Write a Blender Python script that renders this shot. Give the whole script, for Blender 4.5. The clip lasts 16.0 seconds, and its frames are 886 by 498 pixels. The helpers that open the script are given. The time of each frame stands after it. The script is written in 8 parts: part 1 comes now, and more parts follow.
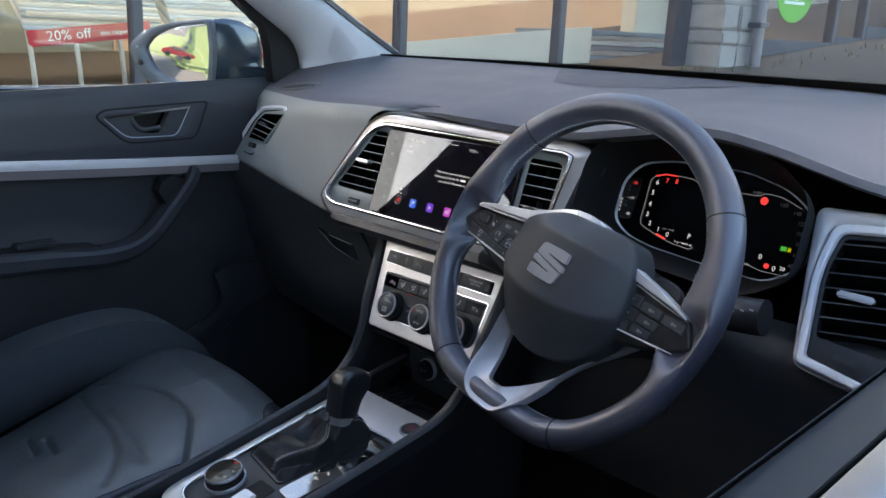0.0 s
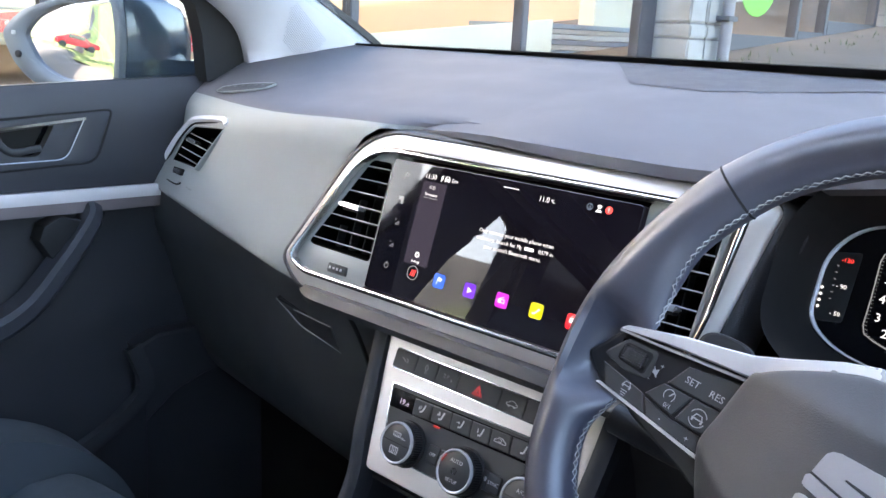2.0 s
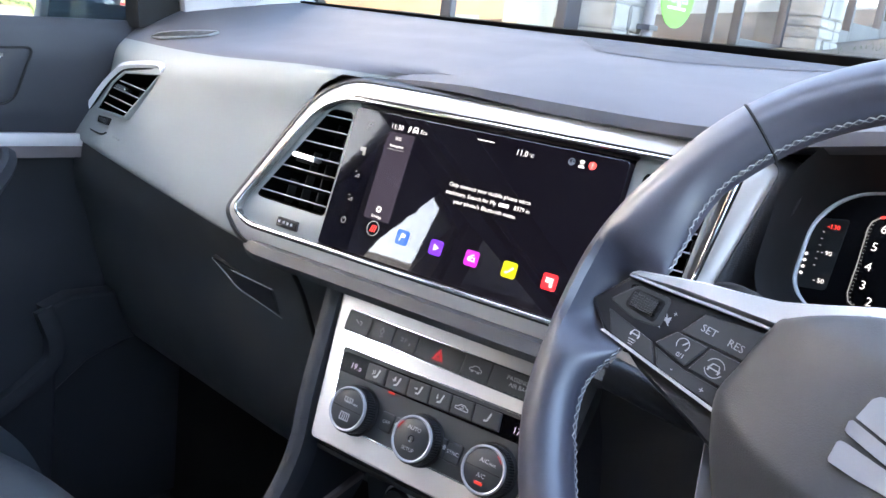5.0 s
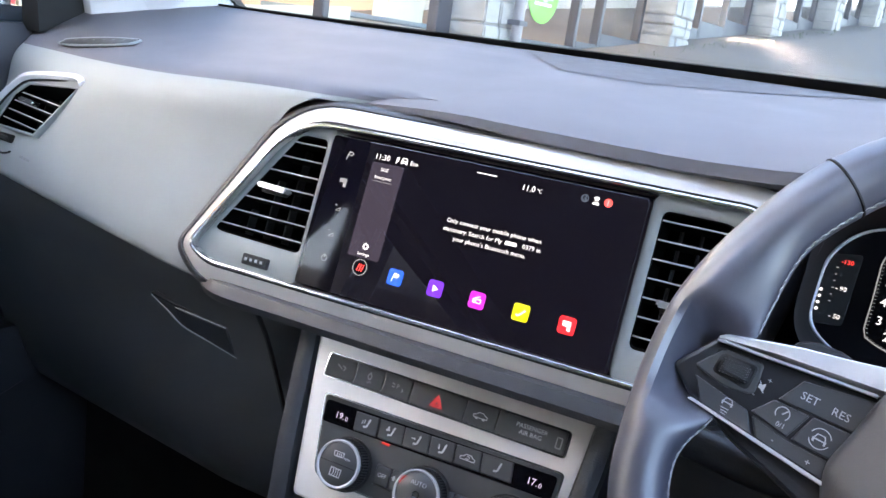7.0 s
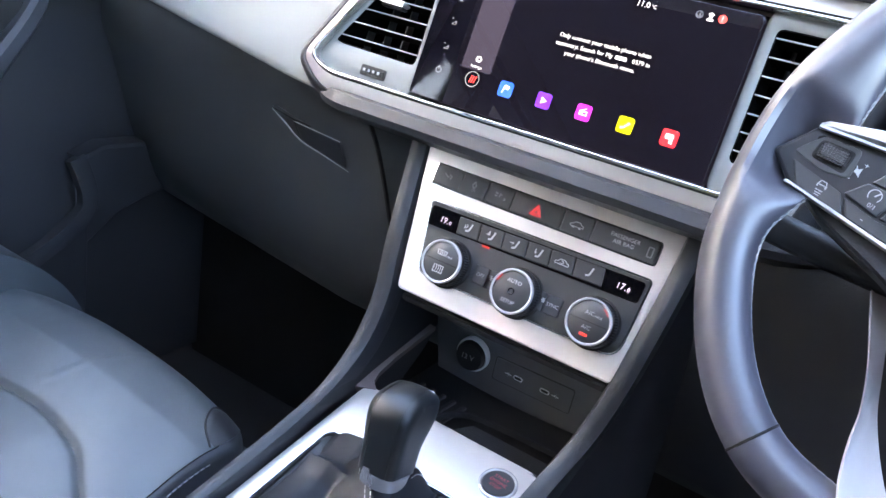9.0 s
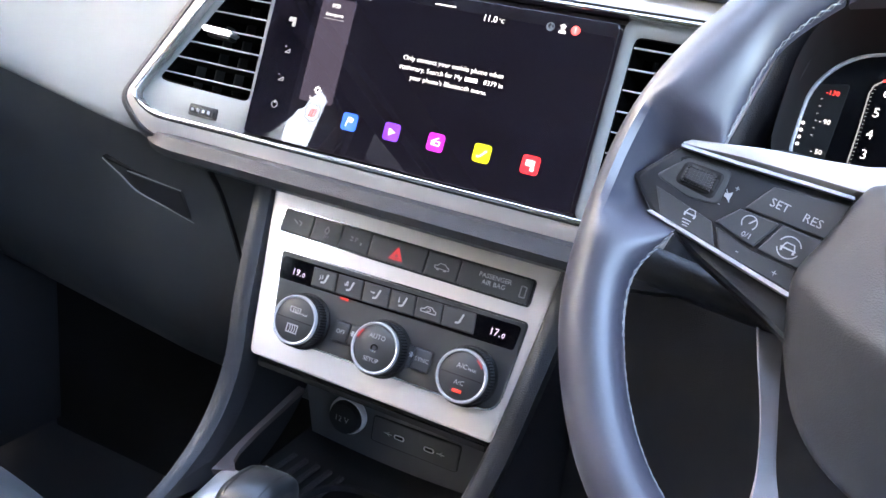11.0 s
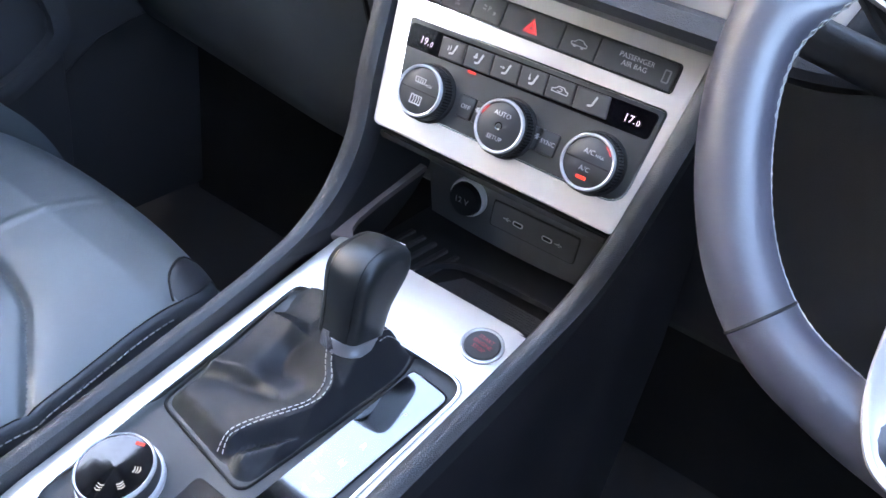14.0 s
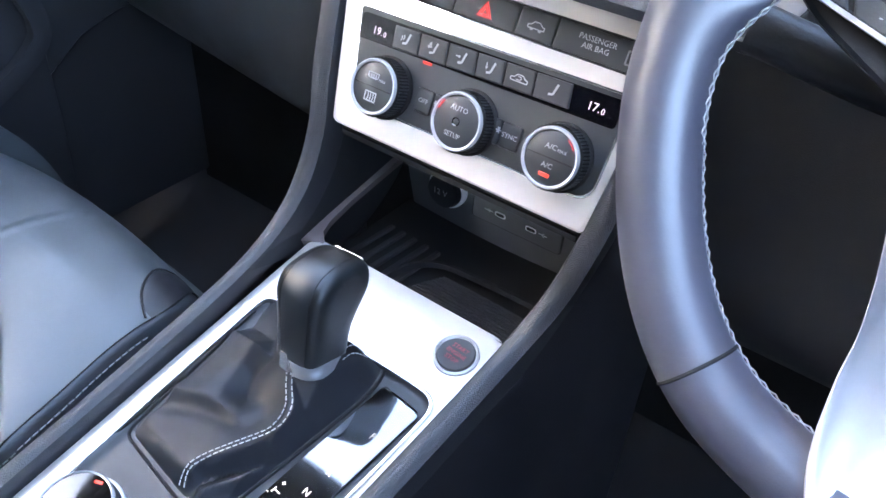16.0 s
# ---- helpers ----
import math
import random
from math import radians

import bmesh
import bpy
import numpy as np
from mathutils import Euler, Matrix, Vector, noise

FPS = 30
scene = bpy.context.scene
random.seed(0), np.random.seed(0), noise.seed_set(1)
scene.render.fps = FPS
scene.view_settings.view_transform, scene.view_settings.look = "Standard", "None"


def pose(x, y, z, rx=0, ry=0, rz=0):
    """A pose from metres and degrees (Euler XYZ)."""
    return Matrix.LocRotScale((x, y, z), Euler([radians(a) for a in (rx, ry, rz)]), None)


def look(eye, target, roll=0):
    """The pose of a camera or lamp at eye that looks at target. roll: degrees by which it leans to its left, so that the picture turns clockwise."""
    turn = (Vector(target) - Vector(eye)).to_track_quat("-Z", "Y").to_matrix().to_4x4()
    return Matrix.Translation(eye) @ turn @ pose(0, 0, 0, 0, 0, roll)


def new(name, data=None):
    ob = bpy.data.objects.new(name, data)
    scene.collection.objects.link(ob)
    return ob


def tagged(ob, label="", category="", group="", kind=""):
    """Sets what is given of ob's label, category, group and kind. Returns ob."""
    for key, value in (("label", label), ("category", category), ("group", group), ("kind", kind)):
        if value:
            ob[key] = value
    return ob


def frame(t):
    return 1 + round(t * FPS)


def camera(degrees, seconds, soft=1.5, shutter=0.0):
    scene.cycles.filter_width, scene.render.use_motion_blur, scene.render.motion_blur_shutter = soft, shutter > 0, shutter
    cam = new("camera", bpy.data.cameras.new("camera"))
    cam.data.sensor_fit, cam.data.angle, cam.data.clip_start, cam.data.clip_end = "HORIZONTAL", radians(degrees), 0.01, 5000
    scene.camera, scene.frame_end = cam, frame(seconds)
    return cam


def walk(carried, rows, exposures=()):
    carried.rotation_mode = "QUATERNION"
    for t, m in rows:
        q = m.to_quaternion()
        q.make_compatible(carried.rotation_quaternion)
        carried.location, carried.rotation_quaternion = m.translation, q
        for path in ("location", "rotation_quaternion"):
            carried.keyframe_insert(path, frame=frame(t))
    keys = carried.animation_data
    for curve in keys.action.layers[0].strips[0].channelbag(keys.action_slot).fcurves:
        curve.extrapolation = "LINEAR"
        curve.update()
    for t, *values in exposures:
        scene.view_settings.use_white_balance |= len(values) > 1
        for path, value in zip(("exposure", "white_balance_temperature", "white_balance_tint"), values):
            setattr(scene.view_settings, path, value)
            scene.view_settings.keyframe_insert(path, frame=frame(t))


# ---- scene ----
cam = camera(56.1, 16.0)
PATH = [
    (0, (0.842, -0.799, 1.341), (-0.529, 0.568, 0.838), 2.7),
    (0.5, (0.698, -0.658, 1.339), (-0.757, 0.63, 0.866), 3.8),
    (1, (0.58, -0.562, 1.338), (-0.848, 0.77, 0.904), 3.9),
    (1.5, (0.5, -0.545, 1.337), (-0.846, 0.864, 0.888), 2.2),
    (2, (0.429, -0.526, 1.315), (-0.84, 0.935, 0.809), 2.9),
    (2.5, (0.384, -0.516, 1.296), (-0.777, 1.017, 0.747), 4.3),
    (3, (0.387, -0.516, 1.273), (-0.71, 1.056, 0.699), 5.6),
    (3.5, (0.385, -0.518, 1.268), (-0.71, 1.065, 0.725), 6.7),
    (4, (0.386, -0.528, 1.261), (-0.73, 1.05, 0.747), 7.3),
    (4.5, (0.386, -0.527, 1.263), (-0.74, 1.049, 0.767), 7.0),
    (7, (0.249, -0.542, 1.279), (-0.568, 1.22, 0.803), 8.1),
    (7.5, (0.256, -0.526, 1.285), (-0.543, 1.254, 0.844), 6.3),
    (8, (0.265, -0.515, 1.286), (-0.516, 1.25, 0.762), 4.5),
    (8.5, (0.263, -0.557, 1.267), (-0.566, 1.106, 0.528), 5.7),
    (9, (0.272, -0.596, 1.23), (-0.647, 1.007, 0.464), 10.4),
    (9.5, (0.268, -0.572, 1.217), (-0.607, 1.108, 0.576), 11.5),
    (12, (0.27, -0.493, 1.23), (-0.446, 1.209, 0.462), 6.5),
    (12.5, (0.27, -0.503, 1.224), (-0.486, 1.151, 0.392), 7.0),
    (13, (0.272, -0.513, 1.222), (-0.525, 1.07, 0.295), 7.0),
    (13.5, (0.271, -0.507, 1.213), (-0.551, 0.993, 0.177), 7.9),
    (14, (0.27, -0.483, 1.197), (-0.594, 0.92, 0.063), 9.2),
    (14.5, (0.282, -0.446, 1.201), (-0.653, 0.846, -0.006), 7.2),
    (15, (0.291, -0.415, 1.203), (-0.649, 0.858, -0.021), 5.9),
    (15.5, (0.288, -0.405, 1.205), (-0.633, 0.869, -0.032), 4.6),
    (16, (0.285, -0.405, 1.211), (-0.627, 0.873, -0.029), 3.4),
]
walk(cam, [(t, look(eye, target, roll)) for t, eye, target, roll in PATH],
     [(0.0, 2.55, 6750, 11), (0.5, 3.01, 6800, 12), (1.0, 3.45, 6900, 13), (2.0, 3.75, 6900, 14), (3.0, 4.05, 6900, 14), (4.5, 4.05, 6900, 14),
      (7.0, 4.00, 6900, 15), (8.0, 3.96, 6900, 15), (8.5, 4.07, 7000, 15), (9.0, 4.72, 6900, 15), (9.5, 4.78, 6900, 15),
      (12.0, 4.42, 6900, 16), (13.0, 4.53, 6900, 16), (14.5, 4.86, 6800, 14), (16.0, 4.92, 6800, 14)])

# ---- light ----
SUN = Vector((-0.80, -0.36, 0.46)).normalized()
world = bpy.data.worlds.new("sky")
scene.world = world
world.use_nodes = True
wn = world.node_tree.nodes
sky = wn.new("ShaderNodeTexSky")
sky.sky_type = "NISHITA"
sky.sun_disc = False
sky.sun_elevation = math.asin(SUN.z)
sky.sun_rotation = math.atan2(SUN.x, SUN.y)
world.node_tree.links.new(sky.outputs[0], wn["Background"].inputs[0])
wn["Background"].inputs[1].default_value = 0.15
sun = new("sun", bpy.data.lights.new("sun", "SUN"))
sun.data.energy, sun.data.angle, sun.data.color = 3.0, radians(0.6), (1.0, 0.95, 0.87)
sun.matrix_world = look(SUN * 30, (0, 0, 0))

# ---- materials ----
def mat(name, color, rough=0.5, metal=0.0, vary=0.12, size=40.0, bump=0.0, pores=0.0, coat=0.0, emit=None, power=1.0, ior=1.5, pebble=1300):
    """A surface with slow blotches, fine grain and, where asked, leather pores."""
    m = bpy.data.materials.new(name)
    m.use_nodes = True
    nt = m.node_tree
    n, l = nt.nodes, nt.links
    b = n["Principled BSDF"]
    b.inputs["Metallic"].default_value = metal
    b.inputs["IOR"].default_value = ior
    b.inputs["Coat Weight"].default_value = coat
    b.inputs["Coat Roughness"].default_value = 0.08
    tc = n.new("ShaderNodeTexCoord")
    big = n.new("ShaderNodeTexNoise")
    big.inputs["Scale"].default_value = size * 0.2
    big.inputs["Detail"].default_value = 5
    l.new(tc.outputs["Object"], big.inputs["Vector"])
    fine = n.new("ShaderNodeTexNoise")
    fine.inputs["Scale"].default_value = size * 12
    fine.inputs["Detail"].default_value = 3
    l.new(tc.outputs["Object"], fine.inputs["Vector"])
    mixn = n.new("ShaderNodeMath")
    mixn.operation = "MULTIPLY_ADD"
    l.new(fine.outputs["Fac"], mixn.inputs[0])
    mixn.inputs[1].default_value = 0.35
    l.new(big.outputs["Fac"], mixn.inputs[2])
    ramp = n.new("ShaderNodeMapRange")
    ramp.inputs["From Min"].default_value, ramp.inputs["From Max"].default_value = 0.4, 0.95
    ramp.inputs["To Min"].default_value, ramp.inputs["To Max"].default_value = 1 - vary, 1 + vary
    l.new(mixn.outputs[0], ramp.inputs["Value"])
    col = n.new("ShaderNodeMix")
    col.data_type, col.blend_type = "RGBA", "MULTIPLY"
    col.inputs["Factor"].default_value = 1.0
    col.inputs["A"].default_value = (*color, 1)
    l.new(ramp.outputs[0], col.inputs["B"])
    l.new(col.outputs["Result"], b.inputs["Base Color"])
    rr = n.new("ShaderNodeMapRange")
    rr.inputs["From Min"].default_value, rr.inputs["From Max"].default_value = 0.3, 0.8
    rr.inputs["To Min"].default_value, rr.inputs["To Max"].default_value = max(rough * 0.85, 0.01), min(rough * 1.15, 1)
    l.new(big.outputs["Fac"], rr.inputs["Value"])
    l.new(rr.outputs[0], b.inputs["Roughness"])
    if bump or pores:
        bp = n.new("ShaderNodeBump")
        bp.inputs["Distance"].default_value = 0.0006
        bp.inputs["Strength"].default_value = bump or pores * 0.45
        if pores:
            v = n.new("ShaderNodeTexVoronoi")
            v.inputs["Scale"].default_value = pebble
            l.new(tc.outputs["Object"], v.inputs["Vector"])
            l.new(v.outputs["Distance"], bp.inputs["Height"])
        else:
            l.new(fine.outputs["Fac"], bp.inputs["Height"])
        l.new(bp.outputs[0], b.inputs["Normal"])
    if emit:
        b.inputs["Emission Color"].default_value = (*emit, 1)
        b.inputs["Emission Strength"].default_value = power
    return m


def glow(name, color, power):
    return mat(name, tuple(c * 0.1 for c in color), 0.4, emit=color, power=power * 0.13, vary=0.02)


def glass_mat(name, color=(1, 1, 1), rough=0.0):
    m = bpy.data.materials.new(name)
    m.use_nodes = True
    b = m.node_tree.nodes["Principled BSDF"]
    b.inputs["Base Color"].default_value = (*color, 1)
    b.inputs["Roughness"].default_value = rough
    b.inputs["Transmission Weight"].default_value = 1.0
    b.inputs["IOR"].default_value = 1.45
    return m


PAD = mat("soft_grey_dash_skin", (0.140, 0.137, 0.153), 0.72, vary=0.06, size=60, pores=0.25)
# grey-green skin, lifted in colour for light falling on the fascia from behind
FASCIA = mat("lit_grey_green_fascia_skin", (0.31, 0.33, 0.322), 0.5, vary=0.05, size=60, pores=0.25)
DOORSKIN = mat("soft_charcoal_door_skin", (0.038, 0.039, 0.046), 0.55, vary=0.08, size=60, pores=0.3)
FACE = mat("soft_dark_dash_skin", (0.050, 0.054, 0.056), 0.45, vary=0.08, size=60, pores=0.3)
BLACK = mat("black_plastic", (0.018, 0.018, 0.020), 0.48, vary=0.15, size=50, bump=0.2)
HUBGRAIN = mat("grained_dark_cover", (0.050, 0.050, 0.052), 0.5, vary=0.1, size=50, pores=0.35)
GLOSSPOD = mat("satin_black_pod", (0.014, 0.014, 0.016), 0.3, vary=0.08, size=60)
KNEE = mat("grained_charcoal_plastic", (0.034, 0.034, 0.037), 0.5, vary=0.15, size=50, pores=1.0)
DOORLOW = mat("dark_door_plastic", (0.030, 0.031, 0.035), 0.42, vary=0.12, size=60, pores=0.4)
EMBLEM = mat("satin_emblem_metal", (0.46, 0.45, 0.46), 0.34, 0.5, vary=0.05, size=80)
LEGSILVER = mat("satin_champagne_leg", (0.55, 0.53, 0.54), 0.36, 0.35, vary=0.05, size=80)
GRAIN = mat("grained_black_plastic", (0.030, 0.031, 0.035), 0.40, vary=0.1, size=50, pores=1.0, pebble=1050)
FLANK = mat("grained_black_flank", (0.016, 0.016, 0.019), 0.45, vary=0.1, size=50, pores=0.9, pebble=1050)
# near-black colour that stands in for the shade deep inside the vents
VOID = mat("vent_shade_black", (0.0022, 0.0022, 0.0024), 0.95, vary=0.1, ior=1.12)
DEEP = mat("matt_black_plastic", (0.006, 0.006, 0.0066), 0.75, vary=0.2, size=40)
BUTTON = mat("charcoal_button_plastic", (0.034, 0.035, 0.037), 0.45, vary=0.08, size=80, bump=0.1)
PANELGREY = mat("dark_grey_panel_plastic", (0.034, 0.035, 0.037), 0.45, vary=0.08, size=80, bump=0.1)
VENTGREY = mat("satin_grey_vent_plastic", (0.24, 0.253, 0.247), 0.42, vary=0.06, size=60, bump=0.1)
# on vent slats this pale strip paints the light their front edges catch
SLATEDGE = mat("pale_grey_slat_edge", (0.33, 0.33, 0.34), 0.45, vary=0.05, size=60)
CHROME = mat("satin_chrome", (0.82, 0.82, 0.82), 0.16, 1.0, vary=0.03, size=60)
CHAMP = mat("champagne_satin_paint", (0.66, 0.62, 0.59), 0.36, 0.5, vary=0.05, size=80)
SILVER = mat("brushed_silver_paint", (0.72, 0.72, 0.74), 0.3, 0.55, vary=0.05, size=80)
GEARGLOSS = mat("gloss_black_lacquer", (0.006, 0.006, 0.007), 0.05, vary=0.02, coat=1.0, ior=2.3)
SATIN = mat("satin_aluminium", (0.50, 0.50, 0.52), 0.32, 0.8, vary=0.06, size=80)
RING = mat("pale_satin_ring", (0.62, 0.62, 0.63), 0.25, 0.35, vary=0.04, size=80)
PALE = mat("pale_silver_paint", (0.70, 0.66, 0.67), 0.38, 0.2, vary=0.05, size=60)
PIANO = mat("piano_black", (0.006, 0.006, 0.007), 0.06, vary=0.02, coat=0.5)
LEATHER = mat("shaded_corner_leather", (0.021, 0.022, 0.026), 0.42, vary=0.14, size=60, pores=0.55)
GRIPLEATHER = mat("polished_black_grip_leather", (0.014, 0.016, 0.018), 0.32, vary=0.14, size=60, pores=0.25)
# black boot leather, blued in its base in place of sky reflections
BOOTLEATHER = mat("soft_sky_tinted_boot_leather", (0.015, 0.0165, 0.021), 0.56, vary=0.14, size=60, pores=0.3, ior=1.45)
# black leather; the violet in the base stands in for reflected sky
RIMLEATHER = mat("smooth_sky_tinted_rim_leather", (0.056, 0.056, 0.076), 0.40, vary=0.12, size=60, pores=0.12, ior=1.85)
# black leather; its base is lifted and blued to stand in for sky light
SEATLEATHER = mat("sky_lit_seat_leather", (0.060, 0.072, 0.080), 0.45, vary=0.08, size=40, pores=0.3, ior=1.75)
SEATCLOTH = mat("dark_seat_cloth", (0.018, 0.018, 0.020), 0.8, vary=0.25, size=90, bump=0.6)
SOCKETGREY = mat("mid_grey_socket_plastic", (0.085, 0.087, 0.092), 0.45, vary=0.08, size=80, bump=0.1)
STITCH = mat("pale_grey_thread", (0.45, 0.45, 0.45), 0.7)
# copy of the seat leather, darker in colour for the shaded side
SEATSIDE = mat("shaded_seat_side_leather", (0.056, 0.062, 0.072), 0.45, vary=0.1, size=50, pores=0.3, ior=1.7)
CARPET = mat("black_carpet", (0.020, 0.020, 0.023), 0.95, vary=0.4, size=90, bump=1.0)
PILLAR = mat("pale_grey_pillar_lining", (0.82, 0.82, 0.85), 0.6, vary=0.04, size=60, bump=0.2)
RUBBER = mat("black_rubber", (0.008, 0.008, 0.009), 0.45, vary=0.2)
# flat white that stands in for sky and window reflected in chrome
WHITERING = mat("painted_chrome_glare", (0.88, 0.88, 0.90), 0.2, 0.0, vary=0.02, size=80)
PAINT = mat("dark_blue_grey_car_paint", (0.028, 0.045, 0.060), 0.25, 0.4, vary=0.05, size=200, coat=1.0)
MIRROR = mat("mirror_glass", (0.92, 0.92, 0.93), 0.01, 1.0, vary=0.0)
GLASS = glass_mat("clear_glass", (0.97, 0.99, 0.98))
TINT = glass_mat("tinted_rear_glass", (0.16, 0.165, 0.17))
DARKPANE = glass_mat("reflection_block_glass", (0.02, 0.02, 0.022))
SCREEN = mat("black_screen_glass", (0.004, 0.004, 0.006), 0.02, vary=0.0, ior=1.62, emit=(0.62, 0.5, 0.9), power=0.0006)
STRIP = mat("dull_black_touch_glass", (0.006, 0.005, 0.008), 0.05, vary=0.0, ior=1.3)
BAND = mat("dark_display_glass", (0.003, 0.003, 0.004), 0.06, vary=0.0, ior=1.10)
DIALGLASS = mat("matt_cluster_glass", (0.004, 0.004, 0.005), 0.22, vary=0.0, ior=1.25)
LILAC = glow("lilac_display_digits", (0.85, 0.72, 0.95), 0.55)
WHITE = glow("white_backlit_print", (1.0, 0.97, 0.96), 0.9)
DIMW = glow("dim_backlit_print", (0.75, 0.75, 0.75), 0.28)
BRIGHTPRINT = mat("white_moulding_print", (0.75, 0.75, 0.76), 0.5, vary=0.02)
PRINT = mat("pale_grey_print", (0.42, 0.42, 0.43), 0.5, vary=0.02)
FAINT = mat("faint_grey_print", (0.19, 0.19, 0.195), 0.5, vary=0.02)
REDPRINT = mat("dull_red_print", (0.42, 0.05, 0.07), 0.5, vary=0.02)
TAUPE = mat("dark_taupe_trim", (0.20, 0.165, 0.165), 0.5, 0.2, vary=0.1, size=60)
REDG = glow("red_backlit_print", (1.0, 0.06, 0.05), 1.2)
ORANGE = glow("red_lamp_bar", (1.0, 0.05, 0.025), 0.5)
HAZARD = glow("dim_red_print", (1.0, 0.04, 0.04), 0.28)
ICONS = [glow("blue_app_tile", (0.02, 0.12, 0.85), 0.9), glow("violet_app_tile", (0.18, 0.03, 0.75), 0.8), glow("magenta_app_tile", (0.55, 0.02, 0.55), 0.9),
         glow("yellow_app_tile", (0.62, 0.58, 0.0), 0.9), glow("red_app_tile", (0.85, 0.02, 0.03), 0.9)]
GREEN = glow("green_telltale", (0.1, 0.8, 0.1), 0.7)
SUNPANEL = mat("dim_violet_menu_panel", (0.004, 0.004, 0.006), 0.02, vary=0.0, ior=1.62, emit=(0.62, 0.52, 0.75), power=0.008)


# ---- building blocks ----
def basis(o, u, v):
    """The frame at o with axes u and v, as a matrix; its third axis stands off the surface."""
    u, v = Vector(u).normalized(), Vector(v).normalized()
    return Matrix((u, v, u.cross(v))).transposed().to_4x4() if o is None else Matrix.Translation(o) @ Matrix((u, v, u.cross(v))).transposed().to_4x4()


FS = basis((0, 0.025, 1.093), (1, 0, 0), (0, 0.3005, 0.9538))      # screen surround
FC = basis((0, 0.0, 0.93), (1, 0, 0), (0, 0.4104, 0.9119))         # climate panel
FK = basis((0, -0.067, 0.799), (1, 0, 0), (0, 0.9766, 0.2149))     # console top
FW = basis((0.35, -0.140, 1.125), (1, 0, 0), (0, 0.454, 0.891))    # steering wheel
FP = basis((0, 0.076, 0.81), (1, 0, 0), (0, 0, 1))                 # socket panel
ONE = Matrix()


def thing(name, label, category, at, group="", kind=""):
    ob = new(name)
    ob.location = at
    ob.empty_display_size = 0.05
    tagged(ob, label, category, group, kind)
    return ob


def part(name, bm, material, parent=None, label="", smooth=True):
    """Links a bmesh, in world places, as one mesh under a thing or a part."""
    me = bpy.data.meshes.new(name)
    bmesh.ops.recalc_face_normals(bm, faces=bm.faces)
    bm.to_mesh(me)
    bm.free()
    me.materials.append(material)
    if smooth:
        me.shade_smooth()
        me.set_sharp_from_angle(angle=radians(38))
        for face in me.polygons:
            if face.loop_total > 6:
                face.use_smooth = False
    ob = new(name, me)
    if parent is not None:
        ob.parent = parent
        if parent.type == "EMPTY":
            ob.matrix_parent_inverse = Matrix.Translation(parent.location).inverted()
    if label:
        ob["label"] = label
    return ob


def solo(name, bm, material, label, category, group="", kind=""):
    return tagged(part(name, bm, material), label, category, group, kind)


def arcpoly(pts, radii=0.01, n=5):
    """A polygon with rounded corners; equal n gives equal counts for rings."""
    out, k = [], len(pts)
    for i, p in enumerate(pts):
        p, a, b = Vector(p), Vector(pts[i - 1]), Vector(pts[(i + 1) % k])
        r = radii[i] if isinstance(radii, (list, tuple)) else radii
        da, db = (a - p), (b - p)
        r = min(r, da.length * 0.49, db.length * 0.49)
        s, e = p + da.normalized() * r, p + db.normalized() * r
        for j in range(n + 1):
            t = j / n
            out.append((1 - t) ** 2 * s + 2 * t * (1 - t) * p + t * t * e)
    return out


def rect(u0, v0, u1, v1):
    return [(u0, v0), (u1, v0), (u1, v1), (u0, v1)]


def loft(rings, closed=True, caps=True, bm=None):
    bm = bm or bmesh.new()
    rows = [[bm.verts.new(p) for p in ring] for ring in rings]
    for a, b in zip(rows, rows[1:]):
        k = len(a)
        for i in range(k if closed else k - 1):
            bm.faces.new((a[i], a[(i + 1) % k], b[(i + 1) % k], b[i]))
    if caps and closed:
        bm.faces.new(rows[0][::-1])
        bm.faces.new(rows[-1])
    return bm


def slab(poly, w0, w1, F, edge=0.0008, bm=None):
    """A plate with the outline poly in the frame F, from w0 up to w1, its upper edge eased."""
    c = sum((Vector(p) for p in poly), Vector((0, 0))) / len(poly)
    size = max((Vector(p) - c).length for p in poly)
    k = 1 - edge / max(size, 1e-6)
    def at(q, w, s=1.0):
        q = c + (Vector(q) - c) * s
        return F @ Vector((q.x, q.y, w))
    rings = [[at(p, w0) for p in poly], [at(p, w1 - edge) for p in poly], [at(p, w1 - edge * 0.3, (1 + k) / 2) for p in poly], [at(p, w1, k * k) for p in poly]]
    return loft(rings, bm=bm)


def ring_plate(outer, inner, w0, w1, F, round_=0.0, bm=None):
    """A frame between two outlines of equal count; round_ lifts its middle."""
    bm = bm or bmesh.new()
    prof = [(0, w0), (0, w1 - round_), (0.15, w1 - round_ * 0.3), (0.5, w1), (0.85, w1 - round_ * 0.3), (1, w1 - round_), (1, w0)]
    rows = []
    for t, w in prof:
        rows.append([bm.verts.new(F @ Vector((*(Vector(a).lerp(Vector(b), t)), w))) for a, b in zip(outer, inner)])
    k = len(outer)
    for a, b in zip(rows, rows[1:] + rows[:1]):
        for i in range(k):
            bm.faces.new((a[i], a[(i + 1) % k], b[(i + 1) % k], b[i]))
    return bm


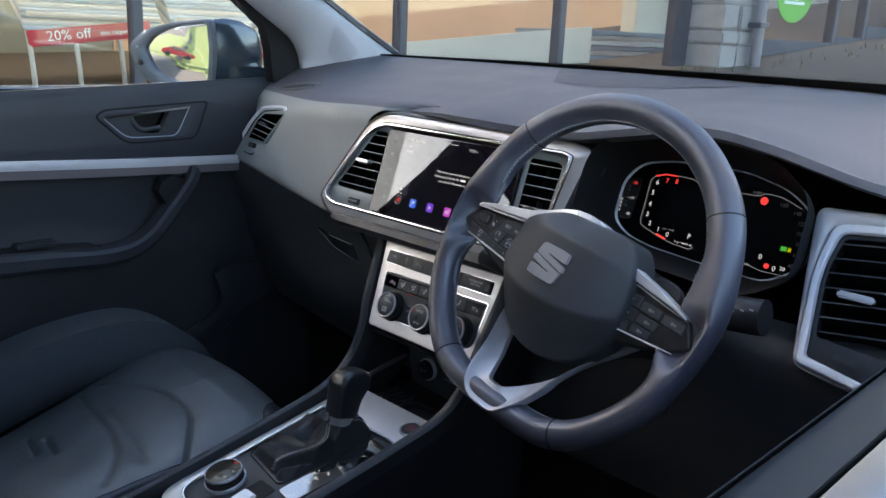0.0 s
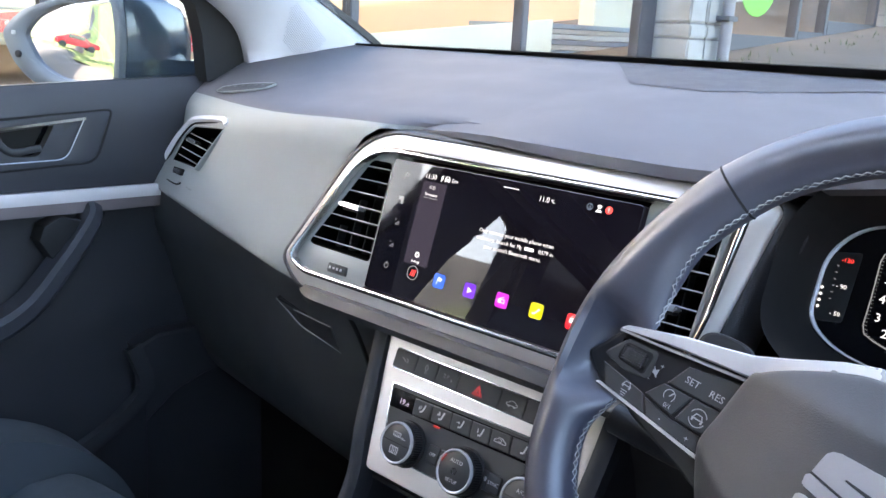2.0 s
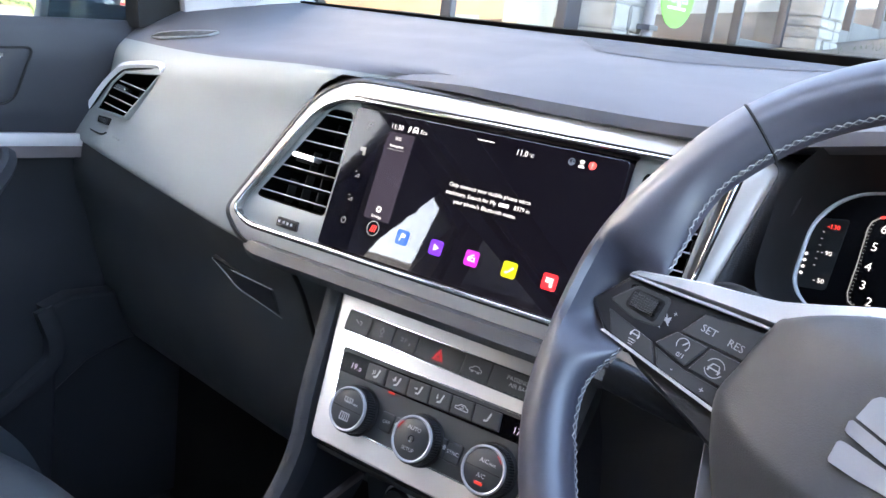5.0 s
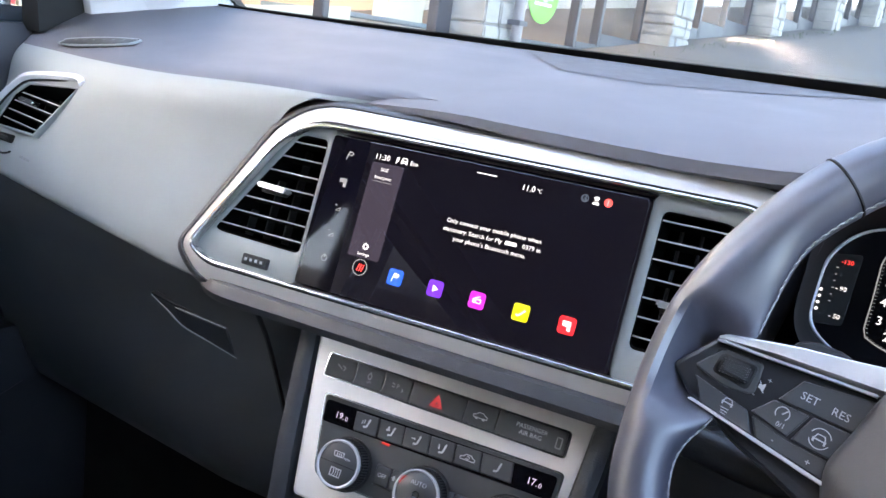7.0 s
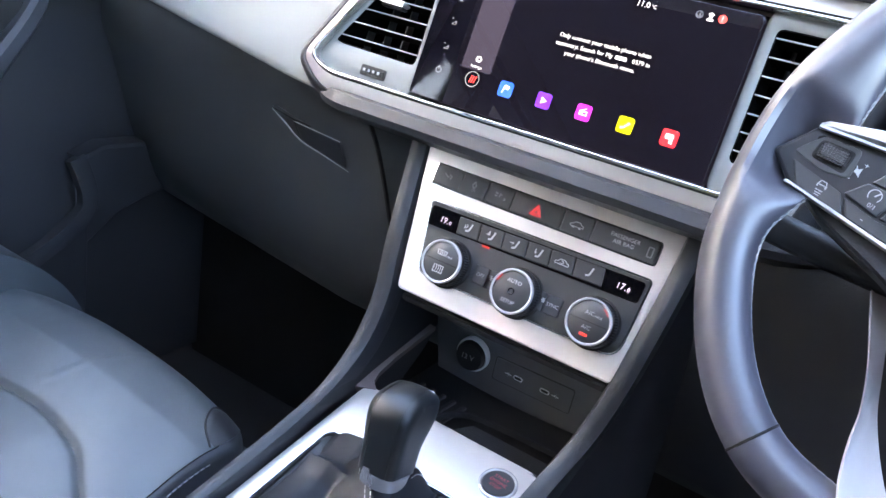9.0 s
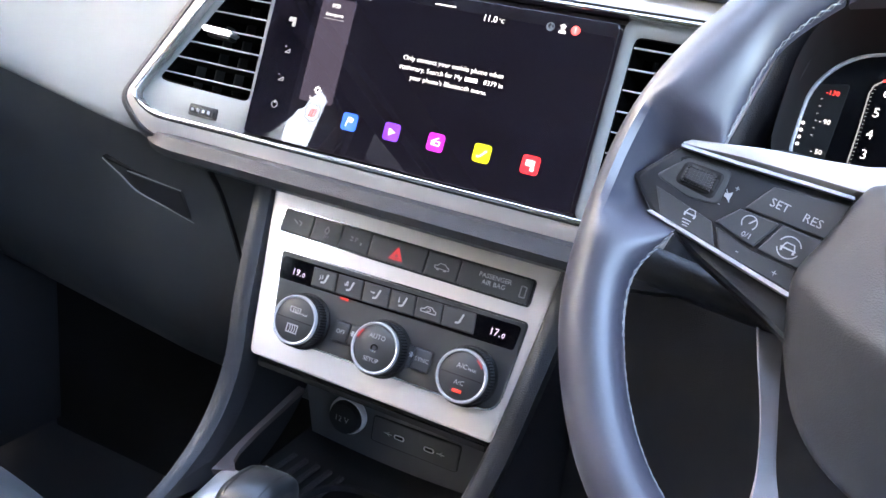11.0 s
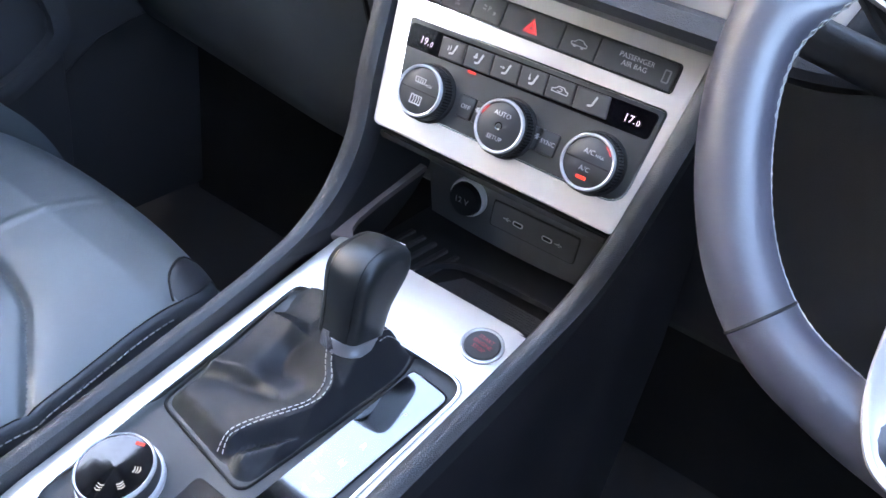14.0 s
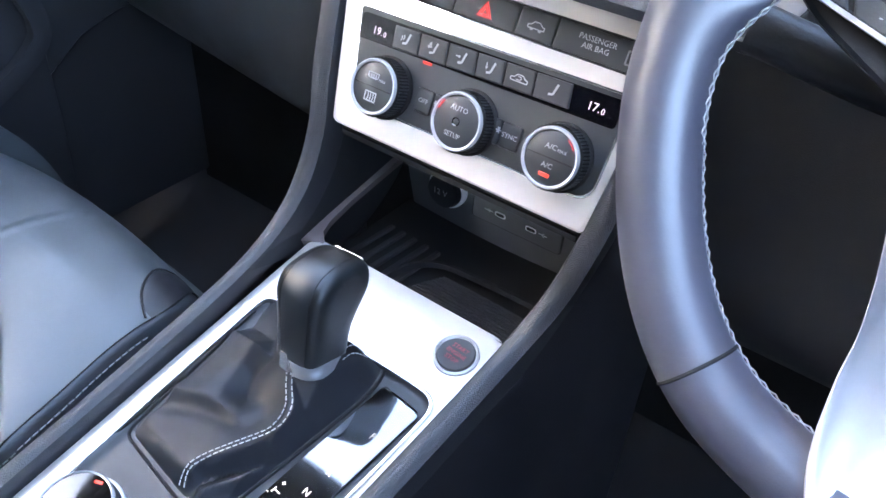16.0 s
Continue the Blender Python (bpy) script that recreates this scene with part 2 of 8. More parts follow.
def box(u0, v0, w0, u1, v1, w1, F=ONE, edge=0.002, bm=None):
    """A block with eased edges."""
    own = bmesh.new()
    bmesh.ops.create_cube(own, size=1)
    for v in own.verts:
        v.co = Vector(((u0, u1)[v.co.x > 0], (v0, v1)[v.co.y > 0], (w0, w1)[v.co.z > 0]))
    if edge:
        bmesh.ops.bevel(own, geom=own.edges[:], offset=edge, segments=2, affect="EDGES", clamp_overlap=True)
    own.transform(F)
    if bm is None:
        return own
    tmp = bpy.data.meshes.new("tmp")
    own.to_mesh(tmp)
    own.free()
    bm.from_mesh(tmp)
    bpy.data.meshes.remove(tmp)
    return bm


def disc(cu, cv, prof, F, n=40, bm=None):
    """A turned shape about the frame's third axis: prof is rows of radius and height."""
    rings = [[F @ Vector((cu + r * math.cos(2 * math.pi * i / n), cv + r * math.sin(2 * math.pi * i / n), w)) for i in range(n)] for r, w in prof]
    return loft(rings, bm=bm)


def smooth_path(pts, n=8, closed=False):
    """A Catmull-Rom line through pts."""
    pts = [Vector(p) for p in pts]
    k = len(pts)
    out = []
    for i in range(k if closed else k - 1):
        if closed:
            a, b, c, d = pts[i - 1], pts[i], pts[(i + 1) % k], pts[(i + 2) % k]
        else:
            a, b, c, d = pts[max(i - 1, 0)], pts[i], pts[i + 1], pts[min(i + 2, k - 1)]
        for j in range(n):
            t = j / n
            out.append(0.5 * (2 * b + (c - a) * t + (2 * a - 5 * b + 4 * c - d) * t * t + (3 * b - a - 3 * c + d) * t ** 3))
    if not closed:
        out.append(pts[-1])
    return out


def sweep(path, prof, side=(1, 0, 0), closed=False, bm=None, scale=None):
    """prof (a along side, b along the normal) carried along path."""
    rings, k = [], len(path)
    for i, p in enumerate(path):
        a = path[i - 1] if (i or closed) else path[0]
        b = path[(i + 1) % k] if (i < k - 1 or closed) else path[-1]
        t = (b - a).normalized()
        s = Vector(side) - t * Vector(side).dot(t)
        s = s.normalized()
        nrm = s.cross(t)
        g = scale(i / max(k - 1, 1)) if scale else 1.0
        rings.append([p + s * x * g + nrm * y * g for x, y in prof])
    if closed:
        rings.append(rings[0])
        out = loft(rings, caps=False, bm=bm)
        bmesh.ops.remove_doubles(out, verts=out.verts, dist=1e-6)
        return out
    return loft(rings, bm=bm)


def circle(r, n=12):
    return [(r * math.cos(2 * math.pi * i / n), r * math.sin(2 * math.pi * i / n)) for i in range(n)]


def sheet(nu, nv, fn, thick=0.0, bm=None):
    """A surface fn(i/nu, j/nv); thick gives it a second skin."""
    bm = bm or bmesh.new()
    g = [[bm.verts.new(fn(i / nu, j / nv)) for j in range(nv + 1)] for i in range(nu + 1)]
    for i in range(nu):
        for j in range(nv):
            bm.faces.new((g[i][j], g[i + 1][j], g[i + 1][j + 1], g[i][j + 1]))
    if thick:
        bmesh.ops.recalc_face_normals(bm, faces=bm.faces)
        bmesh.ops.solidify(bm, geom=bm.faces[:], thickness=thick)
    return bm


def text(words, size, F, u, v, w, material, parent, name="lettering", align="CENTER", label=""):
    """Lettering as a thin mesh, at u, v in the frame F."""
    cu = bpy.data.curves.new("words", "FONT")
    cu.body, cu.size, cu.align_x, cu.align_y, cu.extrude, cu.resolution_u = words, size, align, "CENTER", 0.00005, 2
    tmp = bpy.data.objects.new("words", cu)
    scene.collection.objects.link(tmp)
    me = bpy.data.meshes.new_from_object(tmp.evaluated_get(bpy.context.evaluated_depsgraph_get()))
    bpy.data.objects.remove(tmp)
    me.transform(F @ Matrix.Translation((u, v, w)))
    me.materials.clear()
    me.materials.append(material)
    ob = new(name, me)
    ob.parent = parent
    if parent.type == "EMPTY":
        ob.matrix_parent_inverse = Matrix.Translation(parent.location).inverted()
    if label:
        ob["label"] = label
    return ob


def mark(polys, F, w, material, parent, name="symbol", h=0.0003):
    bm = bmesh.new()
    for poly in polys:
        slab([Vector(p) for p in poly], w - 0.0002, w + h, F, 0.0001, bm)
    return part(name, bm, material, parent, smooth=False)


def stroke(pts, wd=0.0005):
    """Thin quads along a line, for printed symbols."""
    out = []
    for a, b in zip(pts, pts[1:]):
        a, b = Vector(a), Vector(b)
        n_ = (b - a).normalized().orthogonal() * wd
        out.append([a - n_, b - n_, b + n_, a + n_])
    return out


def shifted(polys, u, v, k=1.0):
    return [[Vector((u + p[0] * k, v + p[1] * k)) for p in poly] for poly in polys]


def stitches(path, normal_side, length, gap, r, name, parent, zig=0.0):
    """A row of thread stitches along a path, joined."""
    bm = bmesh.new()
    d, last, k = 0.0, path[0], 0
    pts = [path[0]]
    acc = 0.0
    for a, b in zip(path, path[1:]):
        seg = (b - a).length
        pos = 0.0
        while acc + seg - pos >= length + gap:
            pos += length + gap - acc
            acc = 0.0
            pts.append(a.lerp(b, min(pos / seg, 1)))
        acc += seg - pos
    for p, q in zip(pts, pts[1:]):
        t = q - p
        s = Vector(normal_side(p)) * zig * (1 if k % 2 else -1)
        k += 1
        e = p + t * (length / (length + gap))
        sweep([p - s, (p + e) / 2, e + s], circle(r, 5), side=(0.3, 0.5, 0.8), bm=bm)
    return part(name, bm, STITCH, parent)


# ---- car shell ----
def facade_x(y):
    return -2.75 + (y - 5.73) * math.tan(radians(10))


def base_z(y):
    """The shop's threshold, which climbs with the street."""
    return 1.19 + (0.12 if y > 5.73 else 0.045) * (y - 5.73)


def ground_z(x, y):
    """The street climbs ahead; a bank lifts it to the shop's pavement."""
    road = 0.13 * max(0.0, y - 1.5)
    k = min(max(1 - (x - facade_x(y) - 0.5) / 1.2, 0.0), 1.0)
    return road + (base_z(max(y, -4)) - road) * k * k * (3 - 2 * k)


XB = [-0.76, -0.66, -0.5, -0.35, -0.27, -0.18, 0, 0.18, 0.26, 0.33, 0.39, 0.45, 0.52, 0.60, 0.76]
YB = [0.212, 0.184, 0.132, 0.090, 0.080, 0.074, 0.068, 0.062, 0.050, 0.040, 0.036, 0.038, 0.044, 0.068, 0.13]
ZB = [1.212, 1.213, 1.215, 1.220, 1.226, 1.229, 1.230, 1.229, 1.238, 1.256, 1.263, 1.258, 1.238, 1.216, 1.20]


def smoothed(x, ys, h=0.045):
    return sum(float(np.interp(x + d * h, XB, ys)) * w for d, w in ((-1, 0.25), (-0.5, 0.25), (0, 0.0), (0.5, 0.25), (1, 0.25)))


def rear_y(x):
    return 0.545 - 0.34 * x * x


def brow(x):
    return smoothed(x, YB), smoothed(x, ZB)


def top_point(x, s):
    yb, zb = brow(x)
    y = rear_y(x) + (yb - rear_y(x)) * s
    return Vector((x, y, 1.287 + (zb - 1.287) * s ** 1.35))


dash = thing("dashboard", "dark grey soft-touch dashboard with a satin silver centre surround", "dashboard", (0, 0.3, 0.6))


def ease_(k):
    return k * k * (3 - 2 * k)


def pad_profile(x):
    yb, zb = brow(x)
    pts = [top_point(x, s) for s in (0, 0.2, 0.4, 0.6, 0.75, 0.88, 0.96)]
    k = (1 - ease_(min(max((x + 0.23) / 0.21, 0.0), 1.0))) * 0.026
    g = 0.3 + 0.7 * ease_(min(max((x + 0.20) / 0.28, 0.0), 1.0))        # the front lip deepens towards the middle
    pts += [Vector((x, yb - 0.004 + k, zb - 0.005 * g)), Vector((x, yb - 0.005 + k, zb - 0.014 * g)), Vector((x, yb + 0.012 + k, zb - 0.02 * g))]
    return [p - Vector((0, 0, 0.5 * k * min(1.0, max(0.0, i - 1) / 4))) for i, p in enumerate(pts)]


xs = [-0.27 + 1.03 * i / 54 for i in range(55)]
part("dash_pad", loft([pad_profile(x) for x in xs], closed=False, caps=False), PAD, dash, "slate grey soft dash top with a cowl over the dials")

XE = [-0.76, -0.66, -0.5, -0.35, -0.27, -0.14]
YD = [0.182, 0.151, 0.098, 0.067, 0.060, 0.060]
YE = [0.13, 0.11, 0.075, 0.045, 0.034, 0.034]
ZE = [1.075, 1.068, 1.06, 1.052, 1.045, 1.045]


def face_profile(x):
    yb, zb = brow(x)
    yd, ye, ze = (sum(float(np.interp(x + d, XE, k)) for d in (-0.05, -0.025, 0, 0.025, 0.05)) / 5 for k in (YD, YE, ZE))
    pts = [top_point(x, s) for s in (0, 0.25, 0.5, 0.72, 0.88)]
    pts += [Vector((x, yb, zb - 0.002)), Vector((x, (yb + yd) / 2 - 0.006, zb - 0.024)), Vector((x, yd, zb - 0.06))]
    pts += [Vector((x, (yd + ye) / 2 + 0.003, (zb + ze) / 2 - 0.02)), Vector((x, ye, ze)), Vector((x, ye + 0.008, ze - 0.012))]
    return smooth_path(pts, 4)


def fascia_profile(x):
    """Slides under the dash pad at its inner end."""
    k = max(0.0, x + 0.17)
    return [p + Vector((0, 0.6 * k * min(1.0, max(0, i - 18) / 4), -0.02 * k)) for i, p in enumerate(face_profile(x))]


xs = [-0.76 + 0.77 * i / 51 for i in range(52)]
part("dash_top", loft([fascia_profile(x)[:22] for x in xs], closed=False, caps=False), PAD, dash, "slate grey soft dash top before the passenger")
FE = basis((-0.6115, 0.1215, 1.1329), (0.9604, -0.2783, -0.013), (0.1126, 0.345, 0.9318))
EVH = [(-0.0260, 0.0335), (0.0905, 0.0465), (0.0355, -0.0185), (-0.0715, -0.0245), (-0.0530, 0.0165)]
SURHOLE = [(-0.279, -0.022), (-0.238, 0.056), (-0.2120, 0.099), (-0.197, 0.119), (-0.176, 0.131), (-0.150, 0.134), (0.20, 0.134), (0.20, -0.044), (-0.240, -0.044)]


def pierce(bm, F, hole, reach=0.05):
    """Cuts a hole of the convex outline through a skin, along the frame's third axis."""
    inv = F.inverted()
    c = sum((Vector(p) for p in hole), Vector((0, 0))) / len(hole)
    size = max((Vector(p) - c).length for p in hole) + 0.03
    def close(f):
        q = inv @ f.calc_center_median()
        return (q.xy - c).length < size and abs(q.z) < reach
    for a, b in zip(hole, hole[1:] + hole[:1]):
        n_ = Vector((b[1] - a[1], a[0] - b[0], 0)).normalized()
        fs = [f for f in bm.faces if close(f)]
        bmesh.ops.bisect_plane(bm, geom=list({e for f in fs for e in (*f.verts, *f.edges)}) + fs, plane_co=F @ Vector((*a, 0)), plane_no=F.to_3x3() @ n_)
    def inside(f):
        q = (inv @ f.calc_center_median()).xy
        s_ = [(Vector(b) - Vector(a)).cross(q - Vector(a)) for a, b in zip(hole, hole[1:] + hole[:1])]
        return max(s_) < 0 or min(s_) > 0
    bmesh.ops.delete(bm, geom=[f for f in bm.faces if close(f) and inside(f)], context="FACES")
    return bm
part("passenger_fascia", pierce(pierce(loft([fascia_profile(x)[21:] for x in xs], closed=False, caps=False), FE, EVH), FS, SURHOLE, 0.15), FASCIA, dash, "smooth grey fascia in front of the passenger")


def lower_profile(x):
    ye, ze = (sum(float(np.interp(x + d, XE, k)) for d in (-0.05, -0.025, 0, 0.025, 0.05)) / 5 for k in (YE, ZE))
    k = max(0.0, (-0.3 - x) / 0.44) * 0.06
    return smooth_path([Vector((x, ye + 0.004, ze - 0.008)), Vector((x, 0.066 + k, 1.005)), Vector((x, 0.084 + k, 0.955)),
                        Vector((x, 0.105 + k, 0.86)), Vector((x, 0.15 + k, 0.76)), Vector((x, 0.26 + k, 0.70))], 4)


xs = [-0.75 + 0.63 * i / 30 for i in range(31)]
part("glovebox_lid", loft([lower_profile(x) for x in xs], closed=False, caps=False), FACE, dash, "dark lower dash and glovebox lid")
FG = basis((-0.31, 0.083, 0.967), (1, 0, -0.03), (0, -0.33, 0.944))
gb = part("glovebox_catch", slab(arcpoly([(-0.051, 0.0228), (-0.017, 0.0185), (0.0530, 0.0155), (0.0596, -0.0205), (-0.009, -0.0060)], [0.002, 0.002, 0.003, 0.003, 0.004]), -0.006, 0.0010, FG, 0.0004), DEEP, dash, "recessed glovebox catch")
part("catch_lever", slab(arcpoly([(-0.0150, 0.0165), (0.0505, 0.0138), (0.0562, -0.0180), (-0.0075, -0.0038)], 0.002), 0.0, 0.0040, FG, 0.0015), BLACK, gb)
part("catch_scoop", loft([[FG @ Vector(p) for p in ((-0.049, 0.0222, 0.0018), (-0.0175, 0.0176, 0.0022))], [FG @ Vector(p) for p in ((-0.030, 0.0090, 0.0015), (-0.0155, 0.0080, 0.0016))], [FG @ Vector(p) for p in ((-0.010, -0.0048, 0.0024), (-0.0085, -0.0040, 0.0030))]], closed=False, caps=False), PANELGREY, gb, "scooped finger recess")
part("catch_rim", sweep(smooth_path([FG @ Vector(p) for p in ((-0.049, 0.0215, 0.0015), (-0.030, 0.0080, 0.0020), (-0.010, -0.0058, 0.0030), (0.024, -0.0130, 0.0030), (0.0580, -0.0203, 0.0030))], 4), circle(0.0009, 6)), VENTGREY, gb)
part("catch_rim", sweep([FG @ Vector(p) for p in ((-0.0155, 0.0172, 0.0036), (0.0505, 0.0146, 0.0036))], circle(0.0006, 6)), VENTGREY, gb)
gap = [Vector((-0.205, 0.050, 1.018)), Vector((-0.203, 0.066, 0.99)), Vector((-0.198, 0.080, 0.95)), Vector((-0.186, 0.094, 0.89)), Vector((-0.17, 0.11, 0.84))]
part("lid_gap", sweep(smooth_path(gap, 6), [(-0.0012, -0.003), (0.0012, -0.003), (0.0012, 0.001), (-0.0012, 0.001)]), DEEP, dash)


def knee_profile(x):
    return smooth_path([Vector((x, 0.070, 1.055)), Vector((x, 0.045, 1.02)), Vector((x, 0.06, 0.95)), Vector((x, 0.085, 0.84)), Vector((x, 0.14, 0.74)), Vector((x, 0.26, 0.70))], 4)


xs = [0.125 + 0.62 * i / 24 for i in range(25)]
part("knee_panel", loft([knee_profile(x) for x in xs], closed=False, caps=False), KNEE, dash, "charcoal grained panel under the steering column")
part("dash_core", box(-0.72, 0.30, 0.42, 0.72, 0.42, 1.20, edge=0.01), DEEP, dash)

# speaker cover set into the dash top
def flap_fn(a, b):
    hi = Vector((-0.165 + 0.44 * a, rear_y(-0.165 + 0.44 * a) - 0.035))
    lo = Vector((-0.05 + 0.32 * a, float(np.interp(a, [0, 0.3, 0.6, 1], [0.335, 0.325, 0.37, 0.45]))))
    q = hi.lerp(lo, b)
    k = (rear_y(q.x) - q.y) / (rear_y(q.x) - brow(q.x)[0])
    return top_point(q.x, min(max(k, 0), 1)) + Vector((0, 0, 0.0006))


part("speaker_cover", sheet(30, 10, flap_fn), mat("perforated_dark_grille", (0.088, 0.087, 0.098), 0.72, vary=0.08, size=200, bump=0.5), dash, "darker perforated cover let into the dash top")

# side demister let into the dash end
def dem(a, b, lift):
    x = -0.628 + 0.118 * a
    mid = 0.985 - 0.135 * a
    half = 0.055 * math.sin(math.pi * min(max(0.08 + 0.84 * a, 0), 1)) ** 0.6
    return top_point(x, min(mid + (b - 0.5) * 2 * half, 1.0)) + Vector((0, -0.3 * lift, lift))


part("demister_frame", sheet(18, 6, lambda a, b: dem(a, b, 0.0012), -0.002), FASCIA, dash, "slim side demister")
part("demister_well", sheet(18, 6, lambda a, b: dem(0.05 + 0.90 * a, 0.10 + 0.78 * b, 0.0018), -0.002), PANELGREY, dash)
part("demister_lip", sweep([dem(a, 0.06, 0.0030) for a in np.linspace(0.02, 0.98, 14)], circle(0.0016, 6), side=(0, 0, 1)), SLATEDGE, dash, "pale upper lip")
for i in range(6):
    a = 0.16 + 0.125 * i
    tip, l_, r__ = dem(a + 0.03, 0.22, 0.0042), dem(a - 0.045, 0.84, 0.0026), dem(a + 0.065, 0.84, 0.0026)
    part("demister_fin", loft([[l_, r__, tip], [p - Vector((0, 0, 0.003)) for p in (l_, r__, tip)]]), VENTGREY, dash, smooth=False)

# ---- screen surround ----
sur = thing("centre_surround", "satin silver surround framing the touchscreen and two vents", "trim panel", FS @ Vector((0, -0.05, -0.01)))
OUT = [(-0.276, -0.022), (-0.190, 0.128), (0.20, 0.128), (0.2335, 0.121), (0.209, 0.02), (0.19, -0.046), (-0.243, -0.048)]
INN = [(-0.2600, -0.019), (-0.182, 0.1085), (0.196, 0.1085), (0.206, 0.105), (0.197, 0.02), (0.178, -0.027), (-0.236, -0.029)]
RAD = [0.012, 0.05, 0.006, 0.010, 0.02, 0.015, 0.02]
outp, innp = arcpoly(OUT, RAD, 6), arcpoly(INN, [0.010, 0.04, 0.004, 0.006, 0.02, 0.01, 0.015], 6)
bm = bmesh.new()
rows = [[bm.verts.new(FS @ Vector((*Vector(a).lerp(Vector(b), t_), w_))) for a, b in zip(outp, innp)] for t_, w_ in ((0, -0.022), (0, -0.0036), (0.06, -0.0022), (0.20, -0.0008), (0.50, 0.0012), (0.80, 0.0026), (1.0, 0.0026), (1.0, -0.02))]
for a, b in zip(rows, rows[1:] + rows[:1]):
    for i in range(len(outp)):
        j = (i + 1) % len(outp)
        bm.faces.new((a[i], a[j], b[j], b[i]))
part("outer_frame", bm, CHAMP, sur, "satin champagne frame")
lip = [Vector(p).lerp(Vector(q), 0.20) for p, q in zip(innp, outp)]
part("bright_lip", ring_plate(lip, innp, -0.01, 0.0042, FS, 0.0012), CHROME, sur, "bright chrome inner edge")
groove = [Vector(p).lerp(Vector(q), 0.26) for p, q in zip(innp, outp)]
part("lip_groove", ring_plate(groove, lip, -0.01, 0.0031, FS, 0.0003), DEEP, sur, "dark line between the frame and its bright edge")
bm = bmesh.new()
rows = [[bm.verts.new(FS @ Vector((*(Vector(p) + (Vector(p) - Vector((-0.02, 0.04))).normalized() * d), w_))) for p in outp] for d, w_ in ((-0.001, -0.030), (-0.001, -0.0040), (0.0012, -0.0026), (0.0045, -0.0030), (0.0080, -0.0052), (0.0120, -0.0100), (0.0190, -0.0200), (0.0190, -0.034))]
for a, b in zip(rows, rows[1:]):
    for i in range(len(outp)):
        j = (i + 1) % len(outp)
        bm.faces.new((a[i], a[j], b[j], b[i]))
part("black_border", bm, GRAIN, sur, "black grained border round the frame")
yz = [(0.034, 1.052), (0.006, 1.047), (0.001, 1.041), (0.004, 1.034), (0.040, 1.0185), (0.06, 1.02)]
rows = []
for i in range(41):
    x = -0.252 + 0.48 * i / 40
    e = 9.0 * max(0.0, abs(x + 0.017) - 0.185) ** 2
    rows.append([Vector((x, y + e, z + (0.003 if k < 2 else 0))) for k, (y, z) in enumerate(yz)])
part("lower_ledge", loft(rows, closed=False, caps=False), GRAIN, sur, "black grained ledge below the screen")


# ---- air vents ----
def vent(name, hole, outline, F, slats, fins, tab, label, frame_mat, group):
    v = thing(name, label, "air vent", F @ Vector((*hole[0], -0.02)), group)
    k = 5
    o, h = arcpoly(outline, 0.008, k), arcpoly(hole, 0.006, k)
    part("vent_panel", ring_plate(o, h, -0.028, -0.004, F, 0.0015), frame_mat, v)
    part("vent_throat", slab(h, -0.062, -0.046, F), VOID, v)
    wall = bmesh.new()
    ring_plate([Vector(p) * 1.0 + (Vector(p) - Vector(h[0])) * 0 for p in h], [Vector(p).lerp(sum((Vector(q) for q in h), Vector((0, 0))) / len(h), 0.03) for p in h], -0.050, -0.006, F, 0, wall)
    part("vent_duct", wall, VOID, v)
    vs = [q[1] for q in hole]
    lo, hi = min(vs), max(vs)
    def span(y):
        xs_ = []
        for a, b in zip(hole, hole[1:] + hole[:1]):
            if (a[1] - y) * (b[1] - y) < 0:
                xs_.append(a[0] + (b[0] - a[0]) * (y - a[1]) / (b[1] - a[1]))
        return (min(xs_), max(xs_)) if len(xs_) > 1 else None
    for i in range(slats):
        y = lo + (hi - lo) * (i + 0.6) / (slats + 0.2)
        s = span(y)
        if s:
            Fs = F @ Matrix.Translation((0, y, -0.017)) @ pose(0, 0, 0, 84, 0, 0)
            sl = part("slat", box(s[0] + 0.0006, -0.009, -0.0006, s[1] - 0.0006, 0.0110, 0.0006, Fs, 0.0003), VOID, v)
            part("slat_glint", box(s[0] + 0.0008, 0.0106, -0.0006, s[1] - 0.0008, 0.0116, 0.0006, Fs, 0.0002), SLATEDGE, sl)
    us = [q[0] for q in hole]
    for i in range(fins):
        x = min(us) + (max(us) - min(us)) * (i + 0.8) / (fins + 0.6)
        part("fin", box(x - 0.0008, lo + 0.004, -0.040, x + 0.0008, hi - 0.004, -0.0290, F, 0.0003), DEEP, v)
        part("fin_edge", box(x - 0.0006, lo + 0.006, -0.0292, x + 0.0006, lo + (hi - lo) * 0.62, -0.0285, F, 0.0002), PANELGREY, v)
    tu, tv, tw = tab
    tb = part("vent_tab", box(tu - tw, tv - 0.0024, -0.012, tu + tw, tv + 0.0024, 0.001, F @ Matrix.Translation((tu, tv, 0)) @ pose(0, 0, 0, 0, 0, -2) @ Matrix.Translation((-tu, -tv, 0)), 0.0016), SATIN, v, "bright chrome slider tab")
    part("tab_body", box(tu - tw * 0.8, tv - 0.0055, -0.014, tu + tw * 0.8, tv - 0.0022, -0.003, F, 0.0012), DEEP, tb)
    return v


lv = vent("air_vent", [(-0.2440, 0.000), (-0.1800, 0.0985), (-0.1515, 0.0985), (-0.1500, -0.003), (-0.236, -0.002)],
          [(-0.262, -0.020), (-0.184, 0.1095), (-0.1445, 0.1095), (-0.1445, -0.0285), (-0.237, -0.0305)], FS, 7, 4, (-0.193, 0.047, 0.0155), "grey-framed air vent with black slats beside the touchscreen", VENTGREY, "dashboard vents")
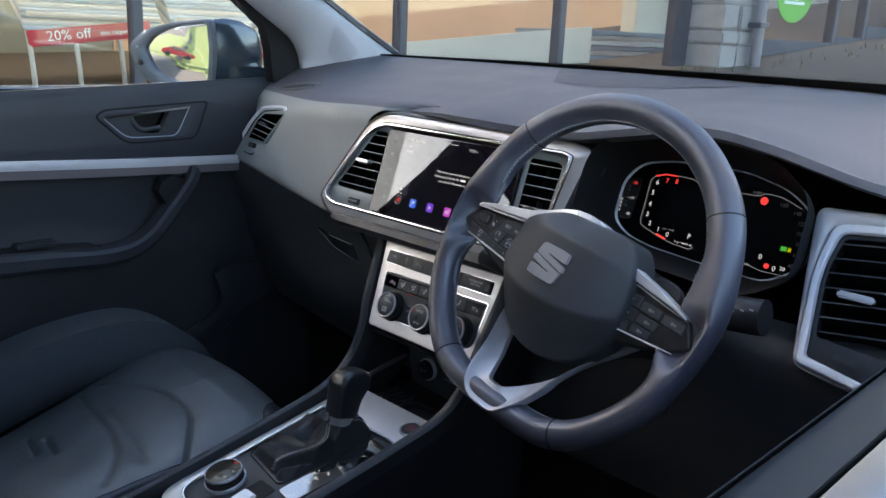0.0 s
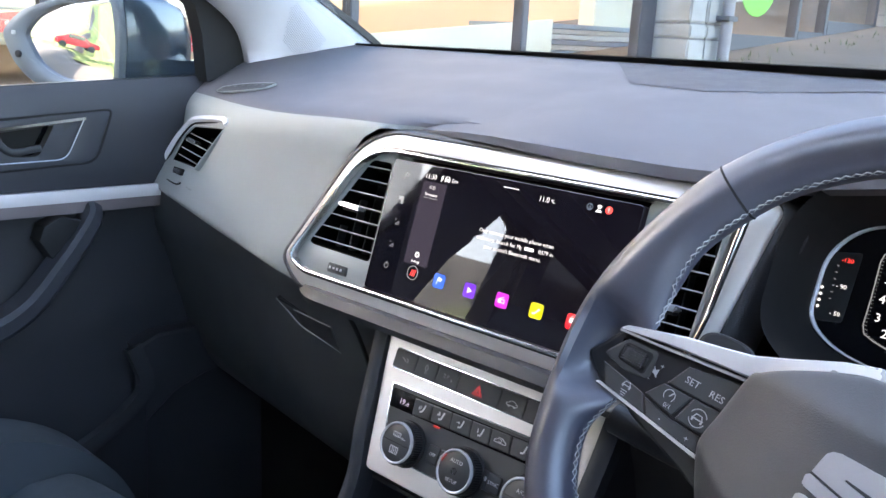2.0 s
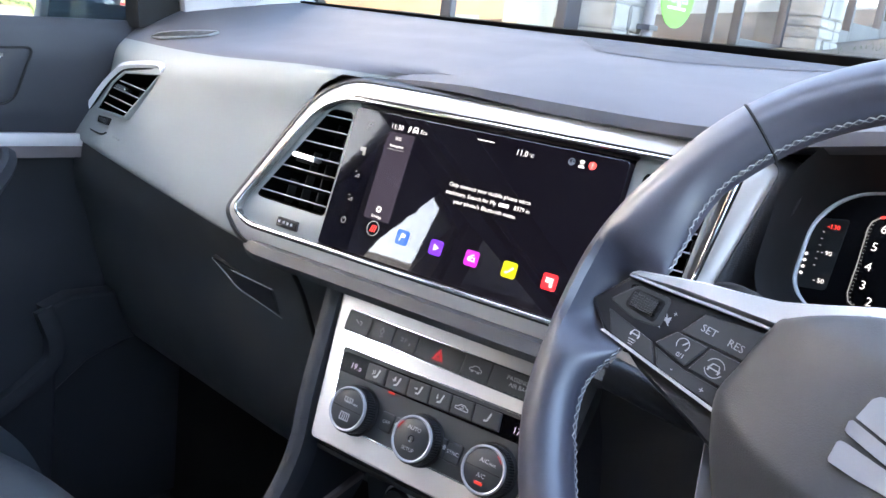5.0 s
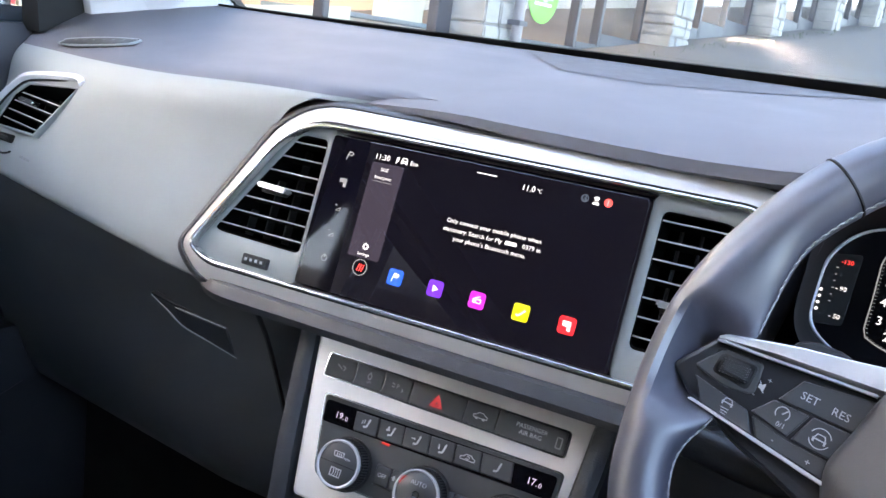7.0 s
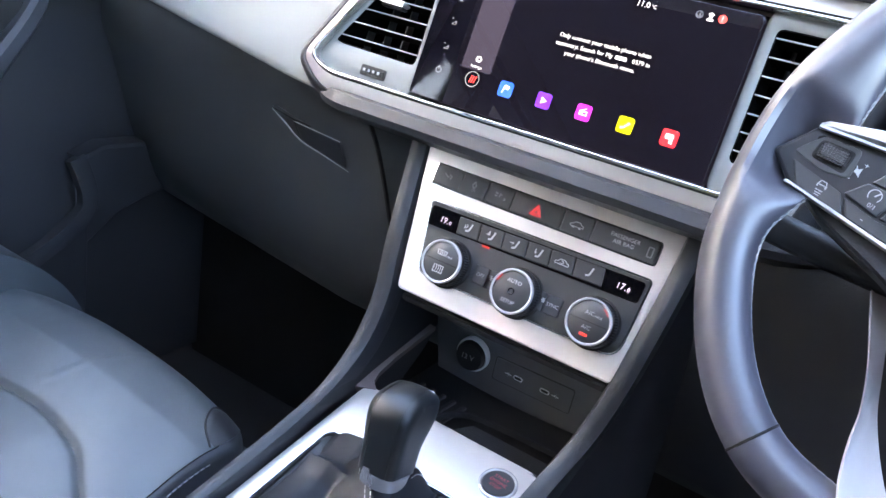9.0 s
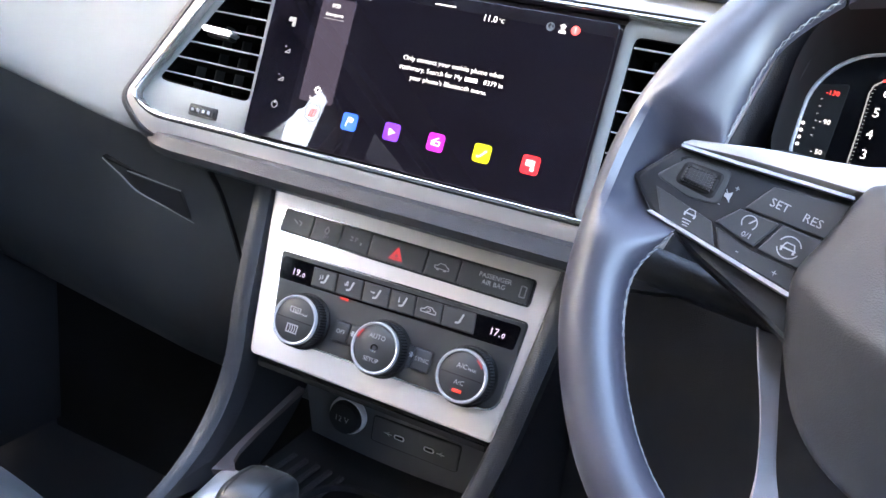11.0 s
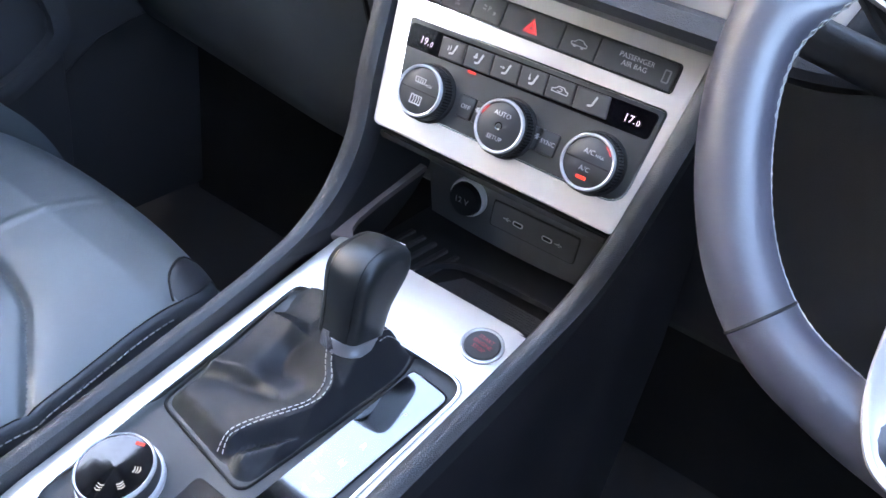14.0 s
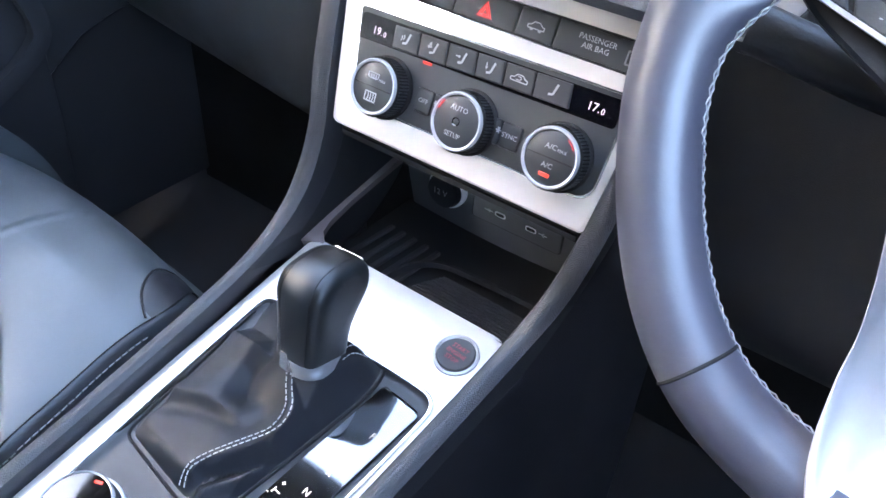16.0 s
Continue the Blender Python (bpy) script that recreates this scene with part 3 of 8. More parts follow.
fan = part("vent_wheel_slot", slab(arcpoly(rect(-0.2045, -0.0245, -0.1755, -0.0145), 0.002), -0.006, -0.0030, FS), BLACK, lv)
bm = bmesh.new()
for i in range(9):
    box(-0.2025 + i * 0.0028, -0.022, -0.004, -0.2005 + i * 0.0028, -0.017, -0.0015, FS, 0.0003, bm)
part("thumb_wheel", bm, BUTTON, fan, "ribbed black thumb wheel")
mark([rect(-0.2000 + 0.0055 * i, -0.0205, -0.1975 + 0.0055 * i, -0.0180) for i in range(4)], FS, -0.0012, PRINT, fan, "wheel_mark")
vent("air_vent", [(0.1390, -0.004), (0.1390, 0.0985), (0.186, 0.0985), (0.1935, 0.094), (0.186, -0.003)],
     [(0.1305, -0.0285), (0.1305, 0.1095), (0.194, 0.1095), (0.2005, 0.106), (0.186, -0.0285)], FS, 7, 3, (0.163, 0.032, 0.012), "grey-framed air vent behind the steering wheel", VENTGREY, "dashboard vents")

# end vent let into the fascia beside the door
ev = thing("air_vent", "dark end vent with a bright chrome edge by the passenger door", "air vent", FE @ Vector((0, -0.04, -0.02)), "dashboard vents")
eh = [Vector(p) for p in EVH]
ectr = sum(eh, Vector((0, 0))) / 5
part("vent_panel", ring_plate([p + (p - ectr).normalized() * 0.0042 for p in eh], eh, -0.016, 0.0028, FE, 0.0012), FASCIA, ev, "soft grey-green vent frame")
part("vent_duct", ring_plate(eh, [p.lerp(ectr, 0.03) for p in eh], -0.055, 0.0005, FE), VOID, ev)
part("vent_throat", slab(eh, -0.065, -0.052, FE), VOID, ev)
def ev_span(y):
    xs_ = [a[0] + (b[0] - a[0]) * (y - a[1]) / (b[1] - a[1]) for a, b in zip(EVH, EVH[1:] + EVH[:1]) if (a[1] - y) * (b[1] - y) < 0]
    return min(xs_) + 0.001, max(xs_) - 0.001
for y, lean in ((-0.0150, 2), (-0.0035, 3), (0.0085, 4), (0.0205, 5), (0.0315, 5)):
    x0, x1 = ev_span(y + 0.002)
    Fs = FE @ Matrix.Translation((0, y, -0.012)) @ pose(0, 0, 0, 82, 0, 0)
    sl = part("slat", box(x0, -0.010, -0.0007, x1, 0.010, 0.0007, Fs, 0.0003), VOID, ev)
    part("slat_glint", box(x0, 0.0096, -0.0007, x1, 0.0106, 0.0007, Fs, 0.0002), SLATEDGE, sl)
for x in (-0.036, -0.006, 0.026):
    part("fin", box(x - 0.0010, -0.017, -0.042, x + 0.0010, 0.030, -0.030, FE, 0.0004), DEEP, ev)
part("vent_tab", box(-0.026, 0.0105, -0.004, 0.014, 0.0165, 0.008, FE, 0.002), CHROME, ev, "bright chrome slider tab")
edge = smooth_path([FE @ Vector((*p, 0.0035)) for p in ((0.1000, 0.0535), (0.0930, 0.0570), (0.0764, 0.0578), (0.030, 0.0530), (-0.0207, 0.0458), (-0.0440, 0.0400), (-0.0600, 0.0310), (-0.0818, 0.0109), (-0.0974, -0.0142), (-0.1171, -0.0497))], 6)
part("bright_edge", sweep(edge, [(-0.0038, -0.005), (0.0038, -0.005), (0.0042, 0.0), (0.0028, 0.0026), (-0.0028, 0.0026), (-0.0042, 0.0)], side=(0.35, 0.5, 0.8)), WHITERING, ev, "chrome edge strip, coloured white for the sky it reflects")
part("edge_gap", sweep([p + (FE.to_3x3() @ Vector((0.0045, -0.0045, -0.0030))) for p in edge[8:]], circle(0.0016, 6), side=(0, 0, 1)), DEEP, ev)
part("lower_gap", sweep(smooth_path([FE @ Vector((*p, 0.0006)) for p in ((-0.1180, -0.0510), (-0.0900, -0.0540), (-0.0556, -0.0552), (-0.020, -0.0535), (-0.004, -0.0485))], 5), circle(0.0012, 6), side=(0, 0, 1)), DEEP, ev)
part("wheel_slot", slab(arcpoly([(-0.0560, -0.0325), (-0.0145, -0.0292), (-0.0145, -0.0395), (-0.0520, -0.0415)], 0.003), -0.006, 0.0016, FE), DEEP, ev)
part("thumb_wheel", box(-0.045, -0.0385, 0.000, -0.020, -0.0330, 0.0040, FE, 0.0015), BUTTON, ev)
mark([[(0.0255 + 0.0095 * i, -0.0500), (0.0320 + 0.0095 * i, -0.0497), (0.0320 + 0.0095 * i, -0.0468), (0.0255 + 0.0095 * i, -0.0471)] for i in range(3)], FE, 0.0012, VENTGREY, dash, "embossed_word_bar")

# driver's end vent
FR = basis((0.585, 0.060, 1.100), (0.98, 0.16, 0), (-0.05, 0.36, 0.93))
rv = thing("air_vent", "large dark vent with a broad chrome frame by the driver's door", "air vent", FR @ Vector((0, -0.07, -0.02)), "dashboard vents")
o = arcpoly([(-0.0560, -0.0735), (-0.0605, 0.0268), (-0.0500, 0.0755), (0.080, 0.086), (0.095, -0.020), (0.050, -0.098)], [0.008, 0.02, 0.012, 0.012, 0.012, 0.012], 5)
h2 = arcpoly([(-0.0475, -0.0650), (-0.0520, 0.0250), (-0.0420, 0.0660), (0.071, 0.076), (0.086, -0.018), (0.046, -0.088)], [0.004, 0.02, 0.008, 0.008, 0.008, 0.008], 5)
h = arcpoly([(-0.0430, -0.0430), (-0.0475, 0.0240), (-0.0380, 0.0610), (0.066, 0.071), (0.081, -0.016), (0.062, -0.058)], [0.004, 0.02, 0.006, 0.006, 0.006, 0.006], 5)
part("vent_panel", ring_plate(o, h2, -0.03, 0.005, FR, 0.003), WHITERING, rv, "broad chrome frame")
part("vent_inner", ring_plate(h2, h, -0.03, -0.003, FR, 0.001), BLACK, rv)
part("thumb_wheel", box(-0.012, -0.066, -0.006, 0.012, -0.058, 0.001, FR @ pose(0, 0, 0, 0, 0, -10), 0.002), BUTTON, rv)
part("vent_throat", slab(h, -0.06, -0.045, FR), VOID, rv)
for i in range(7):
    y = -0.036 + i * 0.0155
    sl = part("slat", box(-0.047 + 0.0010 * max(0, i - 4), -0.013, -0.0008, 0.070, 0.013, 0.0008, FR @ Matrix.Translation((0, y, -0.018)) @ pose(0, 0, 0, 80, 0, 5), 0.0004), DEEP, rv)
    part("slat_glint", box(-0.046, 0.0125, -0.0008, 0.069, 0.0136, 0.0008, FR @ Matrix.Translation((0, y, -0.018)) @ pose(0, 0, 0, 80, 0, 5), 0.0003), PANELGREY, sl)
part("vent_tab", box(-0.033, -0.001, -0.012, 0.002, 0.0065, 0.004, FR @ pose(0, 0, 0, 0, 0, -3), 0.0018), RING, rv, "bright chrome slider tab")
part("vent_trim", ring_plate(arcpoly([(-0.0600, -0.0770), (-0.0690, 0.0300), (-0.0720, 0.0915), (0.090, 0.0960), (0.100, -0.020), (0.052, -0.102)], 0.012, 5), o, -0.05, -0.004, FR, 0.004), PALE, rv, "satin champagne backing")

# ---- touchscreen ----
scr = thing("touchscreen", "glossy black touchscreen showing a phone pairing message", "touchscreen", FS @ Vector((0, -0.03, -0.01)))
part("screen_glass", slab(arcpoly(rect(-0.1435, -0.0265, 0.1290, 0.1035), 0.003), -0.012, 0.0005, FS, 0.0006), SCREEN, scr)
W0 = 0.0007
part("touch_strip", slab(arcpoly(rect(-0.1433, -0.0263, -0.1065, 0.1033), 0.003), 0.0, 0.00055, FS, 0.0002), STRIP, scr, "dull black touch strip beside the display")
def ui(words, size, u, v, m=WHITE, align="CENTER"):
    return text(words, size, FS, u, v, W0, m, scr, align=align)


ui("Only connect your mobile phone when", 0.0050, 0.0185, 0.0550)
ui("stationary. Search for My            0379 in", 0.0050, 0.0185, 0.0482)
mark([rect(0.0305, 0.0468, 0.0400, 0.0497)], FS, W0, WHITE, scr, "word_bar")
ui("your phone's Bluetooth menu.", 0.0050, 0.0185, 0.0415)
ui("11:30", 0.0066, -0.0925, 0.0925)
ui("Eco", 0.0050, -0.0625, 0.0925)
ui("11.0", 0.0066, 0.0375, 0.0925)
ui("\u00b0C", 0.0040, 0.0465, 0.0921)
part("menu_strip", slab(arcpoly(rect(-0.1005, 0.008, -0.0705, 0.0880), 0.002), 0.0, 0.0006, FS, 0.0001), SUNPANEL, scr, "faint grey menu strip")
ui("SOS", 0.0042, -0.0875, 0.0825)
ui("Emergency", 0.0036, -0.0870, 0.0758)
mark([rect(-0.096, 0.0722, -0.078, 0.0726)], FS, W0, DIMW, scr, "menu_line")
mark([rect(-0.007, 0.0962, 0.0095, 0.0970)], FS, W0, WHITE, scr, "pull_bar")
ui("Settings", 0.0036, -0.0860, 0.0112)
cog = [Vector((-0.0855 + r_ * math.cos(a), 0.0178 + r_ * math.sin(a))) for a, r_ in ((2 * math.pi * i / 32, 0.0030 if i % 4 < 2 else 0.0023) for i in range(32))]
part("settings_cog", ring_plate(cog, [Vector((-0.0855, 0.0178)).lerp(p, 0.0013 / (p - Vector((-0.0855, 0.0178))).length) for p in cog], 0.0004, W0 + 0.0002, FS), WHITE, scr)
part("seat_ring", ring_plate([Vector((-0.0857 + 0.0068 * math.cos(a), 0.0002 + 0.0068 * math.sin(a))) for a in np.linspace(0, 2 * math.pi, 32, endpoint=False)],
                             [Vector((-0.0857 + 0.0062 * math.cos(a), 0.0002 + 0.0062 * math.sin(a))) for a in np.linspace(0, 2 * math.pi, 32, endpoint=False)], 0.0004, W0 + 0.0002, FS), DIMW, scr)
mark([[(-0.0885 + d, -0.003), (-0.0877 + d, -0.003), (-0.0862 + d, 0.0032), (-0.0870 + d, 0.0032)] for d in (0, 0.0022, 0.0044)], FS, W0, REDG, scr, "heat_symbol")
KEYPAD = [rect(-0.0034, -0.0008, 0.0030, 0.0032)]
PHONE = [rect(0.0006, -0.0040, 0.0032, -0.0012)]
FLAG = stroke([(-0.0026, -0.0036), (-0.0010, 0.0034), (0.0030, 0.0026), (0.0022, 0.0002), (-0.0017, 0.0006)], 0.00035)
HANDSET = stroke([(-0.0032, -0.0016), (-0.0026, -0.0030), (-0.0008, -0.0020), (0.0016, 0.0004), (0.0026, 0.0022), (0.0034, 0.0012)], 0.0006)
RADIO = [rect(-0.0034, -0.0024, -0.0006, 0.0012), rect(-0.0006, -0.0024, 0.0034, -0.0016), rect(0.0028, -0.0016, 0.0034, 0.0012), rect(-0.0006, 0.0004, 0.0028, 0.0012)] + stroke([(-0.0020, 0.0014), (0.0022, 0.0034)], 0.0003)
for i, (m, sym) in enumerate(zip(ICONS, (FLAG + [[(-0.0012, 0.0010), (0.0020, 0.0006), (0.0026, 0.0024), (-0.0008, 0.0030)]], [[(-0.002, -0.0028), (0.003, 0.0), (-0.002, 0.0028)]], RADIO, HANDSET, KEYPAD + PHONE))):
    u = -0.0520 + 0.0364 * i
    tile = part("app_tile", slab(arcpoly(rect(u - 0.0066, -0.0066, u + 0.0066, 0.0066), 0.0028), 0.0, W0 + 0.0001, FS, 0.0001), m, scr)
    bm = bmesh.new()
    for poly in sym:
        slab([Vector((u + a, b)) for a, b in poly], 0.0002, W0 + 0.0005, FS, 0.0001, bm)
    part("tile_symbol", bm, WHITE, tile, smooth=False)
WEDGE = stroke([(-0.0022, -0.0016), (0.0022, -0.0016), (0.0022, 0.0014), (-0.0022, -0.0016)], 0.00022)
for polys in (shifted(FLAG, -0.1232, 0.0884), shifted([rect(-0.0034, 0.0000, 0.0030, 0.0036), rect(0.0004, -0.0036, 0.0032, 0.0008)], -0.1228, 0.0650),
              shifted(WEDGE + stroke([(-0.0034, 0.0030), (-0.0014, 0.0030)], 0.00022) + stroke([(-0.0024, 0.0020), (-0.0024, 0.0040)], 0.00022), -0.1208, 0.0425),
              shifted(WEDGE + stroke([(-0.0034, 0.0030), (-0.0014, 0.0030)], 0.00022), -0.1208, 0.0205)):
    mark(polys, FS, W0, DIMW, scr, "touch_symbol")
mark([rect(-0.1212, 0.0006, -0.1208, 0.0038)], FS, W0, DIMW, scr, "power_bar")
part("power_symbol", ring_plate([Vector((-0.121 + 0.0028 * math.cos(a), 0.0028 * math.sin(a))) for a in np.linspace(0, 2 * math.pi, 20, endpoint=False)],
                                [Vector((-0.121 + 0.0023 * math.cos(a), 0.0023 * math.sin(a))) for a in np.linspace(0, 2 * math.pi, 20, endpoint=False)], 0.0004, W0 + 0.0001, FS), DIMW, scr)
part("alert_dot", disc(0.100, 0.0943, [(0.0032, 0.0), (0.0032, W0 + 0.0002)], FS, 20), REDG, scr)
part("globe_symbol", disc(0.082, 0.0943, [(0.0030, 0.0), (0.0030, W0)], FS, 18), FAINT, scr)
mark([[(0.0800, 0.0950), (0.0815, 0.0968), (0.0826, 0.0958), (0.0818, 0.0944), (0.0822, 0.0928), (0.0808, 0.0936)], [(0.0832, 0.0962), (0.0844, 0.0950), (0.0842, 0.0934), (0.0832, 0.0942)]], FS, W0, DEEP, scr, "globe_land")
mark([rect(0.0997, 0.0938, 0.1003, 0.0962), rect(0.0997, 0.0924, 0.1003, 0.0931)], FS, W0 + 0.0002, WHITE, scr, "alert_mark")
mark([[(0.0884, 0.0910), (0.0936, 0.0910), (0.0932, 0.0926), (0.0922, 0.0933), (0.0898, 0.0933), (0.0888, 0.0926)], [(0.0897, 0.0940), (0.0923, 0.0940), (0.0925, 0.0957), (0.0936, 0.0960), (0.0910, 0.0974), (0.0884, 0.0960), (0.0895, 0.0957)]], FS, W0, WHITE, scr, "profile_symbol")
mark(stroke([(-0.0792, 0.0900), (-0.0772, 0.0955)], 0.0003) + stroke([(-0.0788, 0.0952), (-0.0792, 0.0925), (-0.0778, 0.0915), (-0.0772, 0.0930), (-0.0776, 0.0950)], 0.00025), FS, W0, WHITE, scr, "mute_symbol")
mark([rect(-0.0746, 0.0904, -0.0736, 0.0932), rect(-0.0698, 0.0904, -0.0688, 0.0932), rect(-0.0746, 0.0926, -0.0688, 0.0934), rect(-0.0736, 0.0912, -0.0698, 0.0918)] + stroke([(-0.0743, 0.0934), (-0.0734, 0.0954), (-0.0700, 0.0954), (-0.0691, 0.0934)], 0.0003), FS, W0, WHITE, scr, "car_symbol")

# ---- climate panel ----
cp = thing("climate_panel", "champagne silver climate panel with dark buttons and three dials", "control panel", FC @ Vector((0, -0.03, -0.02)))
part("faceplate", slab(arcpoly([(-0.1275, 0.100), (0.1275, 0.100), (0.113, -0.0350), (-0.103, -0.0350)], [0.004, 0.004, 0.005, 0.005]), -0.03, 0.0, FC, 0.002), CHAMP, cp, "satin champagne faceplate")
bk = part("button_bank", slab(arcpoly(rect(-0.1110, 0.0655, 0.1108, 0.0868), 0.004), -0.002, 0.0006, FC), CHROME, cp, "chrome-edged button row")
part("bank_recess", slab(arcpoly(rect(-0.1101, 0.0664, 0.1096, 0.0859), 0.003), -0.002, 0.0010, FC), DEEP, bk)
CAR_OUTLINE = stroke([(-0.0065, -0.0016), (-0.0068, 0.0004), (-0.0040, 0.0010), (-0.0020, 0.0030), (0.0026, 0.0030), (0.0046, 0.0010), (0.0066, 0.0006), (0.0066, -0.0016), (-0.0065, -0.0016)], 0.00035)
SEAT_MARK = stroke([(0.0030, 0.0052), (0.0016, 0.0002), (0.0010, -0.0020), (-0.0024, -0.0026)], 0.0008)
eu = [-0.1092, -0.0799, -0.0526, -0.0262, 0.0232, 0.0512, 0.1085]
for a, b in zip(eu, eu[1:]):
    part("button", slab(arcpoly(rect(a + 0.0004, 0.0672, b - 0.0004, 0.0852), 0.0012), 0.0, 0.0028, FC, 0.0008), BUTTON, bk)
tri_o = [Vector((-0.0015, 0.0812)), Vector((-0.0076, 0.0706)), Vector((0.0046, 0.0706))]
c0 = Vector((-0.0015, 0.0741))
part("hazard_symbol", ring_plate(tri_o, [c0 + (p - c0) * 0.72 for p in tri_o], 0.0023, 0.0032, FC), HAZARD, bk, "red hazard triangle")
part("hazard_symbol", ring_plate([c0 + (p - c0) * 0.58 for p in tri_o], [c0 + (p - c0) * 0.30 for p in tri_o], 0.0023, 0.0032, FC), HAZARD, bk)
text("PASSENGER\nAIR BAG", 0.0050, FC, 0.0800, 0.0768, 0.0029, PRINT, bk)
mark(shifted(stroke([(-0.002, -0.004), (0.002, -0.004), (0.002, 0.004), (-0.002, 0.004), (-0.002, -0.004)]), 0.1030, 0.0755), FC, 0.0028, FAINT, bk, "telltale")
mark(shifted(CAR_OUTLINE, 0.0372, 0.0755, 0.9) + shifted(stroke([(-0.004, -0.0028), (-0.002, -0.0028)]) + stroke([(0.002, -0.0028), (0.004, -0.0028)]), 0.0372, 0.0760), FC, 0.0028, PRINT, bk, "boot_symbol")
mark(shifted(stroke([(-0.004, 0.002), (-0.001, 0.0005), (0.001, -0.001)]) + stroke([(0.001, 0.002), (0.004, 0.001), (0.003, -0.002)]), -0.0945, 0.0765), FC, 0.0028, FAINT, bk, "button_symbol")
mark(shifted(stroke([(0, 0.0035), (-0.002, 0), (0, -0.003)]) + stroke([(0, 0.0035), (0.002, 0), (0, -0.003)]), -0.0660, 0.0770), FC, 0.0028, FAINT, bk, "button_symbol")
text("OFF", 0.0028, FC, -0.0655, 0.0722, 0.0029, FAINT, bk)
text("P", 0.0056, FC, -0.0385, 0.0765, 0.0029, FAINT, bk)
mark(shifted(stroke([(-0.0055, 0.002), (-0.003, 0.001)]) + stroke([(-0.0055, -0.001), (-0.003, -0.001)]) + stroke([(0.004, -0.003), (0.0055, -0.002), (0.004, -0.001)]), -0.0385, 0.0765), FC, 0.0028, FAINT, bk, "button_symbol")
ch = part("control_head", slab(arcpoly([(-0.1015, 0.0520), (0.1125, 0.0545), (0.1090, -0.0135), (-0.0875, -0.0140)], [0.004, 0.004, 0.014, 0.010]), -0.004, 0.0014, FC, 0.0008), PANELGREY, cp, "dark grey control head")
part("head_edge", ring_plate(arcpoly([(-0.1030, 0.0533), (0.1140, 0.0558), (0.1104, -0.0147), (-0.0887, -0.0151)], [0.005, 0.005, 0.015, 0.011]),
                             arcpoly([(-0.1016, 0.0521), (0.1126, 0.0546), (0.1091, -0.0136), (-0.0876, -0.0141)], [0.004, 0.004, 0.014, 0.010]), -0.004, 0.0008, FC), CHROME, ch)
part("display_band", slab(arcpoly([(-0.0968, 0.0300), (-0.0985, 0.0482), (0.1098, 0.0515), (0.1085, 0.0332)], [0.003, 0.004, 0.004, 0.003]), 0.0, 0.0018, FC, 0.0003), BAND, ch, "glossy black band holding two small displays")
text("19.", 0.0076, FC, -0.0815, 0.0382, 0.0019, LILAC, ch)
text("0", 0.0054, FC, -0.0748, 0.0372, 0.0019, LILAC, ch)
text("17.", 0.0076, FC, 0.0915, 0.0417, 0.0019, LILAC, ch)
text("0", 0.0054, FC, 0.0982, 0.0407, 0.0019, LILAC, ch)
ARROW = stroke([(-0.0052, 0.0016), (-0.0022, 0.0016)], 0.0004) + [[(-0.0026, 0.0028), (-0.0010, 0.0016), (-0.0026, 0.0004)]]
WAVES = stroke([(-0.0044, -0.0010), (-0.0036, 0.0010), (-0.0044, 0.0028)], 0.0003) + stroke([(-0.0024, 0.0000), (-0.0016, 0.0018), (-0.0024, 0.0036)], 0.0003)
UP_ARROW = stroke([(-0.0040, 0.0002), (-0.0030, 0.0034)], 0.0004) + [[(-0.0042, 0.0032), (-0.0026, 0.0052), (-0.0016, 0.0026)]]
DOWN_ARROW = stroke([(-0.0036, 0.0040), (-0.0030, 0.0010)], 0.0004) + [[(-0.0042, 0.0012), (-0.0030, -0.0006), (-0.0018, 0.0012)]]
SWIRL = stroke([(-0.0022, -0.0004), (0.0004, -0.0006), (0.0018, 0.0006), (0.0008, 0.0018), (-0.0010, 0.0016)], 0.0003)
cu_ = [-0.0680, -0.0450, -0.0212, 0.0025, 0.0249, 0.0476, 0.0745]
ICONSET = [SEAT_MARK + WAVES, SEAT_MARK + UP_ARROW + ARROW, SEAT_MARK + ARROW, SEAT_MARK + DOWN_ARROW, CAR_OUTLINE + SWIRL, SEAT_MARK]
for i, (a, b) in enumerate(zip(cu_, cu_[1:])):
    v0, v1 = 0.0315 + 0.0006 * i, 0.0468 + 0.0006 * i
    k = part("button", slab(arcpoly([(a + 0.0022, v0), (b + 0.0018, v0 + 0.0006), (b - 0.0004, v1 + 0.0006), (a + 0.0004, v1)], 0.0012), 0.0, 0.0030, FC, 0.0010), BUTTON, ch)
    mark(shifted(ICONSET[i], (a + b) / 2 + 0.0012, (v0 + v1) / 2, 0.95), FC, 0.0030, PRINT, k, "button_symbol")
mark([rect(-0.0365, 0.0292, -0.0295, 0.0308)], FC, 0.0030, ORANGE, ch, "lit_bar", 0.0006)
for a, b, w in ((-0.0345, -0.0205, "OFF"), (-0.0200, -0.0080, ""), (0.0260, 0.0360, ""), (0.0365, 0.0515, "SYNC")):
    k = part("button", slab(arcpoly(rect(a, -0.0035, b, 0.0135), 0.002), 0.0, 0.0032, FC, 0.0012), BUTTON, ch)
    if w:
        text(w, 0.0046, FC, (a + b) / 2, 0.0052, 0.0034, PRINT, k)
    else:
        mark(shifted(stroke([(-0.001, -0.0024), (0.001, 0.0024)]) + stroke([(-0.001, 0.0024), (0.001, -0.0024)]) + stroke([(-0.0024, 0), (0.0024, 0)]), (a if a > 0 else a + 0.001) + 0.0068 * (a > 0) + 0.002, 0.0068, 0.8), FC, 0.0032, PRINT, k, "fan_symbol")
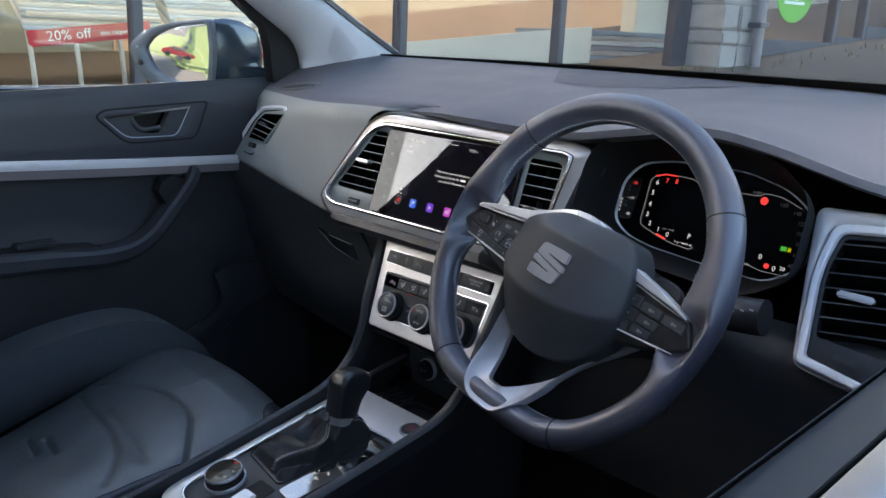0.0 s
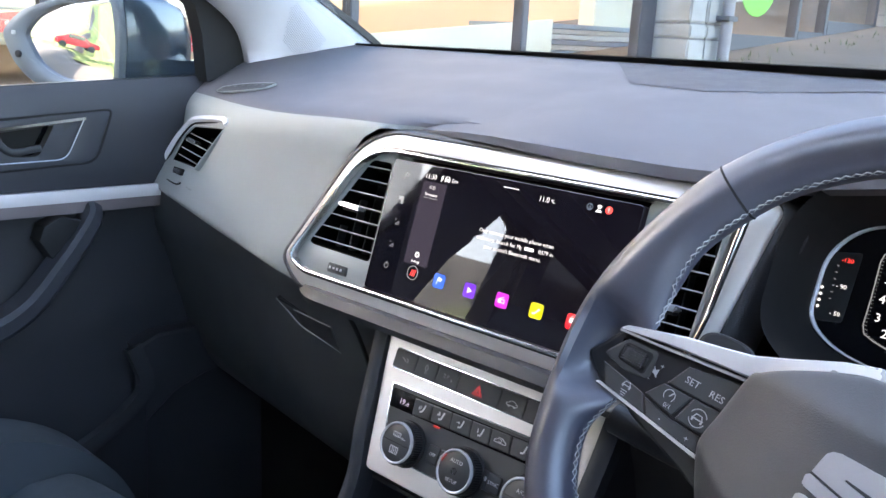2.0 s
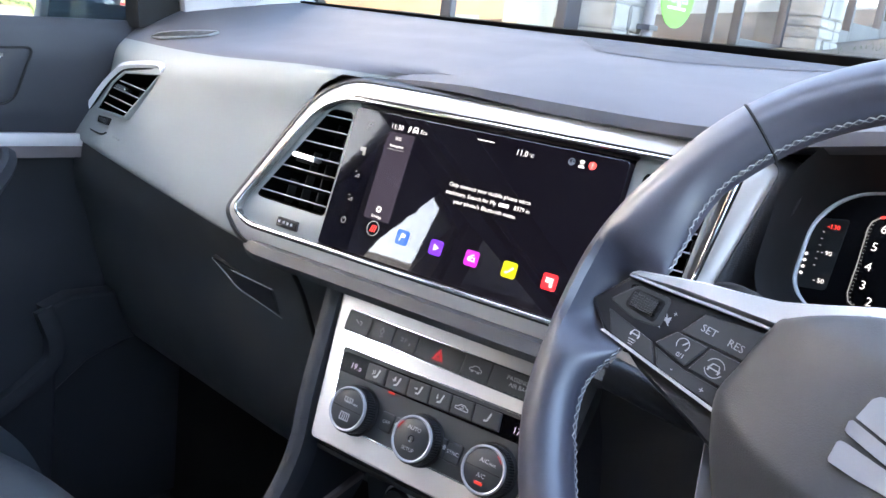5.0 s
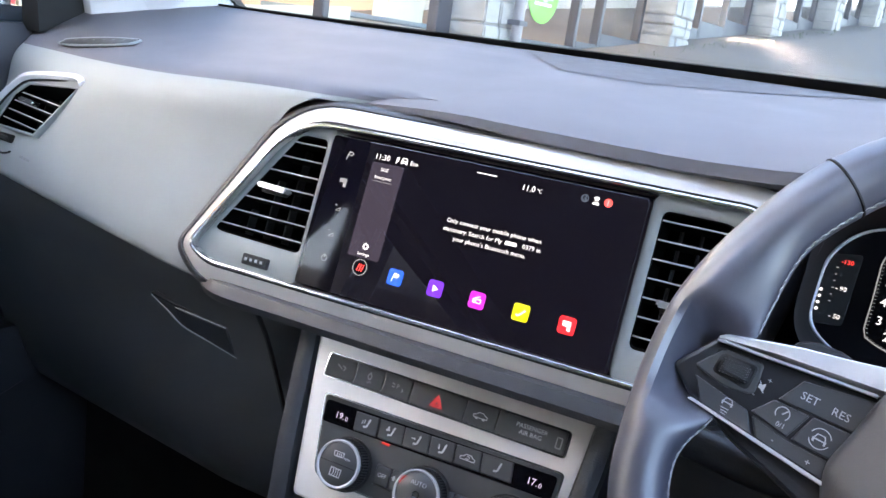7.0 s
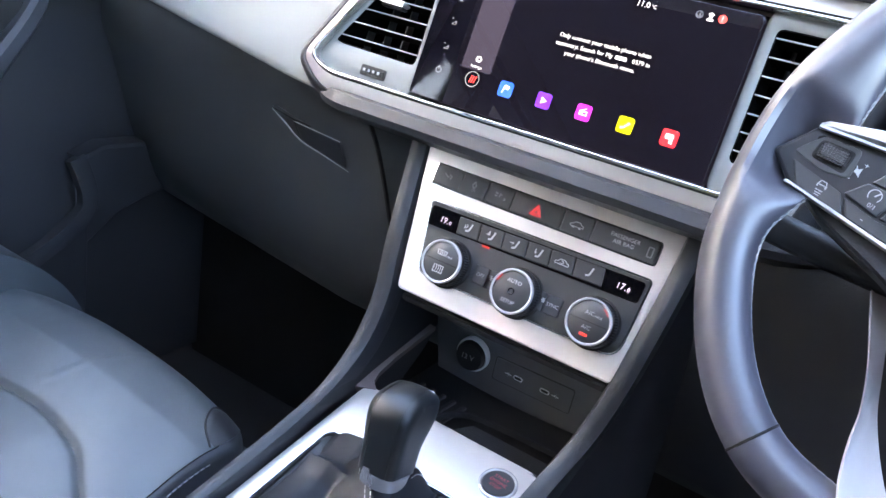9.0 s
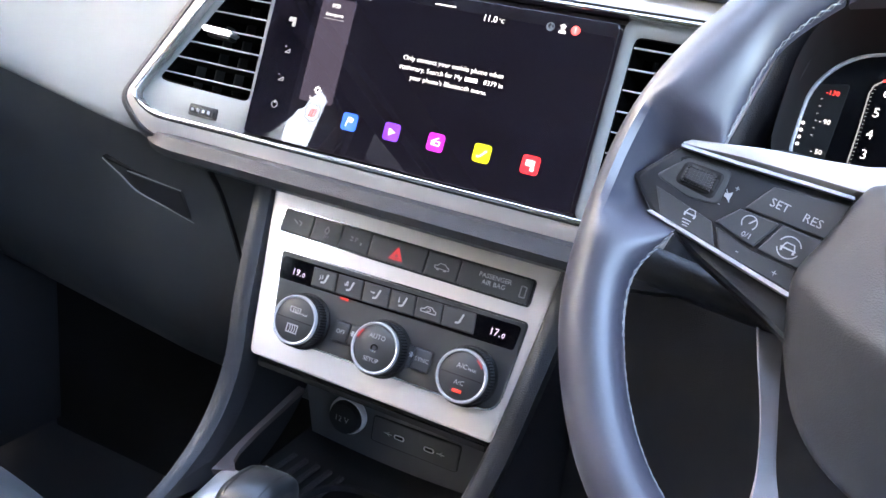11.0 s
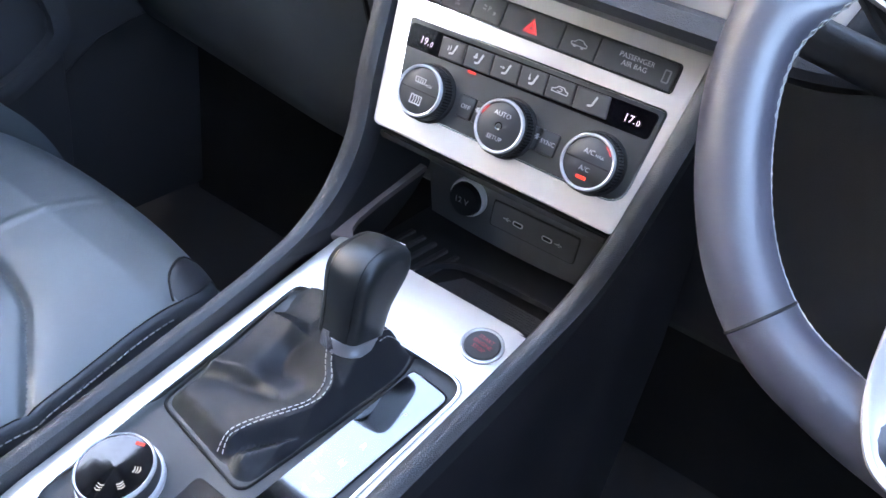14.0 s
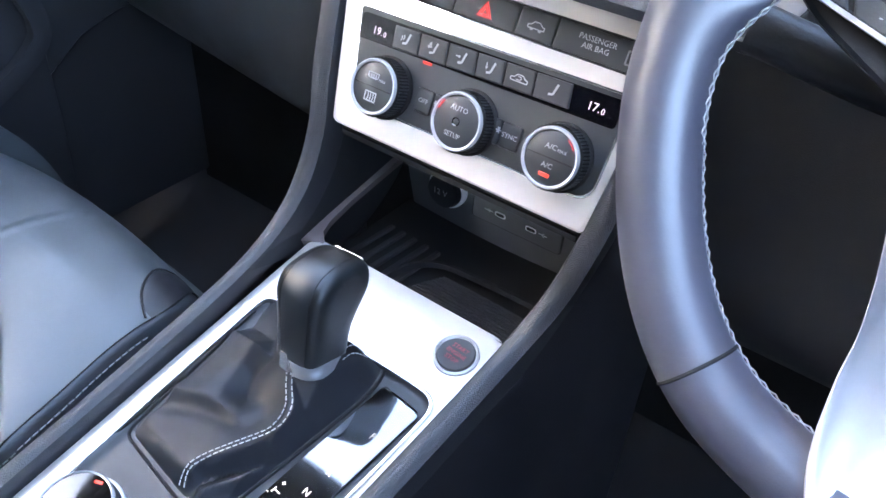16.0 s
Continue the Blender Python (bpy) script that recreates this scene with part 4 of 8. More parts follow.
for u, v, name in ((-0.0612, 0.0035, "a"), (0.0108, 0.0035, "b"), (0.0818, 0.0055, "c")):
    F = FC @ Matrix.Translation((u, v, 0))
    k = part("dial", disc(0, 0, [(0.0225, 0), (0.0225, 0.003), (0.0208, 0.004), (0.0204, 0.0145), (0.0195, 0.0165), (0.0195, 0.0165)], F, 64), DEEP, cp, "black dial with a satin chrome ring")
    bm = bmesh.new()
    for i in range(56):
        a = 2 * math.pi * i / 56
        box(-0.0006, -0.0004, 0.0045, 0.0006, 0.0006, 0.0145, F @ pose(0.0206 * math.cos(a), 0.0206 * math.sin(a), 0, 0, 0, math.degrees(a) + 90), 0, bm)
    part("grip_ribs", bm, BLACK, k, smooth=False)
    part("chrome_ring", loft([[F @ Vector((r * math.cos(2 * math.pi * i / 64), r * math.sin(2 * math.pi * i / 64), w)) for i in range(64)] for r, w in
                              ((0.0197, 0.0150), (0.0195, 0.0182), (0.0188, 0.0192), (0.0177, 0.0190), (0.0172, 0.0176))], caps=False), RING, k, "satin chrome ring")
    part("dial_face", disc(0, 0, [(0.0176, 0.012), (0.0174, 0.0172), (0.0166, 0.0178), (0.001, 0.0180)], F, 48), BUTTON, k)
    if name != "a":
        part("heat_arc", sweep([F @ Vector((0.0164 * math.cos(radians(a)), 0.0164 * math.sin(radians(a)), 0.0180)) for a in np.linspace(*((140, 165) if name == "b" else (35, 60)), 6)], circle(0.0005, 5), side=(0, 0, 1)), HAZARD, k)
    if name == "b":
        text("AUTO", 0.0050, F, 0.0, 0.0085, 0.0182, PRINT, k)
        text("SETUP", 0.0046, F, 0.0, -0.0090, 0.0182, PRINT, k)
        part("sensor_dot", disc(0, 0, [(0.0030, 0.017), (0.0030, 0.0184), (0.0012, 0.0176)], F, 20), PIANO, k)
    else:
        mark([rect(-0.0160, -0.0004, 0.0160, 0.0003)], F, 0.0179, DEEP, k, "face_split")
        if name == "c":
            text("A/C", 0.0050, F, -0.0012, 0.0068, 0.0182, PRINT, k)
            text("MAX", 0.0030, F, 0.0068, 0.0060, 0.0182, PRINT, k)
            text("A/C", 0.0048, F, 0.0, -0.0050, 0.0182, PRINT, k)
            mark([rect(-0.0036, -0.0120, 0.0036, -0.0098)], F, 0.0180, ORANGE, k, "lit_bar", 0.0006)
        else:
            mark(shifted(stroke([(-0.0045, -0.002), (-0.0052, 0.002), (0.0052, 0.002), (0.0045, -0.002), (-0.0045, -0.002)], 0.0003) + [p for d in (-0.0022, 0, 0.0022) for p in stroke([(d, -0.0030), (d + 0.0006, -0.001), (d, 0.001)], 0.0003)], -0.0015, 0.0075, 0.9), F, 0.0180, PRINT, k, "demist_symbol")
            text("MAX", 0.0028, F, 0.0068, 0.0055, 0.0182, PRINT, k)
            mark([p for d in (-0.0022, 0, 0.0022) for p in shifted(stroke([(d, -0.0026), (d + 0.0006, 0), (d, 0.0026)], 0.0003), 0, -0.0070)], F, 0.0180, PRINT, k, "heat_symbol")
            part("rear_demist_symbol", ring_plate([Vector(p) for p in rect(-0.005, -0.0105, 0.005, -0.0035)], [Vector(p) for p in rect(-0.0042, -0.0097, 0.0042, -0.0043)], 0.0175, 0.0182, F), PRINT, k)


# ---- centre console ----
con = thing("centre_console", "centre console with silver trim and black grained rails", "console", (0, -0.2, 0.42))
part("trim_plate", ring_plate(arcpoly([(-0.101, 0.028), (0.088, 0.028), (0.072, -0.31), (-0.112, -0.31)], [0.012, 0.016, 0.04, 0.04], 6),
                              arcpoly([(-0.0900, -0.036), (0.0745, -0.036), (0.0580, -0.285), (-0.0940, -0.285)], [0.012, 0.018, 0.03, 0.03], 6), -0.02, 0.0, FK, 0.0012), CHAMP, con, "satin silver console trim")
# champagne trim; the dark taupe here paints the shade it lies in
part("trim_arm", slab([Vector(p) for p in ((-0.109, 0.018), (-0.090, 0.0265), (-0.0985, 0.034), (-0.1020, 0.046), (-0.1030, 0.075), (-0.1005, 0.138), (-0.109, 0.138))], -0.006, -0.0003, FK, 0.0008), TAUPE, con, "champagne trim arm beside the tray, coloured dark for shade")
part("inner_lip", ring_plate(arcpoly([(-0.0915, -0.0345), (0.0760, -0.0345), (0.0595, -0.2865), (-0.0955, -0.2865)], [0.013, 0.019, 0.03, 0.03], 6),
                             arcpoly([(-0.0885, -0.0375), (0.0730, -0.0375), (0.0565, -0.2835), (-0.0925, -0.2835)], [0.011, 0.017, 0.03, 0.03], 6), -0.01, 0.0015, FK, 0.001), CHROME, con, "bright inner lip")
part("gear_surround", slab(arcpoly([(-0.0900, -0.036), (0.0745, -0.036), (0.0580, -0.285), (-0.0940, -0.285)], 0.012, 6), -0.02, -0.004, FK), PANELGREY, con)
sp = part("selector_plate", slab(arcpoly([(0.0345, -0.0465), (0.0690, -0.0500), (0.0510, -0.2000), (0.0165, -0.1960)], [0.004, 0.006, 0.004, 0.004]), -0.006, -0.001, FK, 0.001), GEARGLOSS, con, "glossy black gear position plate")
for w, u, v, s in (("P", 0.0535, -0.0815, 0.0068), ("R", 0.0475, -0.1165, 0.0066), ("N", 0.0445, -0.1345, 0.0066), ("D/S", 0.0390, -0.1510, 0.0058)):
    text(w, s, FK @ pose(u, v, 0, 0, 0, -7), 0, 0, -0.0008, WHITE if w != "P" else DIMW, sp)
for k in ([(0.0262, -0.1440), (0.0312, -0.1446), (0.0310, -0.1453), (0.0260, -0.1447)], [(0.0262, -0.1425), (0.0268, -0.1426), (0.0258, -0.1468), (0.0252, -0.1467)]):
    mark([k], FK, -0.0009, WHITE, sp, "gate_line")
text("+", 0.0060, FK @ pose(0.0285, -0.1385, 0, 0, 0, -7), 0, 0, -0.0008, WHITE, sp)
text("-", 0.0060, FK @ pose(0.0235, -0.1475, 0, 0, 0, -7), 0, 0, -0.0008, WHITE, sp)
mark([[(0.0362, -0.1605), (0.0398, -0.1610), (0.0376, -0.1645)]], FK, -0.0009, WHITE, sp, "down_arrow")
stb = part("start_button", disc(0.0610, -0.001, [(0.0165, -0.004), (0.0165, 0.0015), (0.0150, 0.0022), (0.0138, 0.001)], FK, 40), RING, con, "chrome-ringed engine start button")
part("button_cap", disc(0.0610, -0.001, [(0.0138, -0.003), (0.0138, 0.0012), (0.0128, 0.0022), (0.002, 0.0014)], FK, 40), BUTTON, stb)
for i, w in enumerate(("START", "ENGINE", "STOP")):
    text(w, 0.0046, FK @ pose(0.061, -0.001, 0, 0, 0, -4), 0, 0.0052 - 0.0050 * i, 0.0024, REDPRINT, stb)

# drive mode dial
dl = part("mode_dial", disc(-0.060, -0.229, [(0.0282, -0.004), (0.0282, 0.0005), (0.0274, 0.0014), (0.0266, 0.0014)], FK, 56), RING, con, "drive mode dial with a glossy black top")
FKD = FK @ Matrix.Translation((-0.060, -0.229, 0))
part("dial_grip", disc(0, 0, [(0.0262, 0.0), (0.0258, 0.010), (0.0250, 0.0125), (0.0245, 0.0125)], FKD, 56), BLACK, dl)
part("dial_ring", loft([[FKD @ Vector((r * math.cos(2 * math.pi * i / 56), r * math.sin(2 * math.pi * i / 56), w)) for i in range(56)] for r, w in ((0.0256, 0.0110), (0.0254, 0.0135), (0.0247, 0.0144), (0.0239, 0.0141), (0.0236, 0.0128))], caps=False), RING, dl)
part("dial_top", disc(0, 0, [(0.0238, 0.010), (0.0238, 0.0132), (0.001, 0.0136)], FKD, 48), PIANO, dl)
mark([rect(0.0035, 0.0185, 0.0095, 0.0205)], FKD @ pose(0, 0, 0, 0, 0, 20), 0.0136, ORANGE, dl, "lit_bar")
for a in (30, -22, -75):
    mark(stroke([(-0.0022, -0.0018), (0.0, -0.0010), (0.0022, -0.0018)], 0.0003) + stroke([(-0.0022, 0.0), (0.0, 0.0008), (0.0022, 0.0)], 0.0003) + stroke([(-0.0022, 0.0018), (0.0, 0.0026), (0.0022, 0.0018)], 0.0003), FKD @ pose(0.0145 * math.cos(radians(a)), 0.0145 * math.sin(radians(a)), 0, 0, 0, a - 90), 0.0136, DIMW, dl, "mode_symbol")
part("brake_switch_well", slab(arcpoly(rect(-0.024, -0.245, 0.012, -0.196), 0.005), -0.012, -0.0032, FK), DEEP, con)
part("brake_switch", box(-0.018, -0.262, -0.004, 0.008, -0.222, 0.004, FK, 0.003), SILVER, con, "silver parking brake switch")

# tray ahead of the lever
def tray_fn(a, b):
    x = -0.098 + 0.184 * a
    y = -0.036 + 0.125 * b
    return Vector((x, y, 0.781 + 0.018 * b * 0 - 0.004 * math.sin(math.pi * a)))


mat_r = part("tray_mat", sheet(12, 8, tray_fn, 0.004), RUBBER, con, "ribbed black rubber tray mat")
bm = bmesh.new()
for i in range(15):
    y = -0.0330 + 0.0030 * i
    box(-0.030 + 0.0015 * i, y, 0.7785, 0.081, y + 0.0016, 0.7824, ONE, 0.0004, bm)
for i in range(5):
    box(-0.088 + 0.013 * i, -0.028, 0.7785, -0.083 + 0.013 * i, 0.030, 0.7822, pose(0, 0, 0, 0, 0, -4), 0.0006, bm)
part("mat_ribs", bm, GRAIN, mat_r)
part("mat_lip", sweep(smooth_path([Vector(p) for p in ((-0.040, -0.030, 0.783), (-0.034, -0.004, 0.785), (-0.016, 0.012, 0.787), (0.020, 0.0165, 0.788), (0.082, 0.0190, 0.788))], 6), [(-0.0016, -0.004), (0.0016, -0.004), (0.0010, 0.0016), (-0.0010, 0.0016)], side=(0, 1, 0)), FLANK, mat_r, "raised curved lip of the mat")
part("tray_front_lip", box(-0.098, -0.045, 0.776, 0.086, -0.036, 0.8035, edge=0.003), BLACK, con)

# sockets
nic = thing("socket_panel", "dark panel with a 12 volt socket and two USB-C ports", "socket panel", FP @ Vector((0, -0.03, 0.02)))
part("backplate", slab(arcpoly([(-0.112, 0.055), (0.098, 0.055), (0.092, -0.038), (-0.092, -0.038)], 0.006), -0.02, 0.0, FP, 0.001), SOCKETGREY, nic)
sk = part("socket_ring", loft([[FP @ Vector((-0.0545 + r * math.cos(2 * math.pi * i / 40), 0.0045 + r * math.sin(2 * math.pi * i / 40), w)) for i in range(40)] for r, w in ((0.0184, -0.001), (0.0184, 0.004), (0.0180, 0.0060), (0.0172, 0.0068), (0.0163, 0.0064), (0.0158, 0.005), (0.0155, 0.002))], caps=False), WHITERING, nic, "chrome ring round the socket, coloured white for its reflections")
part("socket_cap", disc(-0.0545, 0.0045, [(0.0157, -0.001), (0.0157, 0.0090), (0.0146, 0.0118), (0.0120, 0.0126), (0.001, 0.0128)], FP, 36), BLACK, sk)
text("12 V", 0.0080, FP, -0.0555, 0.0045, 0.0130, PRINT, sk)
part("plate_gap", slab(arcpoly([(-0.0297, 0.0136), (0.0587, 0.0156), (0.0577, -0.0126), (-0.0307, -0.0136)], 0.0035), -0.002, 0.0006, FP), DEEP, nic)
up = part("usb_plate", slab(arcpoly([(-0.0285, 0.0125), (0.0575, 0.0145), (0.0565, -0.0115), (-0.0295, -0.0125)], 0.003), -0.002, 0.0012, FP), SOCKETGREY, nic)
for u in (-0.0015, 0.0285):
    pt = part("usb_port", slab(arcpoly(rect(u - 0.0056, -0.0026, u + 0.0056, 0.0026), 0.0026), 0.0, 0.0016, FP), WHITERING, up)
    part("port_hole", slab(arcpoly(rect(u - 0.0044, -0.0016, u + 0.0044, 0.0016), 0.0016), 0.0, 0.0019, FP), DEEP, pt)
    su = u - 0.0115 if u < 0.01 else u + 0.0115
    mark([rect(su - 0.004, -0.0003, su + 0.004, 0.0003), [(su - 0.002, 0.0), (su + 0.001, 0.002), (su + 0.0015, 0.0016)], [(su - 0.001, 0.0), (su + 0.001, -0.002), (su + 0.0016, -0.0017)]], FP, 0.0012, BRIGHTPRINT, up, "usb_symbol")
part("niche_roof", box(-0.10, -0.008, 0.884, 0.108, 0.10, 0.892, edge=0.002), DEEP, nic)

# console rails and flanks
def rail_pts(s):
    k = [(-0.1375, 0.045, 1.032), (-0.1310, 0.024, 0.98), (-0.1235, 0.002, 0.93), (-0.1175, -0.013, 0.885), (-0.1165, -0.034, 0.846), (-0.1165, -0.064, 0.819), (-0.1150, -0.11, 0.801), (-0.1165, -0.20, 0.778), (-0.1190, -0.33, 0.749), (-0.121, -0.46, 0.721)]
    if s > 0:
        k = [(0.1375, 0.045, 1.032), (0.1330, 0.024, 0.98), (0.1270, 0.002, 0.93), (0.1205, -0.012, 0.89), (0.1110, -0.026, 0.85), (0.1020, -0.052, 0.822), (0.0970, -0.10, 0.805), (0.0900, -0.20, 0.781), (0.0830, -0.33, 0.752), (0.080, -0.46, 0.725)]
    return smooth_path([Vector(p) for p in k], 7)


RP = [(-0.0100, -0.022), (-0.0105, 0.002), (-0.008, 0.006), (-0.002, 0.008), (0.004, 0.0075), (0.0095, 0.004), (0.0105, -0.002), (0.0105, -0.022)]
for s in (-1, 1):
    pp = rail_pts(s)
    def thin(f, s=s):
        return 0.87 - 0.25 * min(max((f - 0.42) / 0.24, 0.0), 1.0) if s < 0 else 1.0
    part("rail", sweep(pp, [((a * 0.85 - 0.002) if s > 0 else a, -b) for a, b in RP][::-1], scale=thin), GRAIN, con, "black grained padded rail")
    rows = []
    for i, p in enumerate(pp):
        x = p.x + s * 0.005
        rows.append([Vector((x, p.y + 0.004, p.z - 0.004)), Vector((x + s * 0.006, p.y + 0.018, p.z - 0.03)), Vector((x + s * 0.008, max(p.y, -0.5) + 0.03, (p.z - 0.03) * 0.6 + 0.42 * 0.4)), Vector((x + s * 0.002, p.y + 0.03, 0.42))])
    part("flank", loft(rows, closed=False, caps=False), FLANK, con, "black plastic flank down to the carpet")
    wall = [[Vector((p.x - s * 0.007, p.y, p.z)), Vector((p.x - s * 0.010, max(p.y, p.y) + 0.09 * (i < 30) + 0.02, p.z - 0.03))] for i, p in enumerate(pp[14:42])]
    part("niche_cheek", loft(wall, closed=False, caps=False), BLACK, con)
part("rear_bin", box(-0.115, -0.62, 0.70, 0.07, -0.385, 0.74, edge=0.012), BLACK, con)

# ---- gear selector ----
gear = thing("gear_selector", "black leather gear selector with a pleated leather boot", "gear lever", FK @ Vector((-0.02, -0.1, 0)))
base = arcpoly([(-0.0890, -0.0310), (0.0245, -0.0320), (0.0295, -0.0560), (0.0060, -0.1880), (-0.0870, -0.1735)], [0.01, 0.010, 0.012, 0.010, 0.008], 9)
cb = Vector((-0.004, -0.068))
long_ = [Vector(p) for p in base] + [Vector(base[0])]
cum = [0.0]
for p, q in zip(long_, long_[1:]):
    cum.append(cum[-1] + (q - p).length)
base = [Vector((float(np.interp(cum[-1] * i / 180, cum, [p.x for p in long_])), float(np.interp(cum[-1] * i / 180, cum, [p.y for p in long_])))) for i in range(180)]


def smin(a, b, k):
    h = max(k - abs(a - b), 0.0) / k
    return min(a, b) - h * h * k * 0.25


def flat_xy(pts, n=4):
    return [p.xy for p in smooth_path([Vector((u, v, 0)) for u, v in pts], n)]


rings = []
SEAMP = flat_xy(((-0.0100, -0.0835), (-0.0031, -0.0944), (0.0070, -0.1050), (0.0085, -0.1174), (0.0040, -0.1265), (-0.0115, -0.1471), (-0.0205, -0.1592), (-0.0252, -0.1703), (-0.0240, -0.1830)))
RIDGE = flat_xy(((-0.0900, -0.0785), (-0.0771, -0.0790), (-0.0488, -0.0815), (-0.0195, -0.0820)))
FOLD = flat_xy(((-0.0800, -0.1350), (-0.0600, -0.1290), (-0.0420, -0.1250), (-0.0220, -0.1270)))
def side_of(p, line):
    """Distance to a line, signed: positive on its right as it runs."""
    best, sign = 9.0, 1.0
    for a, b in zip(line, line[1:]):
        t_ = min(max((p - a).dot(b - a) / (b - a).length_squared, 0), 1)
        d_ = (p - a.lerp(b, t_)).length
        if d_ < best:
            best, sign = d_, (1.0 if (b - a).cross(p - a) < 0 else -1.0)
    return best * sign
def smax(a, b, k):
    return -smin(-a, -b, k)
def boot_height(p):
    """Height of the leather over a place on the console: a cone round the lever, a taut sheet, a creased ridge under the seam, a trough and a roll beside it."""
    s_ = -side_of(p, SEAMP)                      # positive beyond the seam
    crest = float(np.interp(p.y, [-0.185, -0.170, -0.1475, -0.1265, -0.1185, -0.106, -0.092, -0.0845], [0.002, 0.0095, 0.0150, 0.0190, 0.0215, 0.0250, 0.0290, 0.0310]))
    r_ = -side_of(p, RIDGE)                      # positive behind the ridge
    far = max(0.0, -r_)
    sheet_ = 0.0055 + 0.0185 * math.exp(-far / 0.026) * min(1.0, max(0.25, (p.x + 0.105) / 0.055))
    sheet_ -= 0.0150 * math.exp(-((p.x + 0.034) / 0.013) ** 2 - ((p.y + 0.1000) / 0.016) ** 2)
    sheet_ += 0.0022 * math.exp(-((p.x + 0.058) / 0.012) ** 2 - ((p.y + 0.1250) / 0.030) ** 2)
    fold = side_of(p, FOLD)
    sheet_ += 0.0048 * math.exp(-(abs(fold) / (0.0045 if fold > 0 else 0.012)) ** 1.5) - 0.0034 * math.exp(-((fold - 0.010) / 0.006) ** 2)
    if r_ > 0:
        sheet_ -= min(1.15 * r_, 0.0175)
        sheet_ += 0.007 * max(0.0, r_ - 0.020) / 0.02
    if s_ > 0:
        ridge = crest - 2.4 * max(0.0, s_ - 0.0042)
        low = -0.0010 + 0.0075 * math.exp(-((s_ - 0.0180) / 0.0048) ** 2)
        h = smax(ridge, low, 0.004)
    else:
        steep = float(np.interp(p.y, [-0.165, -0.140, -0.122, -0.105], [0.12, 0.28, 0.62, 0.85]))
        h = smax(sheet_, crest - steep * abs(s_), 0.0035)
    d_ = (p - cb).length
    cone = 0.0330 - 0.95 * (d_ - 0.0170)
    return smax(h, cone, 0.003)
for j in range(57):
    t = j / 56
    ring = []
    for i, p in enumerate(base):
        a = math.atan2(p.y - cb.y, p.x - cb.x)
        m = p.lerp(cb + Vector((math.cos(a), math.sin(a))) * 0.0165, t ** 1.15)
        rim_ = ease_(min(1.0, (m - p).length / 0.0150))
        w = -0.005 + (boot_height(m) + 0.005) * rim_
        n3 = (noise.noise(Vector((m.x * 60, m.y * 60, 2.0))) * 0.0007 + noise.noise(Vector((m.x * 160, m.y * 160, 7.0))) * 0.0002) * rim_
        ring.append(FK @ Vector((m.x, m.y, w + n3)))
    rings.append(ring)
boot = part("boot", loft(rings, caps=False), BOOTLEATHER, gear, "soft black leather boot")
rim_o = [Vector(p) + (Vector(p) - Vector((-0.04, -0.11))).normalized() * 0.0022 for p in base]
part("boot_rim", ring_plate(rim_o, [Vector(p) for p in base], -0.006, -0.002, FK, 0.001), DEEP, boot)
def boot_top(u, v):
    """The boot's skin over a place on the console."""
    inv = FK.inverted()
    best = min((p for r_ in rings for p in r_), key=lambda p: ((inv @ p).xy - Vector((u, v))).length)
    return best + FK.to_3x3() @ Vector((0, 0, 0.0010))
for du in (0.0, 0.0044):
    top = [boot_top(p.x + du - 0.001, p.y + 0.35 * du) for p in SEAMP]
    for _ in range(2):
        top = [(top[max(i - 1, 0)] + top[i] * 2 + top[min(i + 1, len(top) - 1)]) / 4 for i in range(len(top))]
    stitches(smooth_path([p + FK.to_3x3() @ Vector((0, 0, 0.0004)) for p in top], 3), lambda p: (0, 0, 0), 0.0030, 0.0014, 0.00042, "seam_stitching", boot)
for du in (0.0, 0.0048):
    top = [boot_top(u + du, v) for u, v in ((0.0105, -0.0600), (0.0105, -0.0520), (0.0108, -0.0450), (0.0112, -0.0390))]
    stitches(smooth_path(top, 3), lambda p: (0, 0, 0), 0.0030, 0.0014, 0.00042, "seam_stitching", boot)
ax0, ax1 = Vector((-0.003, -0.0720, 0.028)), Vector((-0.0085, -0.0390, 0.090))
axis = (ax1 - ax0).normalized()
side_u = (Vector((1, 0, 0)) - axis * axis.x).normalized()
side_v = axis.cross(side_u)
def knob_ring(h, a, b, n=32, e=2.6, du=0.0, dv=0.0):
    c = ax0 + axis * h + side_u * du + side_v * dv
    out = []
    for i in range(n):
        t = 2 * math.pi * i / n
        x, y = math.cos(t), math.sin(t)
        x, y = abs(x) ** (2 / e) * (1 if x >= 0 else -1), abs(y) ** (2 / e) * (1 if y >= 0 else -1)
        out.append(FK @ (c + side_u * x * a + side_v * y * b))
    return out
part("collar", loft([knob_ring(-0.004, 0.0165, 0.0175), knob_ring(0.0, 0.0182, 0.0192), knob_ring(0.007, 0.0184, 0.0194), knob_ring(0.0085, 0.0168, 0.0175)]), SATIN, gear, "bright silver collar")
FKN = FK @ basis(ax0, side_u, axis)
part("collar_tongue", box(-0.0105, -0.002, 0.0150, -0.0015, 0.0125, 0.0198, FKN, 0.0015), SATIN, gear, "bright silver tongue rising up the back of the grip")
